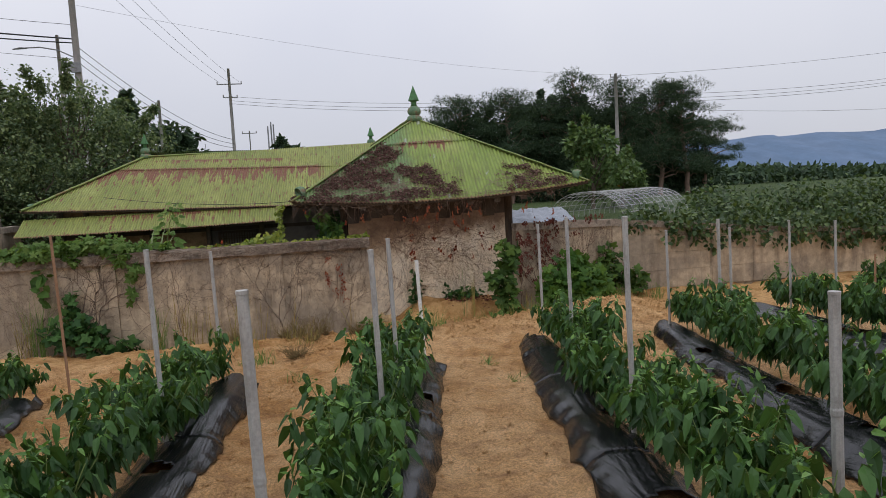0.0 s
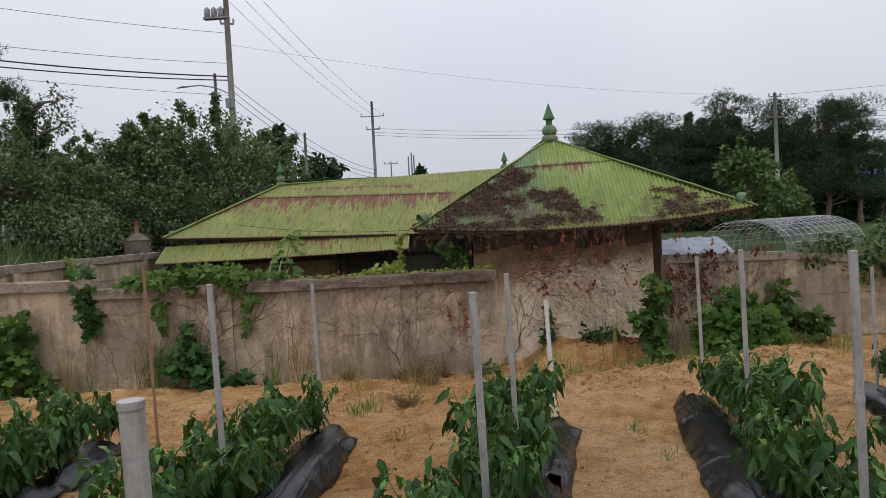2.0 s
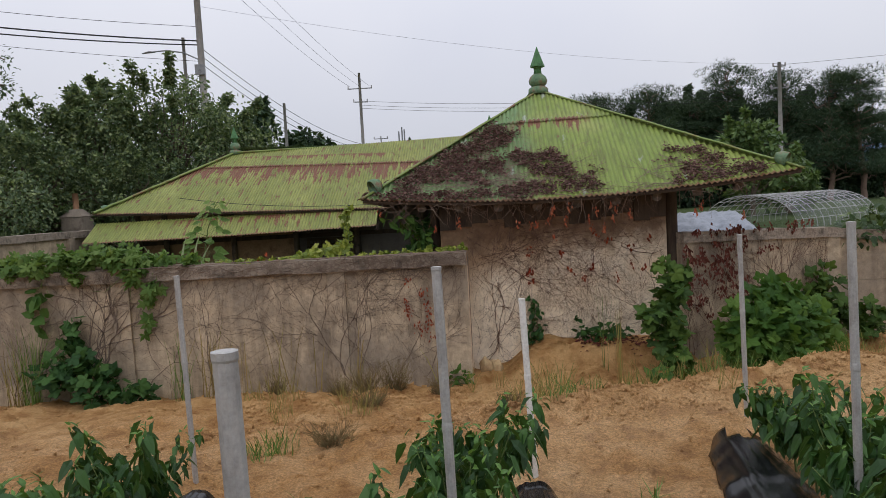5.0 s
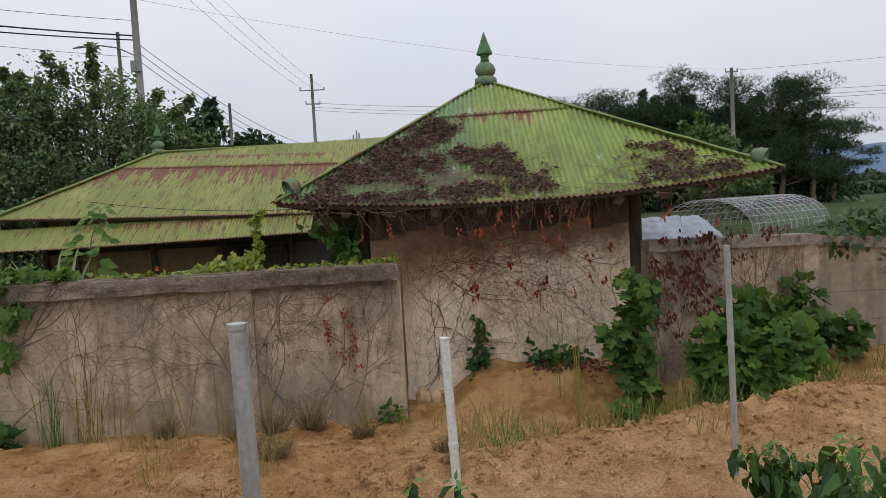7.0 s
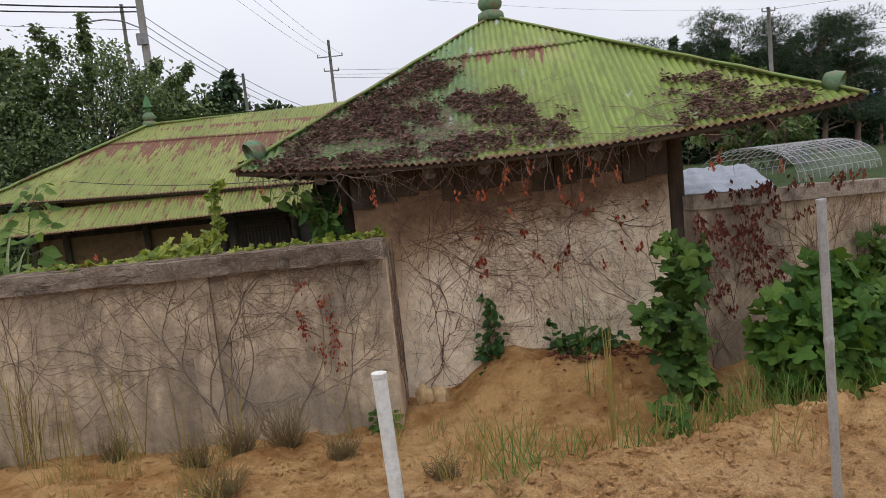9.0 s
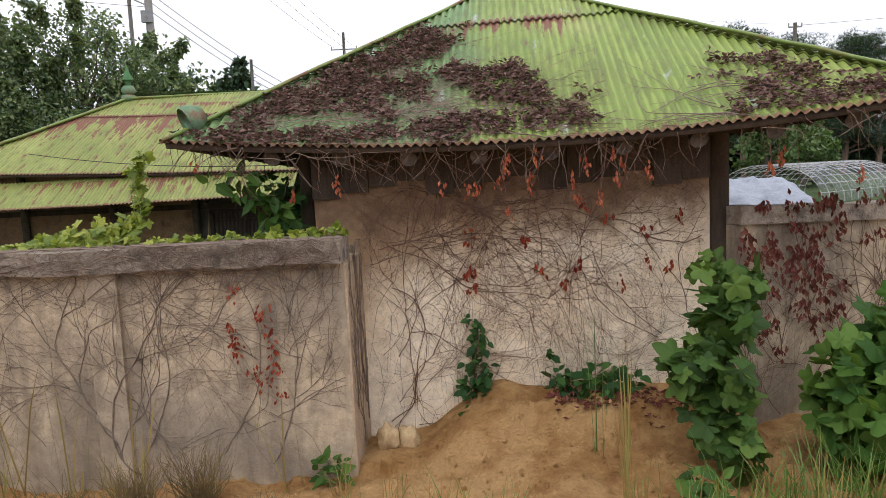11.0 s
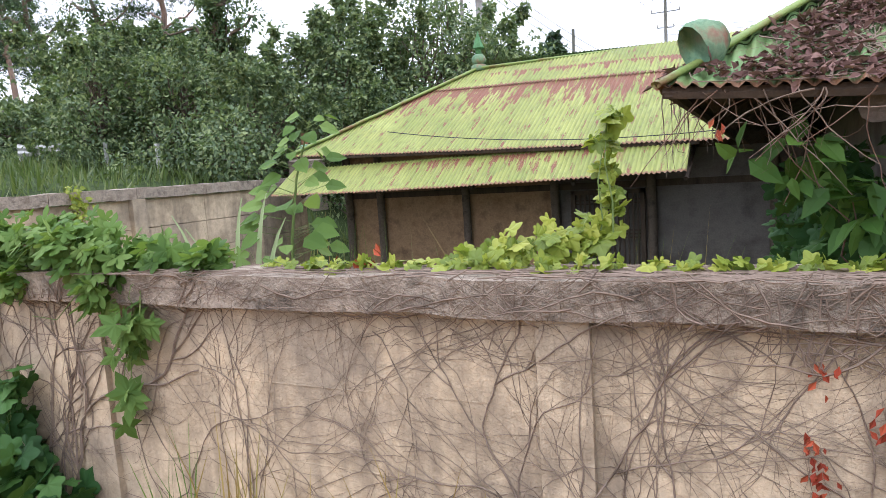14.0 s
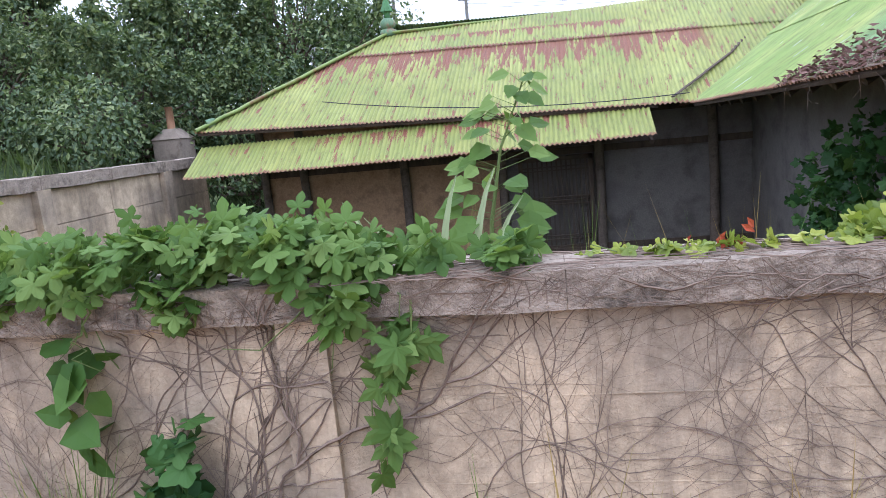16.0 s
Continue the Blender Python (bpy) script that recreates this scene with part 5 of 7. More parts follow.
WL = west.length
west_face = lambda a, b, r: west.at(WL - a, max(b, 0.0), 0.02 + r)
creeper("creeper", "mat of dry creeper stems along the side eave", 55, west_face, [(rs.uniform(0.1, 2.6), rs.uniform(0.0, 0.25), rs.choice((0, 3.14)) + rs.uniform(-0.5, 0.5), rs.uniform(0.4, 1.1)) for _ in range(34)], thick=0.004, levels=2, width=3.0, height=0.4, edge=lambda a: west.top(WL - a) - 0.03)
west_under = lambda a, b, r: west.at(WL - a, 0.0, -0.02) + Vector((0.02 * math.sin(a * 40), 0, -b))
creeper("hanging_creeper", "dry creeper strands hanging from the side eave", 56, west_under, [(rs.uniform(0.1, 2.8), 0.0, 1.57 + rs.uniform(-0.5, 0.5), rs.uniform(0.12, 0.35)) for _ in range(12)], thick=0.0028, levels=1, width=3.0, height=0.4)
creeper("creeper", "mat of dry creeper stems along the front eave", 57, lambda a, b, r: front.at(a, max(b, 0.0), 0.022 + r), [(rs.uniform(0.05, 4.7), rs.uniform(0.0, 0.12), rs.choice((0, 3.14)) + rs.uniform(-0.35, 0.35), rs.uniform(0.4, 1.0)) for _ in range(20)], thick=0.0036, levels=2, width=4.95, height=0.2, edge=lambda a: front.top(a) - 0.03)
creeper("creeper", "matted dry stems over the eave's edge", 58, lambda a, b, r: front.at(a, 0.0, 0.0) + Vector((0, -0.016 - r, -0.075 + b)), [(rs.uniform(0.05, 4.8), rs.uniform(0.0, 0.08), rs.choice((0, 3.14)) + rs.uniform(-0.25, 0.25), rs.uniform(0.4, 1.0)) for _ in range(11)], thick=0.003, levels=1, width=4.95, height=0.07)
front_under = lambda a, b, r: front.at(a, 0.0, -0.02) + Vector((0, 0.05 + 0.05 * math.sin(a * 23), -b))
creeper("hanging_creeper", "tangled dry creeper hanging below the front eave", 59, front_under, [(rs.uniform(0.3, 4.4), 0.0, 1.57 + rs.uniform(-1.0, 1.0), rs.uniform(0.15, 0.4)) for _ in range(26)], thick=0.0026, levels=1, width=4.9, height=0.3, mat=M_REDSTEM)
hanging(61, 0.15, 3.0, 105)
hanging(62, 3.0, 4.9, 40)


def red_leaves(label, pts, seed, size=0.05, n=9, face=(0, -1, 0.2), mat=None):
    rr = np.random.default_rng(seed)
    ob = thing("withered_leaves", label, "dead leaves")
    pos, dr, nm, sz = [], [], [], []
    for x, y, z in pts:
        for i in range(n):
            pos.append((x + rr.normal(0, 0.022), y - 0.012 - 0.02 * rr.random(), z + rr.normal(0, 0.03)))
            dr.append((rr.normal(0, 0.5), rr.normal(0, 0.2), -1))
            nm.append(np.array(face) + rr.normal(0, 0.4, 3))
            sz.append(size * rr.uniform(0.6, 1.3))
    part("leaves", Geo().many(*CRUMPLED, frames_of(np.array(pos), dr, nm, sz)), mat or M_RED, ob)


red_leaves("small withered red leaves on the garden wall", [(-0.70, -0.01, 1.34), (-0.72, -0.01, 1.12), (-0.70, -0.01, 1.04), (-0.69, -0.01, 0.98), (-0.52, -0.01, 1.20), (-0.49, -0.01, 1.10), (-0.47, -0.01, 0.98),
            (-0.46, -0.01, 0.88), (-0.60, -0.01, 0.82), (-0.52, -0.01, 0.77), (-0.42, -0.01, 0.70)], 63, 0.036, 11)
red_leaves("withered red leaves on the cream wall", [(rs.uniform(0.7, 2.35), 0.69, rs.uniform(1.15, 1.8)) for _ in range(15)], 64, 0.05, 6)
red_leaves("withered dark red leaves on the yard wall", [(2.7 + 0.75 * s, 0.62 + 0.34 * s - 0.05, min(1.58, rs.gauss(1.15, 0.3))) for s in [max(0.0, rs.gauss(0.5, 0.45)) for _ in range(44)]], 65, 0.055, 8, mat=M_CRIMSON)
red_leaves("withered crimson leaves on the yard wall", [(2.72 + 0.8 * s, 0.63 + 0.34 * s - 0.06, min(1.58, rs.gauss(1.2, 0.28))) for s in [max(0.0, rs.gauss(0.5, 0.4)) for _ in range(26)]], 67, 0.055, 7, mat=M_CRIMSON)
red_leaves("withered red leaves on the yard wall's coping", [(2.75 + 1.9 * s, 0.6 + 0.82 * s, 1.70) for s in [rs.random() for _ in range(22)]], 66, 0.055, 7, mat=M_CRIMSON)

rr = np.random.default_rng(68)
n = 900
aa, bb = WL - rr.uniform(0.05, 2.9, n), np.abs(rr.normal(0, 0.22, n))
keep = [i for i in range(n) if bb[i] < west.top(aa[i]) - 0.03]
ob = thing("leaf_litter", "dead leaves and twigs matted along the side eave", "dead leaves", kind="stuff")
part("leaves", Geo().many(*CRUMPLED, frames_of(np.array([tuple(west.at(aa[i], bb[i], 0.018 + 0.02 * rr.random())) for i in keep]), rr.normal(0, 1, (len(keep), 3)) * (1, 1, 0.35), rr.normal(0, 0.5, (len(keep), 3)) + np.array(west.n), rr.uniform(0.035, 0.075, len(keep)))), M_DEAD, ob, kind="stuff")

# ---- climbers and shrubs by the walls ----
leafy("ivy", "dark green ivy climbing the cream wall", "ivy", [(0.80, 0.63, 0.97, 0.05), (0.84, 0.62, 0.82, 0.08), (0.82, 0.61, 0.62, 0.11), (0.80, 0.58, 0.44, 0.12), (0.74, 0.52, 0.28, 0.10)], 170, 0.072, ROUND, M_IVY, 1, 71, 3, M_REDSTEM)
leafy("ivy", "dark green ivy at the foot of the cream wall", "ivy", [(1.35, 0.62, 0.72, 0.05), (1.40, 0.58, 0.55, 0.09), (1.55, 0.48, 0.48, 0.13), (1.72, 0.48, 0.50, 0.14), (1.92, 0.5, 0.46, 0.10)], 150, 0.09, ROUND, M_IVY, 1, 72, 3, M_REDSTEM)
leafy("paper_mulberry", "tall leafy green shrub against the wall", "shrub", [(2.20, -0.05, 1.42, 0.12), (2.28, -0.1, 1.24, 0.17), (2.25, -0.15, 1.02, 0.21), (2.2, -0.2, 0.80, 0.23), (2.22, -0.25, 0.56, 0.24), (2.3, -0.3, 0.36, 0.18), (2.02, -0.2, 0.85, 0.14), (2.46, -0.1, 1.30, 0.09)],
      230, 0.12, GRAPE, M_MULBERRY, 1, 73, 6)
leafy("leafy_bush", "dense bright green bush before the yard wall", "bush", [(3.25, -0.1, 0.62, 0.40), (3.6, 0.0, 0.72, 0.42), (3.1, -0.25, 0.42, 0.33), (3.95, 0.1, 0.55, 0.33), (3.5, -0.3, 0.42, 0.32), (3.45, 0.0, 1.0, 0.22)],
      900, 0.13, GRAPE, M_BUSH, 1, 74, 9, root=(3.4, 0.0, 0.2))
leafy("bushy_weed", "green weed growing beside the wall's pilaster", "weed", [(4.75, 1.3, 0.9, 0.22), (4.6, 1.2, 0.65, 0.24), (4.9, 1.2, 0.5, 0.26), (5.2, 1.1, 0.42, 0.24)], 190, 0.13, GRAPE, M_MULBERRY, 1, 75, 5, root=(4.75, 1.2, 0.15))
leafy("squash_vine", "dark green broad-leaved climber on the garden wall", "vine", [(-4.55, -0.14, 1.05, 0.1), (-4.6, -0.18, 0.85, 0.15), (-4.5, -0.22, 0.6, 0.22), (-4.25, -0.26, 0.38, 0.24), (-3.95, -0.28, 0.28, 0.2), (-3.72, -0.26, 0.27, 0.14), (-4.75, -0.24, 0.5, 0.22)],
      260, 0.115, GRAPE, M_IVY, 1, 76, 7)
leafy("squash_vine", "green creeping vine over the wall's lower end", "vine", [(-7.1, -0.25, 1.15, 0.28), (-7.5, -0.3, 0.8, 0.4), (-7.0, -0.4, 0.5, 0.4), (-7.9, -0.4, 0.6, 0.5), (-6.6, -0.4, 0.3, 0.25), (-8.6, -0.3, 1.0, 0.5)], 800, 0.12, GRAPE, M_VINE, 1, 77, 7)
leafy("climbing_vine", "sparse dark climber hanging over the coping", "vine", [(-6.1, -0.12, 1.55, 0.18), (-6.0, -0.14, 1.25, 0.17), (-6.05, -0.12, 1.0, 0.12), (-6.2, 0.05, 1.85, 0.14)], 130, 0.11, GRAPE, M_IVY, 1, 78, 4)
leafy("hop_vine", "lush bright green lobed-leaf vine draped over the garden wall", "vine",
      [(-5.25, 0.05, 1.72, 0.20), (-4.95, 0.0, 1.74, 0.22), (-4.6, 0.05, 1.78, 0.22), (-4.3, 0.0, 1.82, 0.2), (-4.0, 0.0, 1.78, 0.2), (-3.75, 0.0, 1.74, 0.17), (-3.5, 0.05, 1.72, 0.13), (-3.85, -0.1, 1.56, 0.10), (-4.5, -0.08, 1.6, 0.1), (-5.5, 0.1, 1.7, 0.2), (-3.2, 0.05, 1.7, 0.12)],
      980, 0.084, PALM, M_HOP, 1, 79, 12, root=(-4.6, 0.3, 0.1), squash=0.75)
leafy("hop_vine", "hanging runner of bright green lobed leaves", "vine", [(-3.62, -0.1, 1.42, 0.09), (-3.68, -0.1, 1.28, 0.07), (-3.70, -0.1, 1.05, 0.04), (-3.76, -0.1, 0.92, 0.04), (-4.3, -0.1, 1.42, 0.05)], 36, 0.1, MAPLE, M_HOP, 1, 80, 5, root=(-3.6, 0.0, 1.68), face=(0, -1, 0.3))
leafy("yellow_creeper", "yellow-green creeper hanging from the eave to the wall", "creeper",
      [(-1.39, 0.42, 2.22, 0.045), (-1.44, 0.42, 2.13, 0.05), (-1.42, 0.42, 2.02, 0.045), (-1.43, 0.42, 1.92, 0.04), (-1.41, 0.4, 1.82, 0.05), (-1.48, 0.35, 1.76, 0.08), (-1.62, 0.3, 1.74, 0.09), (-1.78, 0.22, 1.70, 0.09), (-1.95, 0.15, 1.67, 0.07)],
      230, 0.056, GRAPE, M_YELLOW, 1, 81, 3, root=(-1.5, 0.3, 1.2))
leafy("yellow_creeper", "low yellow-green creeper along the coping", "creeper", [(x, 0.08, 1.67, 0.045) for x in np.arange(-2.9, -0.1, 0.13)], 260, 0.048, GRAPE, M_YELLOW, 1, 82, 2, root=(-1.2, 0.3, 1.0), squash=0.6)
leafy("ivy", "dense dark ivy on the house's side wall", "ivy", [(-0.45, 1.0 + 0.3 * k, 1.35 + 0.4 * math.sin(k * 1.7), 0.40) for k in range(12)] + [(-0.5, 1.1 + 0.4 * k, 0.7, 0.4) for k in range(8)] + [(-0.55, 0.85, 1.85, 0.25), (-0.6, 0.7, 1.6, 0.25)], 2000, 0.085, GRAPE, M_IVY, 1, 83, 6, M_REDSTEM, root=(-0.4, 2.5, 0.1))
leafy("climbing_vine", "green vine leaves hanging under the eave's corner", "vine", [(-0.72, 0.48, 2.02, 0.12), (-0.6, 0.5, 1.9, 0.12), (-0.5, 0.5, 1.8, 0.1), (-0.95, 0.45, 2.0, 0.06)], 70, 0.12, BROAD, M_VINE, 1, 84, 2, M_REDSTEM, root=(-0.4, 0.7, 1.2))
leafy("creeper", "yellow-green leaves at the wall's corner", "creeper", [(-0.18, 0.12, 1.68, 0.06), (-0.05, 0.1, 1.69, 0.06), (-0.3, 0.2, 1.68, 0.05)], 90, 0.05, ROUND, M_YELLOW, 1, 85, 1, root=(-0.1, 0.3, 1.2), squash=0.5)


leafy("yellow_creeper", "yellow-green creeper on the west yard wall", "creeper", [(-8.1, 3.0, 2.06, 0.09), (-8.08, 3.05, 1.88, 0.13), (-8.08, 3.0, 1.68, 0.15), (-8.06, 3.1, 1.48, 0.19), (-8.06, 3.05, 1.25, 0.22)], 460, 0.06, ROUND, M_YELLOW, 1, 86, 3, root=(-8.05, 3.0, 0.1), face=(1, -0.3, 0.4))
leafy("squash_vine", "large green leaves hanging from the coping on a long runner", "vine", [(-4.92, -0.1, 1.42, 0.06), (-4.96, -0.1, 1.28, 0.07), (-5.0, -0.1, 1.15, 0.07), (-5.02, -0.1, 1.02, 0.05)], 16, 0.17, ROUND, M_VINE, 1, 87, 2, root=(-4.9, -0.08, 1.66), face=(0, -1, 0.35))


def sapling():
    rr = np.random.default_rng(90)
    ob = thing("mulberry_sapling", "upright green sapling with broad leaves behind the wall", "sapling")
    g = Geo()
    stem = [Vector((-3.38, 0.8, 0.05)), Vector((-3.36, 0.8, 1.0)), Vector((-3.32, 0.8, 1.7)), Vector((-3.25, 0.8, 2.05)), Vector((-3.12, 0.79, 2.36))]
    g.tube(stem, [0.016, 0.014, 0.01, 0.007, 0.004], 6)
    pos, dr, nm, sz = [], [], [], []
    for k in range(60):
        s = rr.random() ** 0.8
        z = 1.35 + s * 1.0
        i = max(j for j in range(4) if stem[j].z <= z)
        p = stem[i].lerp(stem[i + 1], (z - stem[i].z) / (stem[i + 1].z - stem[i].z))
        a = rr.random() * 6.28
        reach = (0.27 - 0.17 * s) * rr.uniform(0.5, 1.1)
        q = p + Vector((math.cos(a) * reach, math.sin(a) * reach, 0.05))
        g.tube([p, q], [0.002, 0.0015], 3)
        pos.append(tuple(q))
        dr.append((math.cos(a), math.sin(a) * 0.6, -0.45 + 0.5 * rr.random()))
        nm.append((rr.normal(0, 0.35), -0.75, 0.8))
        sz.append(rr.uniform(0.10, 0.17) * (1.15 - 0.45 * s))
    part("stem", g, M_GREENSTEM, ob)
    part("leaves", Geo().many(*ROUND, frames_of(np.array(pos), dr, nm, sz)), M_HOP, ob)


sapling()


def agave(x, y):
    ob = thing("strap_leaf_plant", "upright plant with pale strap leaves behind the wall", "plant")
    for dx, top, bend in ((0, 1.96, 0.10), (0.14, 1.98, 0.12), (-0.12, 1.88, -0.16), (0.16, 1.85, 0.18), (0.04, 1.80, -0.2)):
        g = Geo()
        vs, n = [], 12
        for k in range(n + 1):
            s = k / n
            c = Vector((x + dx + bend * s ** 3 * 1.6, y - 0.05 * s * s, 0.1 + (top - 0.1) * (1.12 * s - 0.12 * s ** 5)))
            w = 0.027 * (1 - s ** 4 * 0.9)
            vs += [tuple(c - Vector((w, 0, 0))), tuple(c + Vector((0, 0.006, 0))), tuple(c + Vector((w, 0, 0)))]
        g.add(vs, [(3 * k + j, 3 * k + j + 1, 3 * k + j + 4, 3 * k + j + 3) for k in range(n) for j in range(2)])
        part("leaf", g, M_STRAP, ob)


agave(-3.6, 0.6)
for k in range(16):
    grass_tuft("tall_grass", "tall green grass behind the garden wall", -5.2 + k * 0.27 + rs.uniform(-0.1, 0.1), rs.uniform(0.5, 1.8), 34, rs.uniform(1.35, 1.7), M_GRASS if k % 3 else M_STRAW, 200 + k, 0.25, 0.3, 0.008)
red_leaves("orange-red fallen leaf cluster on the coping", [(-2.42, 0.12, 1.665), (-2.36, 0.13, 1.67), (-2.5, 0.12, 1.66)], 91, 0.045, 14, (0, -0.4, 1))

for k, (x, y) in enumerate(((-5.1, -0.14), (-5.25, -0.2), (-5.0, -0.25), (-6.3, -0.3), (-3.3, -0.2), (-2.9, -0.22))):
    grass_tuft("tall_grass", "tall thin grass leaning on the garden wall", x, y, 26, rs.uniform(0.7, 1.15), M_STRAW if k % 2 else M_GRASS, 480 + k, 0.12, 0.3, 0.008)

# weeds and dry scrub at the wall's foot
for k, (x, y, h, r) in enumerate(((-1.16, -0.55, 0.3, 0.24), (-0.85, -0.4, 0.34, 0.24), (-1.4, -0.8, 0.25, 0.2), (-1.15, -2.6, 0.18, 0.26), (-1.0, -1.5, 0.2, 0.25), (-0.35, -0.9, 0.22, 0.16), (0.35, -1.3, 0.16, 0.15), (-2.2, -0.35, 0.26, 0.16))):
    scrub(x, y, 300 + k, h, r)
for k in range(22):
    x = 0.6 + 0.19 * k
    grass_tuft("grass_tuft" if k % 2 else "dry_grass_tuft", "rank green grass below the field's edge" if k % 2 else "thin straw-coloured grass below the field's edge", x, -1.75 + 0.30 * x + rs.uniform(0.0, 0.4), 22, rs.uniform(0.22, 0.45), M_GRASS if k % 2 else M_STRAW, 440 + k, 0.16, 0.7, 0.007)
grass_tuft("dry_reed", "tall thin reed stalks before the cream wall", 1.55, -0.7, 9, 1.15, M_STRAW, 470, 0.05, 0.12, 0.009)
for k in range(34):
    x, y = rs.uniform(-2.4, 2.6), rs.uniform(-1.9, -0.35)
    grass_tuft("dry_grass_tuft", "thin straw-coloured grass on the sandy soil", x, y, 12, rs.uniform(0.15, 0.38), M_STRAW, 330 + k, 0.1, 0.6, 0.006)
for k, (x, y, h, n) in enumerate(((-1.6, -2.6, 0.2, 70), (-1.7, -2.75, 0.16, 50), (2.5, -0.75, 0.4, 40), (2.9, -0.8, 0.35, 40), (2.2, -0.9, 0.3, 30), (4.2, 0.4, 0.4, 60), (4.6, 0.5, 0.4, 60), (5.3, 0.6, 0.4, 50), (3.6, -0.6, 0.35, 40))):
    grass_tuft("grass_tuft", "green grass tuft on sandy soil", x, y, n, h, M_GRASS, 380 + k, 0.2, 0.7, 0.008)
for k, (x, y, z) in enumerate(((-1.12, -4.0, 0), (1.05, -4.8, 0), (1.0, -3.9, 0), (2.6, -4.0, 0), (1.2, -6.0, 0), (2.4, -3.4, 0), (-0.7, -5.2, 0), (0.9, -1.8, 0), (0.7, -1.95, 0), (1.9, -5.4, 0))):
    grass_tuft("weed_tuft", "small green weed on bare sandy soil", x, y, 26, 0.13, M_GRASS, 400 + k, 0.14, 1.6, 0.008)
for k, (x, y) in enumerate(((-3.05, -0.12), (-2.75, -0.1), (-2.25, -0.15), (-2.05, -0.12), (-1.75, -0.1), (-1.3, -0.2), (-2.55, -0.25), (-0.35, -0.25), (-3.4, -0.15))):
    grass_tuft("dry_reed", "tall dry reed stalks leaning on the wall", x, y, 5, rs.uniform(0.6, 1.05), M_STRAW, 420 + k, 0.08, 0.35, 0.011)
for k, (x, y, n, s) in enumerate(((-0.15, -0.12, 34, 0.09), (2.0, -0.55, 50, 0.1), (1.9, -0.9, 30, 0.09))):
    leafy("leafy_weed", "small bright green weed by the wall", "weed", [(x, y, ground_z(x, y) + 0.09, 0.12)], n, s, BROAD, M_VINE, 1, 440 + k, 2)
grass_tuft("tall_reed", "slender upright grass stems before the cream wall", 1.55, 0.0, 6, 1.15, M_GRASS, 450, 0.05, 0.1, 0.008)


def boulder(x, y, r, seed, sy=1.0):
    bm = bmesh.new()
    bmesh.ops.create_icosphere(bm, subdivisions=3, radius=1)
    for v in bm.verts:
        k = 1 + 0.42 * noise.noise(v.co * 1.5 + Vector((seed, 0, 0))) + 0.22 * abs(noise.noise(v.co * 3.5 + Vector((seed, 0, 0)))) + 0.06 * noise.noise(v.co * 9 + Vector((seed, 0, 0)))
        v.co = Vector((v.co.x * r * k, v.co.y * r * sy * k, v.co.z * r * 1.25 * k))
    me = bpy.data.meshes.new("boulder")
    bm.to_mesh(me)
    bm.free()
    me.materials.append(M_STONE)
    for p in me.polygons:
        p.use_smooth = True
    ob = tagged(new("boulder", me), "rough buff boulder at the foot of the wall", "stone", "stones by the wall")
    ob.location = (x, y, ground_z(x, y) + r * 0.55)


boulder(0.17, 0.36, 0.075, 1.0)
boulder(0.30, 0.44, 0.08, 5.0)
litter_pos = [(rs.uniform(1.3, 2.3), rs.uniform(0.2, 0.5)) for _ in range(260)]
rr = np.random.default_rng(77)
ob = thing("leaf_litter", "fallen dark red leaves on the earth heap", "dead leaves", kind="stuff")
part("leaves", Geo().many(*CRUMPLED, frames_of(np.array([(x, y, ground_z(x, y) + 0.02) for x, y in litter_pos]), rr.normal(0, 1, (260, 3)) * (1, 1, 0.2), rr.normal(0, 0.3, (260, 3)) + (0, 0, 1), rr.uniform(0.04, 0.07, 260))), M_CRIMSON, ob, kind="stuff")

# clods and twigs on the field
rr = np.random.default_rng(78)
g = Geo()
bit = ([(1, 0, 0), (-0.6, 0.8, 0), (-0.6, -0.8, 0.1), (0, 0, 0.8), (0.1, 0.1, -0.5)], [(0, 1, 3), (1, 2, 3), (2, 0, 3), (1, 0, 4), (2, 1, 4), (0, 2, 4)])
n = 15000
xy = np.stack([rr.uniform(-5, 6, n), rr.uniform(-10, 0.3, n)], 1)
pos = np.array([(x, y, ground_z(x, y) + 0.003) for x, y in xy])
g.many(*bit, frames_of(pos, rr.normal(0, 1, (n, 3)), rr.normal(0, 1, (n, 3)), 0.004 + 0.028 * rr.random(n) ** 5))
n = 7000
xy = np.stack([rr.uniform(-2.5, 5, n), rr.uniform(-2.4, 0.5, n)], 1)
pos = np.array([(x, y, ground_z(x, y) + 0.004) for x, y in xy])
g.many(*bit, frames_of(pos, rr.normal(0, 1, (n, 3)), rr.normal(0, 1, (n, 3)), 0.006 + 0.034 * rr.random(n) ** 4))
n = 700
cx = rr.uniform(-0.4, 5.2, n)
cy = -2.06 + 0.30 * cx + rr.normal(-0.12, 0.22, n)
pos = np.array([(x, y, ground_z(x, y) + 0.004) for x, y in zip(cx, cy)])
g.many(*bit, frames_of(pos, rr.normal(0, 1, (n, 3)), rr.normal(0, 1, (n, 3)), 0.012 + 0.045 * rr.random(n) ** 3))
ob = thing("soil_clods", "small clods of sandy soil", "soil", kind="stuff")
part("clods", g, M_SOIL, ob, kind="stuff")


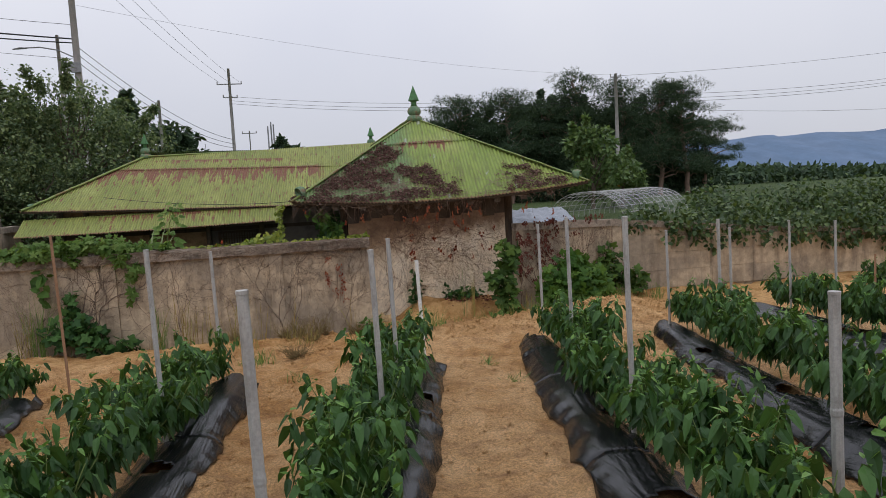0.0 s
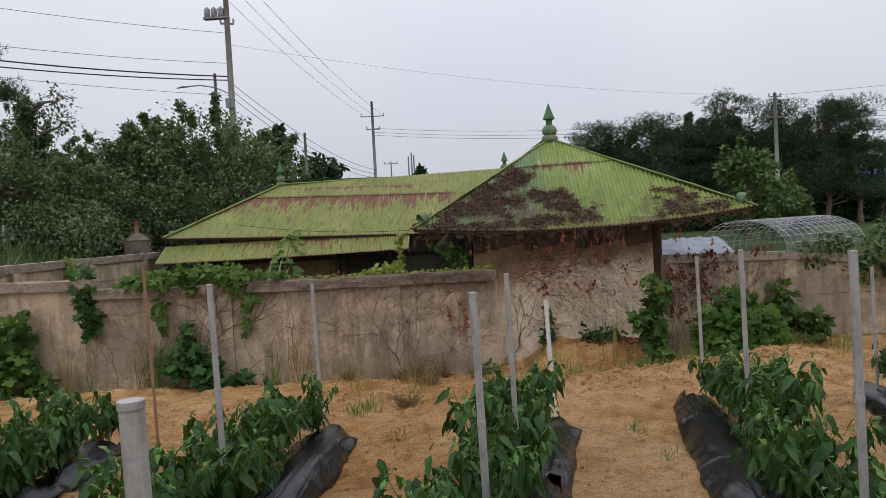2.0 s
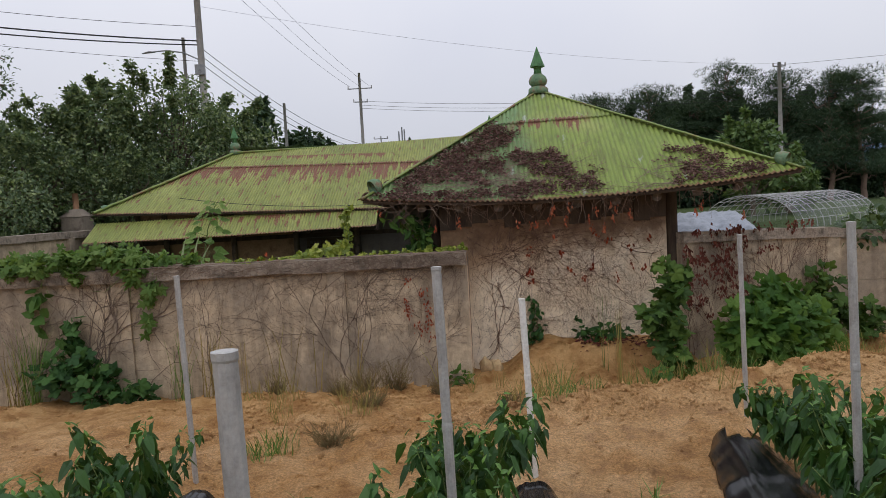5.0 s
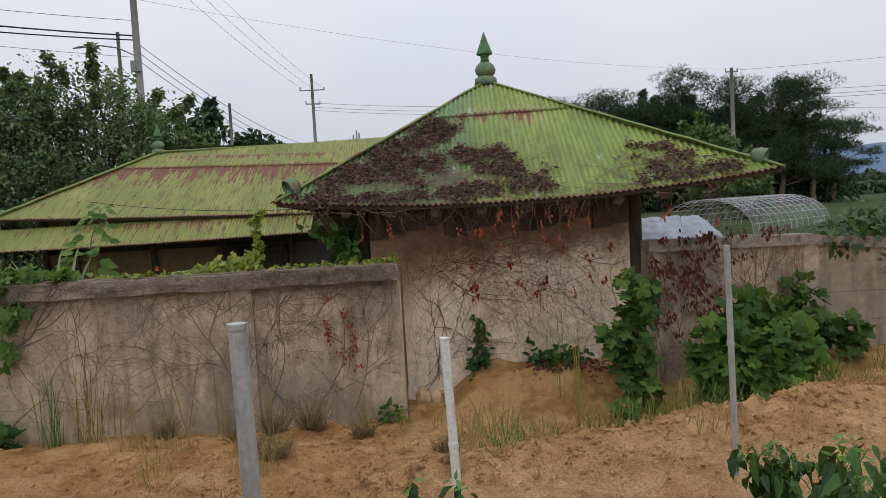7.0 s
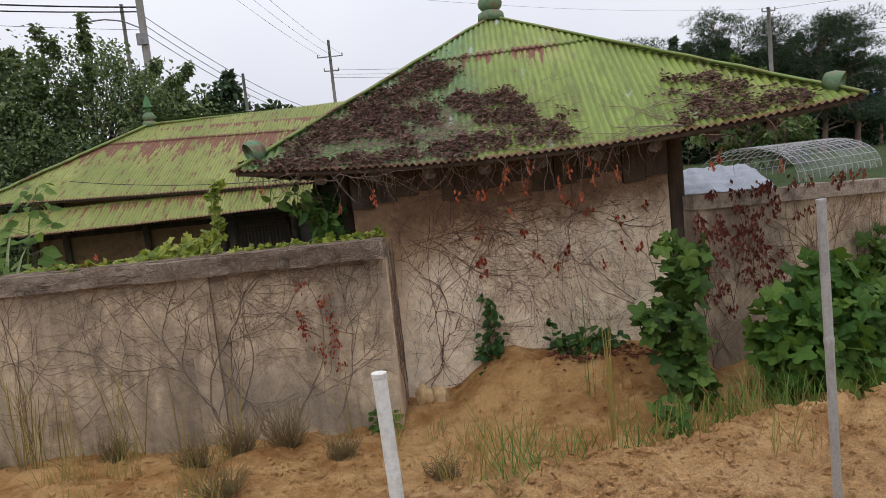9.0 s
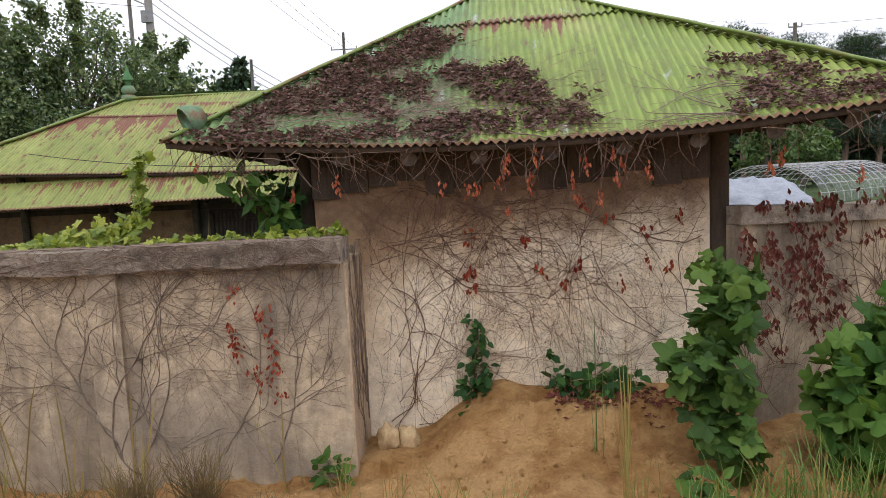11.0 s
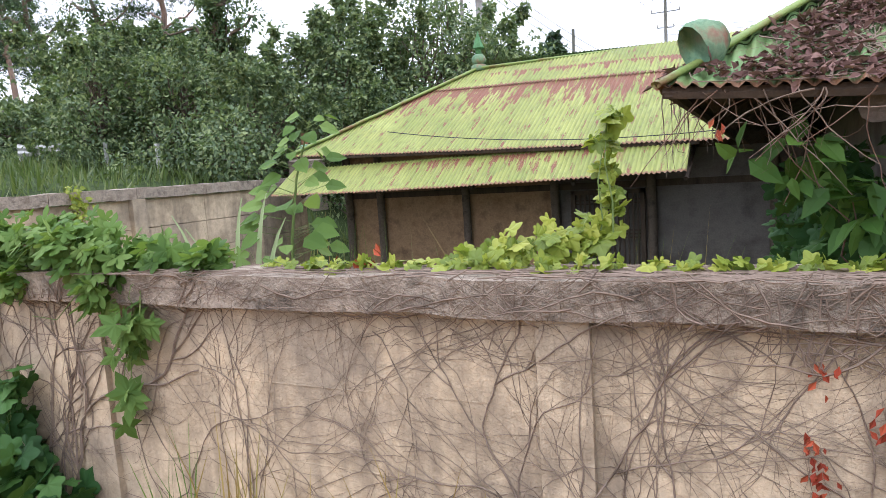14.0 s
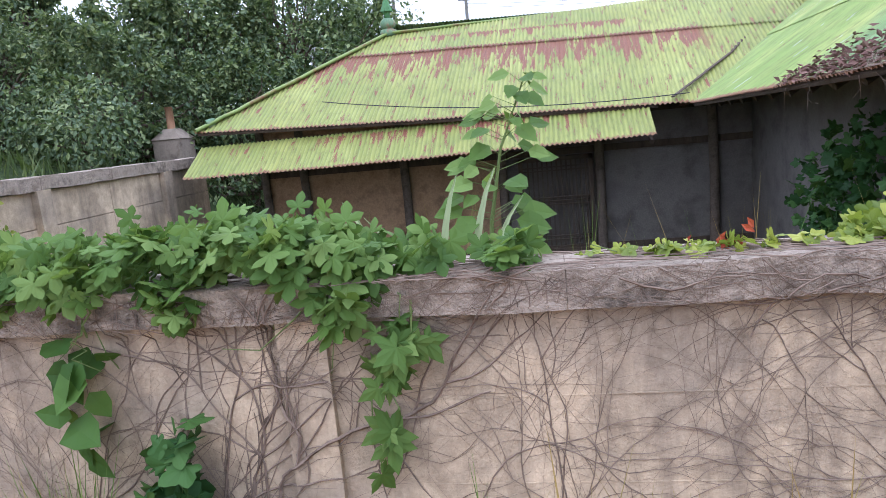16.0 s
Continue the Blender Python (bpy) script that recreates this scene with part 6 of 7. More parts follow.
# ---- overgrown hedge of vine on the east wall ----
hedge = [(5.4 + 0.45 * k, 1.62 + 0.12 * math.sin(k * 2.1), 1.58 - 0.03 * k + 0.12 * math.sin(k * 1.3), 0.30 + 0.08 * math.sin(k * 2.7)) for k in range(20)]
hedge += [(6.2 + 0.5 * k, 1.58, 1.22 - 0.03 * k + 0.1 * math.sin(k * 2.3), 0.26) for k in range(15)]
hedge += [(8.0 + 0.6 * k, 3.4 + 0.5 * math.sin(k), 1.55 + 0.12 * math.sin(k * 1.9), 0.62) for k in range(16)]
leafy("vine_hedge", "thick green climbing vine heaped over the yard wall", "vine", hedge, 11000, 0.105, ROUND, M_HEDGE, 1, 500, 16, M_REDSTEM, root=(7.5, 2.0, 0.1))


# ---- trees ----
def tree(x, y, base, height, spread, leaves, size, seed, mat, label, kind="tree", flat=0.8, crown_from=0.3, clumps=60, trunk=0.16, leaf=None, lean=0.0):
    rr = np.random.default_rng(seed)
    ob = thing(kind, label, "tree", at=(x, y, base - 0.2))
    g = Geo()
    h = height
    top = Vector((lean * h, 0, h * 0.78))
    pts, rad = branchy(rr, (0, 0, 0), top, 0.03 * h * 0.5, 7, trunk, trunk * 0.3)
    pts[0] = Vector((0, 0, 0))
    g.tube(pts, rad, 8)
    cs = []
    for k in range(clumps):
        a = rr.random() * 6.28
        z = crown_from + (1 - crown_from) * rr.random() ** 0.85
        s = (z - crown_from) / (1 - crown_from)
        prof = math.sqrt(max(0.05, 1 - ((s - 0.32) / 0.72) ** 2))
        q = spread * prof * (0.35 + 0.75 * math.sqrt(rr.random())) * (0.75 + 0.35 * math.sin(a * 3 + seed))
        c = Vector((lean * h * z + q * math.cos(a), q * math.sin(a) * 0.8, h * z * (0.9 + 0.12 * rr.random())))
        cs.append((*c, spread * (0.10 + 0.15 * rr.random())))
        if k % 3 == 0:
            s0 = min(6, max(1, int(z * 5)))
            p0 = pts[s0]
            bp, br = branchy(rr, p0, c, 0.03 * spread, 5, trunk * 0.38, trunk * 0.08)
            g.tube(bp, br, 5)
    # shoots that stand out of the crown
    for k in range(clumps // 3):
        b = cs[rr.integers(0, clumps)]
        away = Vector((b[0], b[1], b[2] - h * 0.35)).normalized()
        reach = spread * rr.uniform(0.12, 0.3)
        for q in (0.5, 0.8, 1.0):
            cs.append((b[0] + away.x * reach * q, b[1] + away.y * reach * q, b[2] + (away.z * 0.5 + 0.5) * reach * q, spread * 0.035))
    c = np.array(cs)
    pick = rr.integers(0, len(c), leaves)
    off = rr.normal(0, 1, (leaves, 3))
    off /= np.linalg.norm(off, axis=1, keepdims=True)
    off *= rr.random((leaves, 1)) ** 0.4
    off[:, 2] *= flat
    pos = c[pick, :3] + off * c[pick, 3:4]
    d = off + rr.normal(0, 0.6, (leaves, 3)) + (0, 0, -0.3)
    nn = rr.normal(0, 0.55, (leaves, 3)) + (0, -0.2, 0.8)
    part("trunk", g, M_BARK, ob, smooth=True)
    part("crown", Geo().many(*(leaf or BROAD), frames_of(pos, d, nn, size * (0.6 + 0.8 * rr.random(leaves)))), mat, ob)
    return ob


T = "dense green broadleaf tree on the bank"
for k, (x, y, h, s, n, sz) in enumerate(((-9.3, 14.5, 5.9, 3.0, 11000, 0.17), (-11.4, 13.8, 4.5, 2.3, 8000, 0.17), (-13.2, 14.5, 3.5, 2.3, 7000, 0.17), (-15.4, 13.6, 5.2, 0.9, 2200, 0.16), (-17.6, 14.2, 4.1, 2.5, 7500, 0.18),
                                         (-20.4, 13.0, 4.2, 2.6, 6000, 0.2), (-7.3, 15.0, 5.2, 1.9, 5500, 0.17), (-14.4, 11.0, 3.0, 2.0, 5000, 0.16), (-17.0, 10.6, 3.2, 2.1, 5000, 0.17), (-11.6, 10.4, 2.7, 1.8, 5000, 0.15), (-23, 18, 4.7, 3.4, 6000, 0.26), (-9.4, 11.8, 3.3, 1.5, 4000, 0.15))):
    tree(x, y, ground_z(x, y, False), h, s * 1.15, int(n * 3.0), sz * 0.72, 600 + k, M_TREE, T, flat=0.9, crown_from=0.06, clumps=190, trunk=0.13, leaf=SMALL)
leafy("undergrowth", "dark tangled undergrowth below the trees", "undergrowth", [(-21 + 0.75 * k, 9.6 + 1.2 * math.sin(k * 1.7), 2.6 + 0.5 * math.sin(k * 2.9), 0.8) for k in range(15)], 10000, 0.11, SMALL, M_TREE, 1, 655)
for k, (x, y, h, s) in enumerate(((-19.5, 60, 12.5, 4.6), (-14.8, 62, 9.6, 3.6), (-4.4, 70, 8.6, 2.0), (-24, 60, 12, 5))):
    tree(x, y, 0.5, h, s, 3600, 0.6, 640 + k, M_PINE, "dark far-off tree on the skyline", crown_from=0.15, clumps=50, trunk=0.25)
def pine(x, y, base, height, spread, pads, size, per_pad, seed, crown_from=0.45, trunk=0.25, lean=0.0, label="dark green spreading pine", bark=None):
    """A red pine: a bare leaning trunk, crooked limbs and flat pads of needle tufts."""
    rr = np.random.default_rng(seed)
    ob = thing("pine_tree", label, "tree", at=(x, y, base - 0.2))
    n = 9
    pts = [Vector((lean * height * (k / n) ** 1.3 + rr.normal(0, 0.012) * height * (k > 0), rr.normal(0, 0.01) * height * (k > 0), height * 0.95 * k / n)) for k in range(n + 1)]
    part("trunk", Geo().tube(pts, [trunk * (1 - 0.75 * k / n) for k in range(n + 1)], 8), bark or M_PINEBARK, ob, smooth=True)
    pos, nm, dr = [], [], []
    for k in range(pads):
        z = crown_from + (1 - crown_from) * (k + 0.5 * rr.random()) / pads
        s = (z - crown_from) / (1 - crown_from)
        ang = k * 2.4 + rr.normal(0, 0.5)
        reach = spread * (0.25 + 0.75 * rr.random()) * (1.0 - 0.75 * s ** 1.6)
        i = min(n - 1, int(z * n))
        p0 = pts[i].lerp(pts[i + 1], z * n - i)
        c = p0 + Vector((reach * math.cos(ang), reach * math.sin(ang), spread * (0.05 + 0.12 * rr.random())))
        bp, br = branchy(rr, p0 - Vector((0, 0, 0.04 * height)), c, 0.035 * spread, 6, trunk * 0.34, trunk * 0.08)
        part("limb", Geo().tube(bp, br, 5), bark or M_PINEBARK, ob, smooth=True)
        r = spread * (0.26 + 0.18 * rr.random())
        for sub in range(5):
            cc = c + Vector((rr.normal(0, 0.55) * r, rr.normal(0, 0.55) * r, rr.normal(0, 0.12) * r))
            m = per_pad // 5
            off = rr.normal(0, 1, (m, 3))
            off /= np.linalg.norm(off, axis=1, keepdims=True)
            off *= rr.random((m, 1)) ** 0.35
            off *= (0.66 * r, 0.66 * r, 0.3 * r)
            pos.append(np.array(cc) + off)
            dr.append(off * (1, 1, 0.3) / r + rr.normal(0, 0.5, (m, 3)) + (0, 0, 0.45))
            nm.append(rr.normal(0, 0.5, (m, 3)) + (0, -0.3, 0.9))
    pos, dr, nm = np.concatenate(pos), np.concatenate(dr), np.concatenate(nm)
    part("crown", Geo().many(*NEEDLES, frames_of(pos, dr, nm, size * rr.uniform(0.6, 1.3, len(pos)))), M_PINE, ob)
    return ob


M_PINEBARK = mottled("pine_bark", (0.16, 0.115, 0.09), (0.24, 0.165, 0.125), (0.10, 0.075, 0.06), 5, 40, 0.95, 0.6, (1, 1, 0.3))
for k, (x, y, h, s) in enumerate(((10.5, 62, 9.4, 3.4), (14.6, 62, 12.0, 3.8), (19.6, 61, 12.2, 4.2), (24.2, 63, 11.4, 4.0), (27.4, 60, 13.6, 3.4), (32.0, 61, 12.8, 4.2), (36.2, 60, 12.6, 4.0), (39.6, 60, 12.4, 3.8))):
    pine(x, y, 0.4, h, s * 1.25, 34, 0.36, 420, 660 + k, 0.2, 0.3, 0.07 * math.sin(k * 2.4 + 1))
pine(42.2, 61, 0.4, 8.6, 3.8, 20, 0.36, 420, 669, 0.4, 0.28, 0.05)
for k, (x, y, h, s) in enumerate(((22.0, 65, 11, 5), (29.5, 65, 11, 5), (34, 65, 10.5, 5), (38.5, 65, 9.5, 4.6), (16.5, 65, 10.5, 5), (11.5, 66, 9, 5), (25.5, 66, 11, 5))):
    tree(x, y, 0.4, h, s * 1.2, 14000, 0.42, 680 + k, M_PINE, "dark green wood behind the pines", crown_from=0.03, clumps=110, trunk=0.3, leaf=SMALL)
leafy("undergrowth", "dark brushwood at the foot of the pines", "undergrowth", [(9.5 + 2.1 * k, 62.5 + math.sin(k * 1.9), 2.2 + 0.7 * math.sin(k * 2.7), 2.3) for k in range(17)], 9000, 0.5, SMALL, M_PINE, 1, 657)
tree(18.6, 36, 0.4, 6.2, 2.6, 5200, 0.32, 690, M_LIGHT, "light green rounded broadleaf tree", flat=0.9, crown_from=0.12, clumps=60)
tree(21.3, 37, 0.4, 4.2, 2.2, 3600, 0.32, 691, M_LIGHT, "light green rounded broadleaf tree", flat=0.9, crown_from=0.12, clumps=50)
RP = "spreading red pine on the grassy bank"
pine(-20.2, 16.2, 4.0, 8.0, 2.7, 11, 0.26, 460, 700, 0.52, 0.16, 0.02, RP)
pine(-41.5, 22.0, 5.0, 8.2, 5.0, 15, 0.36, 700, 701, 0.5, 0.34, -0.22, RP)
pine(-44.5, 23.0, 5.0, 7.8, 4.8, 13, 0.36, 700, 702, 0.55, 0.3, -0.05, RP)
pine(-36.5, 21.5, 5.0, 8.6, 3.4, 10, 0.32, 520, 703, 0.55, 0.2, -0.12, RP)


def ivy_tree(x, y, base, top, seed, r=0.45, count=2600):
    """A dead-straight trunk wrapped in ivy, with a few crooked leafy boughs."""
    rr = np.random.default_rng(seed)
    ob = thing("ivy_clad_tree", "tall bare tree wrapped in dark green ivy", "tree")
    pts = [Vector((x, y, base)).lerp(Vector(top), k / 8) + Vector(rr.normal(0, 0.06, 3)) * (k > 0) for k in range(9)]
    part("trunk", Geo().tube(pts, [0.17 - 0.012 * k for k in range(9)], 8), M_BARK, ob, smooth=True)
    pos, out = [], []
    for k in range(count):
        s = rr.random() * 7.99
        i = int(s)
        o = rr.normal(0, 1, 3) * (1, 1, 0.4)
        pos.append(np.array(pts[i].lerp(pts[i + 1], s - i)) + o / np.linalg.norm(o) * r * rr.uniform(0.3, 1.0) * (0.75 + 0.5 * noise.noise(Vector((seed, s * 0.9, 0)))))
        out.append(o)
    for b in range(4):
        i = 4 + b
        side = 1 if b % 2 else -1
        tip = pts[i] + Vector((side * rr.uniform(1.2, 2.4), rr.normal(0, 0.4), rr.uniform(0.2, 0.9)))
        bp, br = branchy(rr, pts[i], tip, 0.12, 7, 0.08, 0.02)
        part("bough", Geo().tube(bp, br, 5), M_BARK, ob, smooth=True)
        for k in range(260):
            q = rr.integers(2, 8)
            o = rr.normal(0, 1, 3)
            pos.append(np.array(bp[q]) + o * 0.16)
            out.append(o)
    pos, out = np.array(pos), np.array(out)
    part("ivy", Geo().many(*SMALL, frames_of(pos, out + rr.normal(0, 0.5, pos.shape) + (0, 0, -0.4), rr.normal(0, 0.5, pos.shape) + (0, -0.5, 0.8), rr.uniform(0.08, 0.17, len(pos)))), M_IVYTRUNK, ob)


ivy_tree(-25.6, 16.0, 3.9, (-27.6, 16.0, 10.4), 710)
ivy_tree(-22.0, 16.0, 3.9, (-23.8, 16.0, 10.0), 711, 0.5)
ivy_tree(-15.6, 13.4, 3.2, (-15.3, 13.4, 7.4), 712, 0.4, 2000)
for k, (x, y, h, s, b) in enumerate(((-26, 13.5, 1.5, 2.2, 4.0), (-31, 16, 1.7, 2.6, 4.4))):
    tree(x, y, b, h, s, 6500, 0.22, 720 + k, M_TREE, "leafy green tree on the far bank", flat=0.9, crown_from=0.08, clumps=120, trunk=0.14)

leafy("undergrowth", "rough green scrub on the bank beside the road", "undergrowth", [(-25 - 0.35 * k, 7.5 + 0.62 * k, 3.75 + 0.45 * math.sin(k * 2.1) + 0.03 * k, 0.95) for k in range(16)], 5200, 0.2, BROAD, M_TREE, 1, 656)

# tall grass on the bank
rr = np.random.default_rng(80)
n = 16000
xy = np.stack([rr.uniform(-30, -8.7, n), rr.uniform(1, 22, n)], 1)
pos = np.array([(x, y, ground_z(x, y) - 0.03) for x, y in xy])
d = rr.normal(0, 0.35, (n, 3)) + (0, 0, 1)
ob = thing("bank_grass", "tall rough grass on the bank", "grass", kind="stuff")
mm = frames_of(pos, d, rr.normal(0, 1, (n, 3)), rr.uniform(0.15, 0.55, n))
mm[:, :3, 1] *= 0.1
part("blades", Geo().many(*BLADE, mm), M_BANK, ob, kind="stuff")


# ---- chimney, poles, wires, greenhouse, tarpaulin, hills ----
ch = thing("chimney", "squat grey rendered chimney with a rusty pipe", "chimney")
CX, CY = -10.2, 10.3
g = Geo()
rough_box(g, CX - 0.29, CY - 0.28, 0.5, CX + 0.29, CY + 0.28, 2.38, 0.2, 0.01)
part("flue_block", g, M_CHIM, ch)
part("hood", Geo().add([(CX - 0.31, CY - 0.3, 2.38), (CX + 0.31, CY - 0.3, 2.38), (CX + 0.31, CY + 0.3, 2.38), (CX - 0.31, CY + 0.3, 2.38), (CX - 0.11, CY - 0.11, 2.58), (CX + 0.11, CY - 0.11, 2.58), (CX + 0.11, CY + 0.11, 2.58), (CX - 0.11, CY + 0.11, 2.58)],
                       [(0, 1, 5, 4), (1, 2, 6, 5), (2, 3, 7, 6), (3, 0, 4, 7), (4, 5, 6, 7)]), M_CHIM, ch)
part("flue_pipe", Geo().tube([(CX, CY, 2.5), (CX, CY, 3.0)], 0.075, 10), M_STAKE, ch, smooth=True)


def pole(x, y, top, r, arms, label, foot=-0.3):
    ob = thing("utility_pole", label, "utility pole", "utility poles", at=(x, y, 0))
    part("shaft", Geo().tube([(0, 0, foot), (0, 0, top * 0.5), (0, 0, top)], [r, r * 0.85, r * 0.65], 10), M_CONCRETE, ob, smooth=True)
    for z, half, rot in arms:
        a = part("crossarm", Geo().tube([(-half * math.cos(rot), -half * math.sin(rot), z), (half * math.cos(rot), half * math.sin(rot), z)], 0.055, 6), M_STEEL, ob)
        for s in (-0.95, 0.0, 0.95):
            part("insulator", Geo().lathe([(0.03, 0), (0.06, 0.05), (0.05, 0.12), (0.06, 0.18), (0.03, 0.26)], s * half * math.cos(rot), s * half * math.sin(rot), z + 0.03, 8), M_CONCRETE, a)
    return ob


p1 = pole(-12.38, 26.7, 16.4, 0.21, [(15.9, 1.0, 0.3), (13.7, 0.35, 0.3)], "tall concrete utility pole with transformer")
for k in range(3):
    part("transformer", Geo().lathe([(0.14, 0), (0.16, 0.03), (0.16, 0.42), (0.1, 0.47), (0.04, 0.55)], -1.0 + 0.36 * k, -0.1, 14.05, 12), M_STEEL, p1, smooth=True)
part("platform", Geo().box(-1.2, -0.25, 13.95, 0.15, 0.1, 14.04), M_STEEL, p1)
part("cable_box", Geo().box(-0.25, -0.3, 9.2, 0.2, -0.12, 9.7), M_STEEL, p1)
lp = thing("street_lamp", "grey street lamp on a curved arm", "street lamp", at=(-13.22, 26.7, 0))
part("shaft", Geo().tube([(0, 0, 0), (0, 0, 6), (0, 0, 11.1)], [0.12, 0.1, 0.08], 8), M_CONCRETE, lp, smooth=True)
part("arm", Geo().tube([(0.7, -0.1, 10.0), (0, -0.1, 10.35), (-0.8, -0.1, 10.5), (-1.5, -0.1, 10.48)], 0.035, 6), M_STEEL, lp)
part("lamp_head", Geo().tube([(-1.4, -0.1, 10.46), (-1.7, -0.1, 10.47), (-2.05, -0.1, 10.42)], [0.06, 0.11, 0.05], 8, 0.5), M_STEEL, lp, smooth=True)
pole(-8.9, 60, 15.3, 0.19, [(13.8, 1.2, 0.0), (12.5, 0.7, 0.3)], "concrete utility pole with crossarms")
pole(26.0, 48, 11.9, 0.2, [(11.6, 0.5, 0.0), (9.9, 0.7, 0.0)], "weathered concrete utility pole with a marker band")
mk = part("marker_band", Geo().lathe([(0.215, 0.9), (0.215, 1.9)], 26.0, 48, 0, 12), mottled("hazard_paint", (0.02, 0.02, 0.02), (0.55, 0.32, 0.01), (0.02, 0.02, 0.02), 1.6, 30, 0.7, 0.0, (0.4, 0.4, 1)))
tagged(mk, "black and yellow warning sleeve round a utility pole", "warning sleeve")
pole(-10.4, 35, 8.9, 0.13, [], "slim grey concrete pole beyond the house")
for x, z0, z1 in ((-6.5, 7, 12.1), (-6.9, 7, 11.6), (-6.2, 7, 11.8)):
    ob = thing("antenna_mast", "thin grey antenna mast far off", "mast", at=(x, 80, 0))
    part("mast", Geo().tube([(0, 0, 0), (0, 0, z1)], 0.09, 6), M_STEEL, ob)
pole(-9.2, 80, 11.1, 0.1, [(10.8, 0.9, 0.0)], "far utility pole on the skyline")


def wire(a, b, sag, r=0.014):
    a, b = Vector(a), Vector(b)
    ob = new("overhead_wire", Geo().tube([a.lerp(b, k / 24) - Vector((0, 0, sag * 4 * (k / 24) * (1 - k / 24))) for k in range(25)], r, 4).mesh("overhead_wire", M_CABLE))
    tagged(ob, "black overhead cable between poles", "cable", "overhead wires")


P1, P2, P3 = (-12.4, 26.7), (-8.9, 60), (26.0, 48)
for dx in (-0.95, 0.0, 0.95):
    wire((P1[0] + dx, P1[1], 16.1), (P2[0] + dx, P2[1], 14.0), 0.5)
    wire((P1[0] + dx, P1[1], 16.1), (-40 + dx, 10, 21), 1.5)
for z, s, r in ((13.2, 0.4, 0.012), (11.6, 0.5, 0.012), (10.9, 0.5, 0.035), (10.7, 0.55, 0.03), (9.9, 0.4, 0.01)):
    wire((P1[0], P1[1], z), (-46, 12, z + 5.0), s * 2.5, r)
for z, s in ((10.6, 0.8), (10.2, 0.9), (9.8, 0.9)):
    wire((P1[0], P1[1], z), (P2[0], P2[1], z - 2.2), s, 0.02)
wire((P1[0], P1[1], 12.6), (P3[0], P3[1], 11.8), 0.8, 0.006)
for z in (12.6, 12.2, 11.9):
    wire((P2[0], P2[1], z), (P3[0], P3[1], z - 2.6), 0.7, 0.014)
    wire((P3[0], P3[1], z - 2.6), (80, 60, z + 1.5), 0.9, 0.016)
wire((P3[0], P3[1], 11.7), (80, 44, 16.0), 0.9, 0.012)
wire((P3[0], P3[1], 9.0), (80, 60, 9.5), 0.8, 0.014)
wire((-5.9, 6.5, 2.62), (-1.3, 6.2, 2.28), 0.12, 0.006)

# greenhouse frame
gh = thing("greenhouse", "bare pipe frame of a tunnel greenhouse", "greenhouse")
half, rise, long = 2.3, 1.62, 7.8
GH0, GHD = Vector((13.2, 24.0, 0.2)), Vector((0.8, 0.6, 0))
GHS = Vector((0.6, -0.8, 0))


def tunnel(along, q, out=0.0):
    return tuple(GH0 + GHD * along + GHS * (half + out) * math.cos(q) + Vector((0, 0, (rise + out) * math.sin(q) ** 0.8)))


for k in range(14):
    part("hoop", Geo().tube([tunnel(long * k / 13, math.pi * j / 14) for j in range(15)], 0.017, 5), M_PIPE, gh)
for j in range(1, 14):
    part("purlin", Geo().tube([tunnel(long * k / 2, math.pi * j / 14) for k in range(3)], 0.012, 5), M_PIPE, gh)

cm, cn, cl, cb = material("greenhouse_film")
cb.inputs["Base Color"].default_value, cb.inputs["Roughness"].default_value = (0.62, 0.65, 0.66, 1), 0.35
ct = cn.new("ShaderNodeBsdfTransparent")
cx = cn.new("ShaderNodeMixShader")
cl.new(ramp_node(cn, cl, noise_node(cn, cl, coords(cn, cl), 1.2, 5), [(0.3, (0.03, 0.03, 0.03)), (0.7, (0.2, 0.2, 0.2))]), cx.inputs[0])
cl.new(ct.outputs[0], cx.inputs[1])
cl.new(cb.outputs[0], cx.inputs[2])
cl.new(cx.outputs[0], cn["Material Output"].inputs["Surface"])
vs, fs = [], []
for k in range(29):
    for j in range(15):
        vs.append(tunnel(long * k / 28, math.pi * j / 14, 0.03 + 0.008 * math.sin(k * 3.1)))
for k in range(28):
    for j in range(14):
        fs.append((k * 15 + j, k * 15 + 15 + j, k * 15 + 16 + j, k * 15 + j + 1))
part("film_cover", Geo().add(vs, fs), cm, gh, "clouded translucent plastic film", smooth=True)


def tarpaulin():
    g = Geo()
    vs, fs = [], []
    nx, ny = 36, 14
    for i in range(nx + 1):
        for j in range(ny + 1):
            u, v = i / nx, j / ny
            vs.append((3.7 + 1.7 * u, 4.6 + 1.2 * v + 0.1 * fnoise(u * 5, v, 2), 1.42 + 0.34 * v ** 0.7 - 0.16 * abs(math.sin(u * 7)) * (1 - v) + 0.05 * fnoise(u * 7, v * 3, 2)))
    for i in range(nx):
        for j in range(ny):
            q = i * (ny + 1) + j
            fs.append((q, q + ny + 1, q + ny + 2, q + 1))
    ob = thing("lean_to", "pale grey tarpaulin shelter beyond the yard wall", "shelter")
    s = part("tarpaulin", g.add(vs, fs), M_TARP, ob, smooth=True)
    md = s.modifiers.new("thickness", "SOLIDIFY")
    md.thickness = 0.01
    for x in (3.8, 4.5, 5.3):
        part("prop", Geo().tube([(x, 5.6, 0.0), (x, 5.6, 1.70)], 0.03, 6), M_PIPE, ob)
        part("prop", Geo().tube([(x, 4.75, 0.0), (x, 4.75, 1.4)], 0.03, 6), M_PIPE, ob)


tarpaulin()


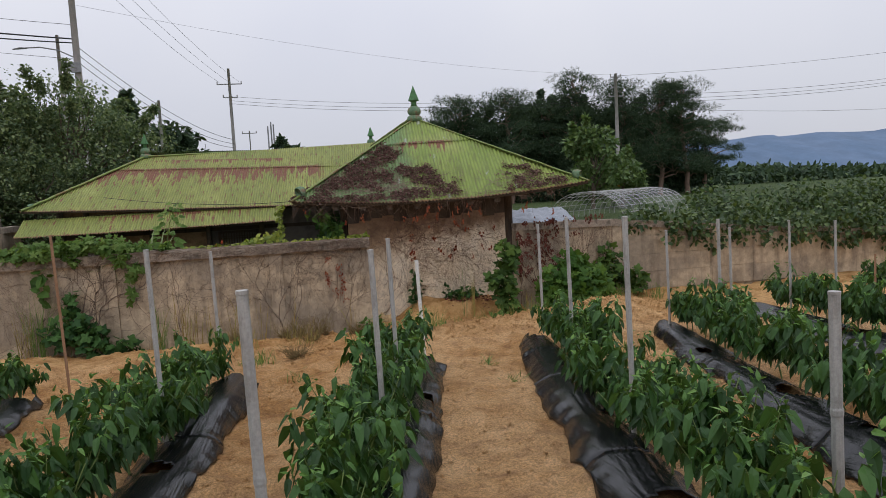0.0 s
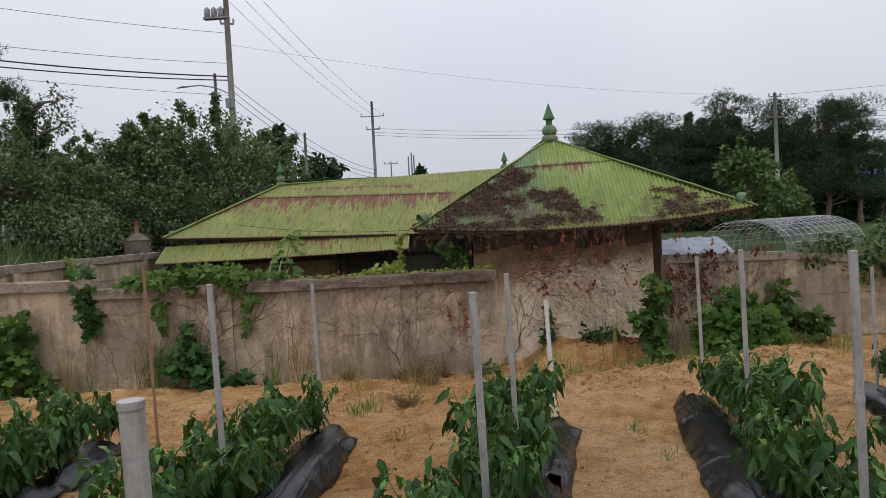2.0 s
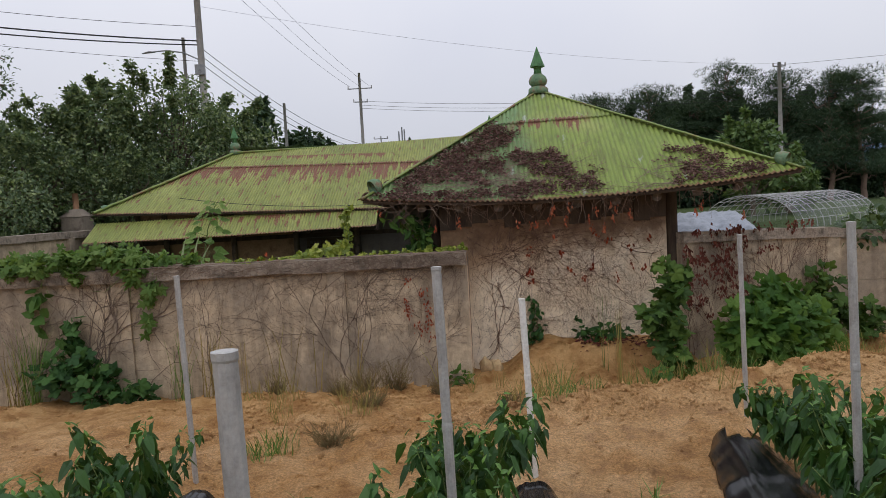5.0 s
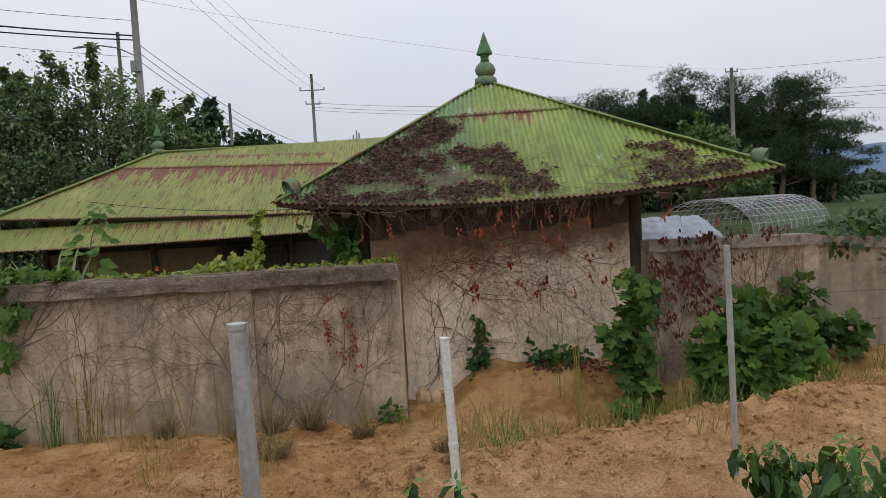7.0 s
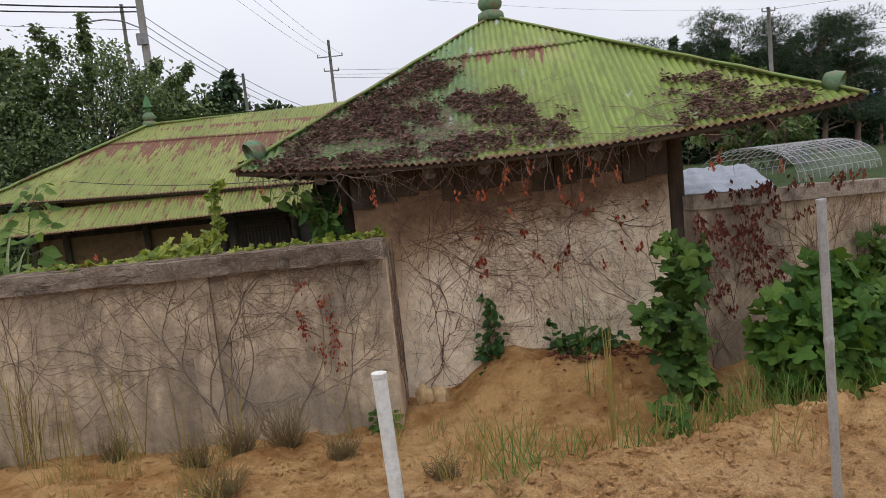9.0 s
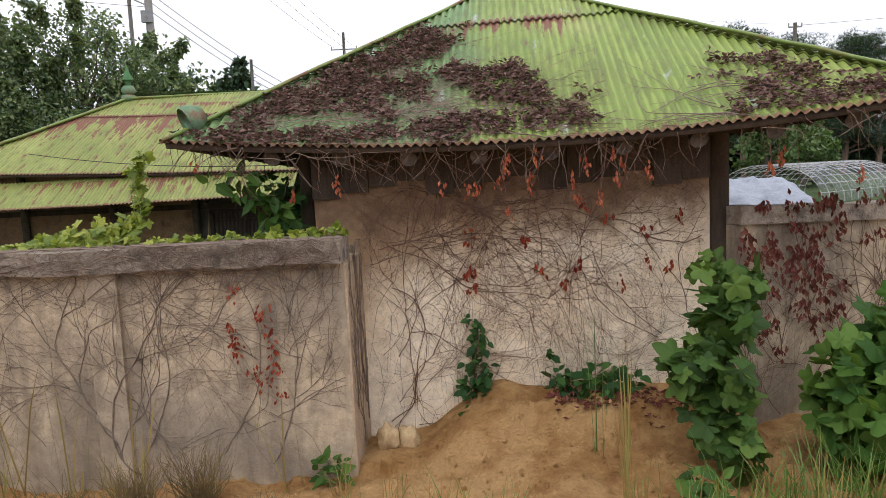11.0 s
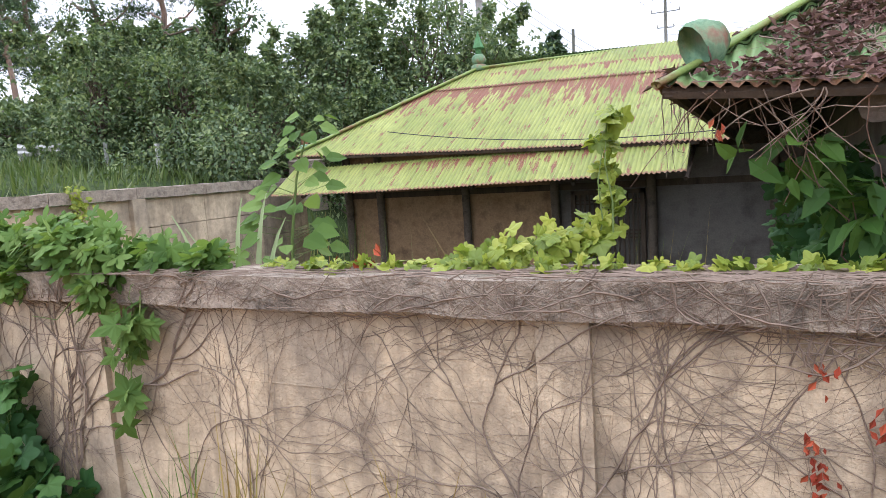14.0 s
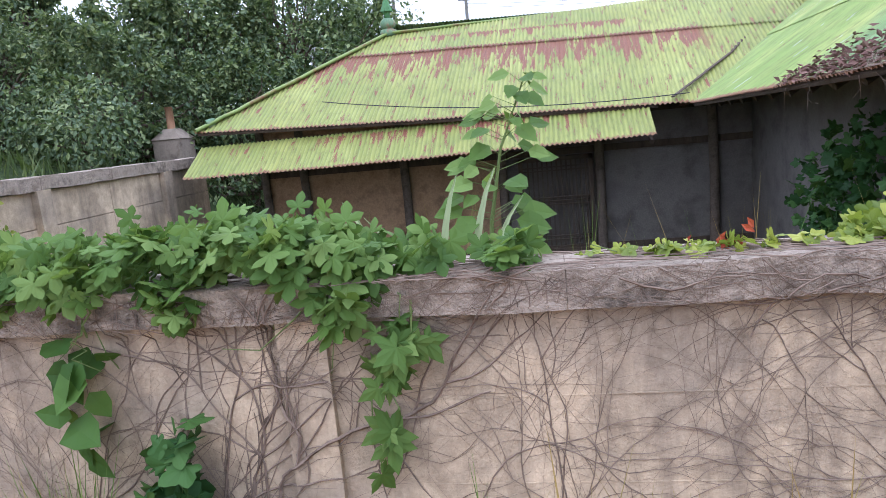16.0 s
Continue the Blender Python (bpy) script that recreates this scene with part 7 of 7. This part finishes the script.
def hills():
    g = Geo()
    vs, fs = [], []
    n = 190
    for i in range(n + 1):
        x = -2600 + 4800 * i / n
        h = 62 + 26 * noise.noise(Vector((x * 0.004, 1.5, 0))) + 9 * noise.noise(Vector((x * 0.017, 4.2, 0)))
        if x < 560:
            h *= max(0.12, 1 - (560 - x) / 330)
        h += 225 * math.exp(-((x + 1600) / 260) ** 2)
        for y, z in ((760, -5), (860, h * 0.55), (960, h), (1200, -5)):
            vs.append((x, y + 30 * noise.noise(Vector((x * 0.01, z, 2))), z))
    for i in range(n):
        for k in range(3):
            q = 4 * i + k
            fs.append((q, q + 4, q + 5, q + 1))
    tagged(part("backdrop", g.add(vs, fs), M_FAR, smooth=True), "wooded hills on the horizon, with blue distance haze in their colour", "hills", kind="structure")


hills()
rr = np.random.default_rng(95)
n = 9000
fx = rr.uniform(46, 190, n)
fy = 92 + 0.12 * fx + rr.normal(0, 4, n)
fh = 2.2 + 1.6 * np.array([noise.noise(Vector((v * 0.09, 0.5, 0))) + 0.6 * noise.noise(Vector((v * 0.4, 2.5, 0))) for v in fx])
pos = np.stack([fx, fy, 0.3 + fh * rr.random(n) ** 0.6], 1)
ob = thing("far_woods", "low dark woods beyond the fields", "woods", kind="stuff")
part("crowns", Geo().many(*BROAD, frames_of(pos, rr.normal(0, 1, (n, 3)), rr.normal(0, 0.6, (n, 3)) + (0, -0.4, 0.8), rr.uniform(0.7, 1.5, n))), M_PINE, ob, kind="stuff")


# guard rail on the road above the bank
gr = thing("guard_rail", "grey steel guard rail along the road on the bank", "guard rail")
for k in range(10):
    x, y = -13.5 - 2.0 * k, 9.2 + 0.25 * k
    z = ground_z(x, y, False)
    part("rail_post", Geo().tube([(x, y, z - 0.2), (x, y, z + 0.72)], 0.055, 8), M_PIPE, gr)
    if k < 9 and k not in (0, 1, 3):
        x2, y2 = x - 2.0, y + 0.25
        z2 = ground_z(x2, y2, False)
        g = Geo()
        prof = [(0.0, 0.38), (-0.04, 0.46), (0.0, 0.53), (-0.04, 0.60), (0.0, 0.68)]
        vs = [(xx, yy - 0.07 + p, zz + h) for xx, yy, zz in ((x, y, z), (x2, y2, z2)) for p, h in prof]
        ob = part("rail_beam", g.add(vs, [(i, i + 1, i + 6, i + 5) for i in range(4)]), M_PIPE, gr)
        md = ob.modifiers.new("thickness", "SOLIDIFY")
        md.thickness = 0.006
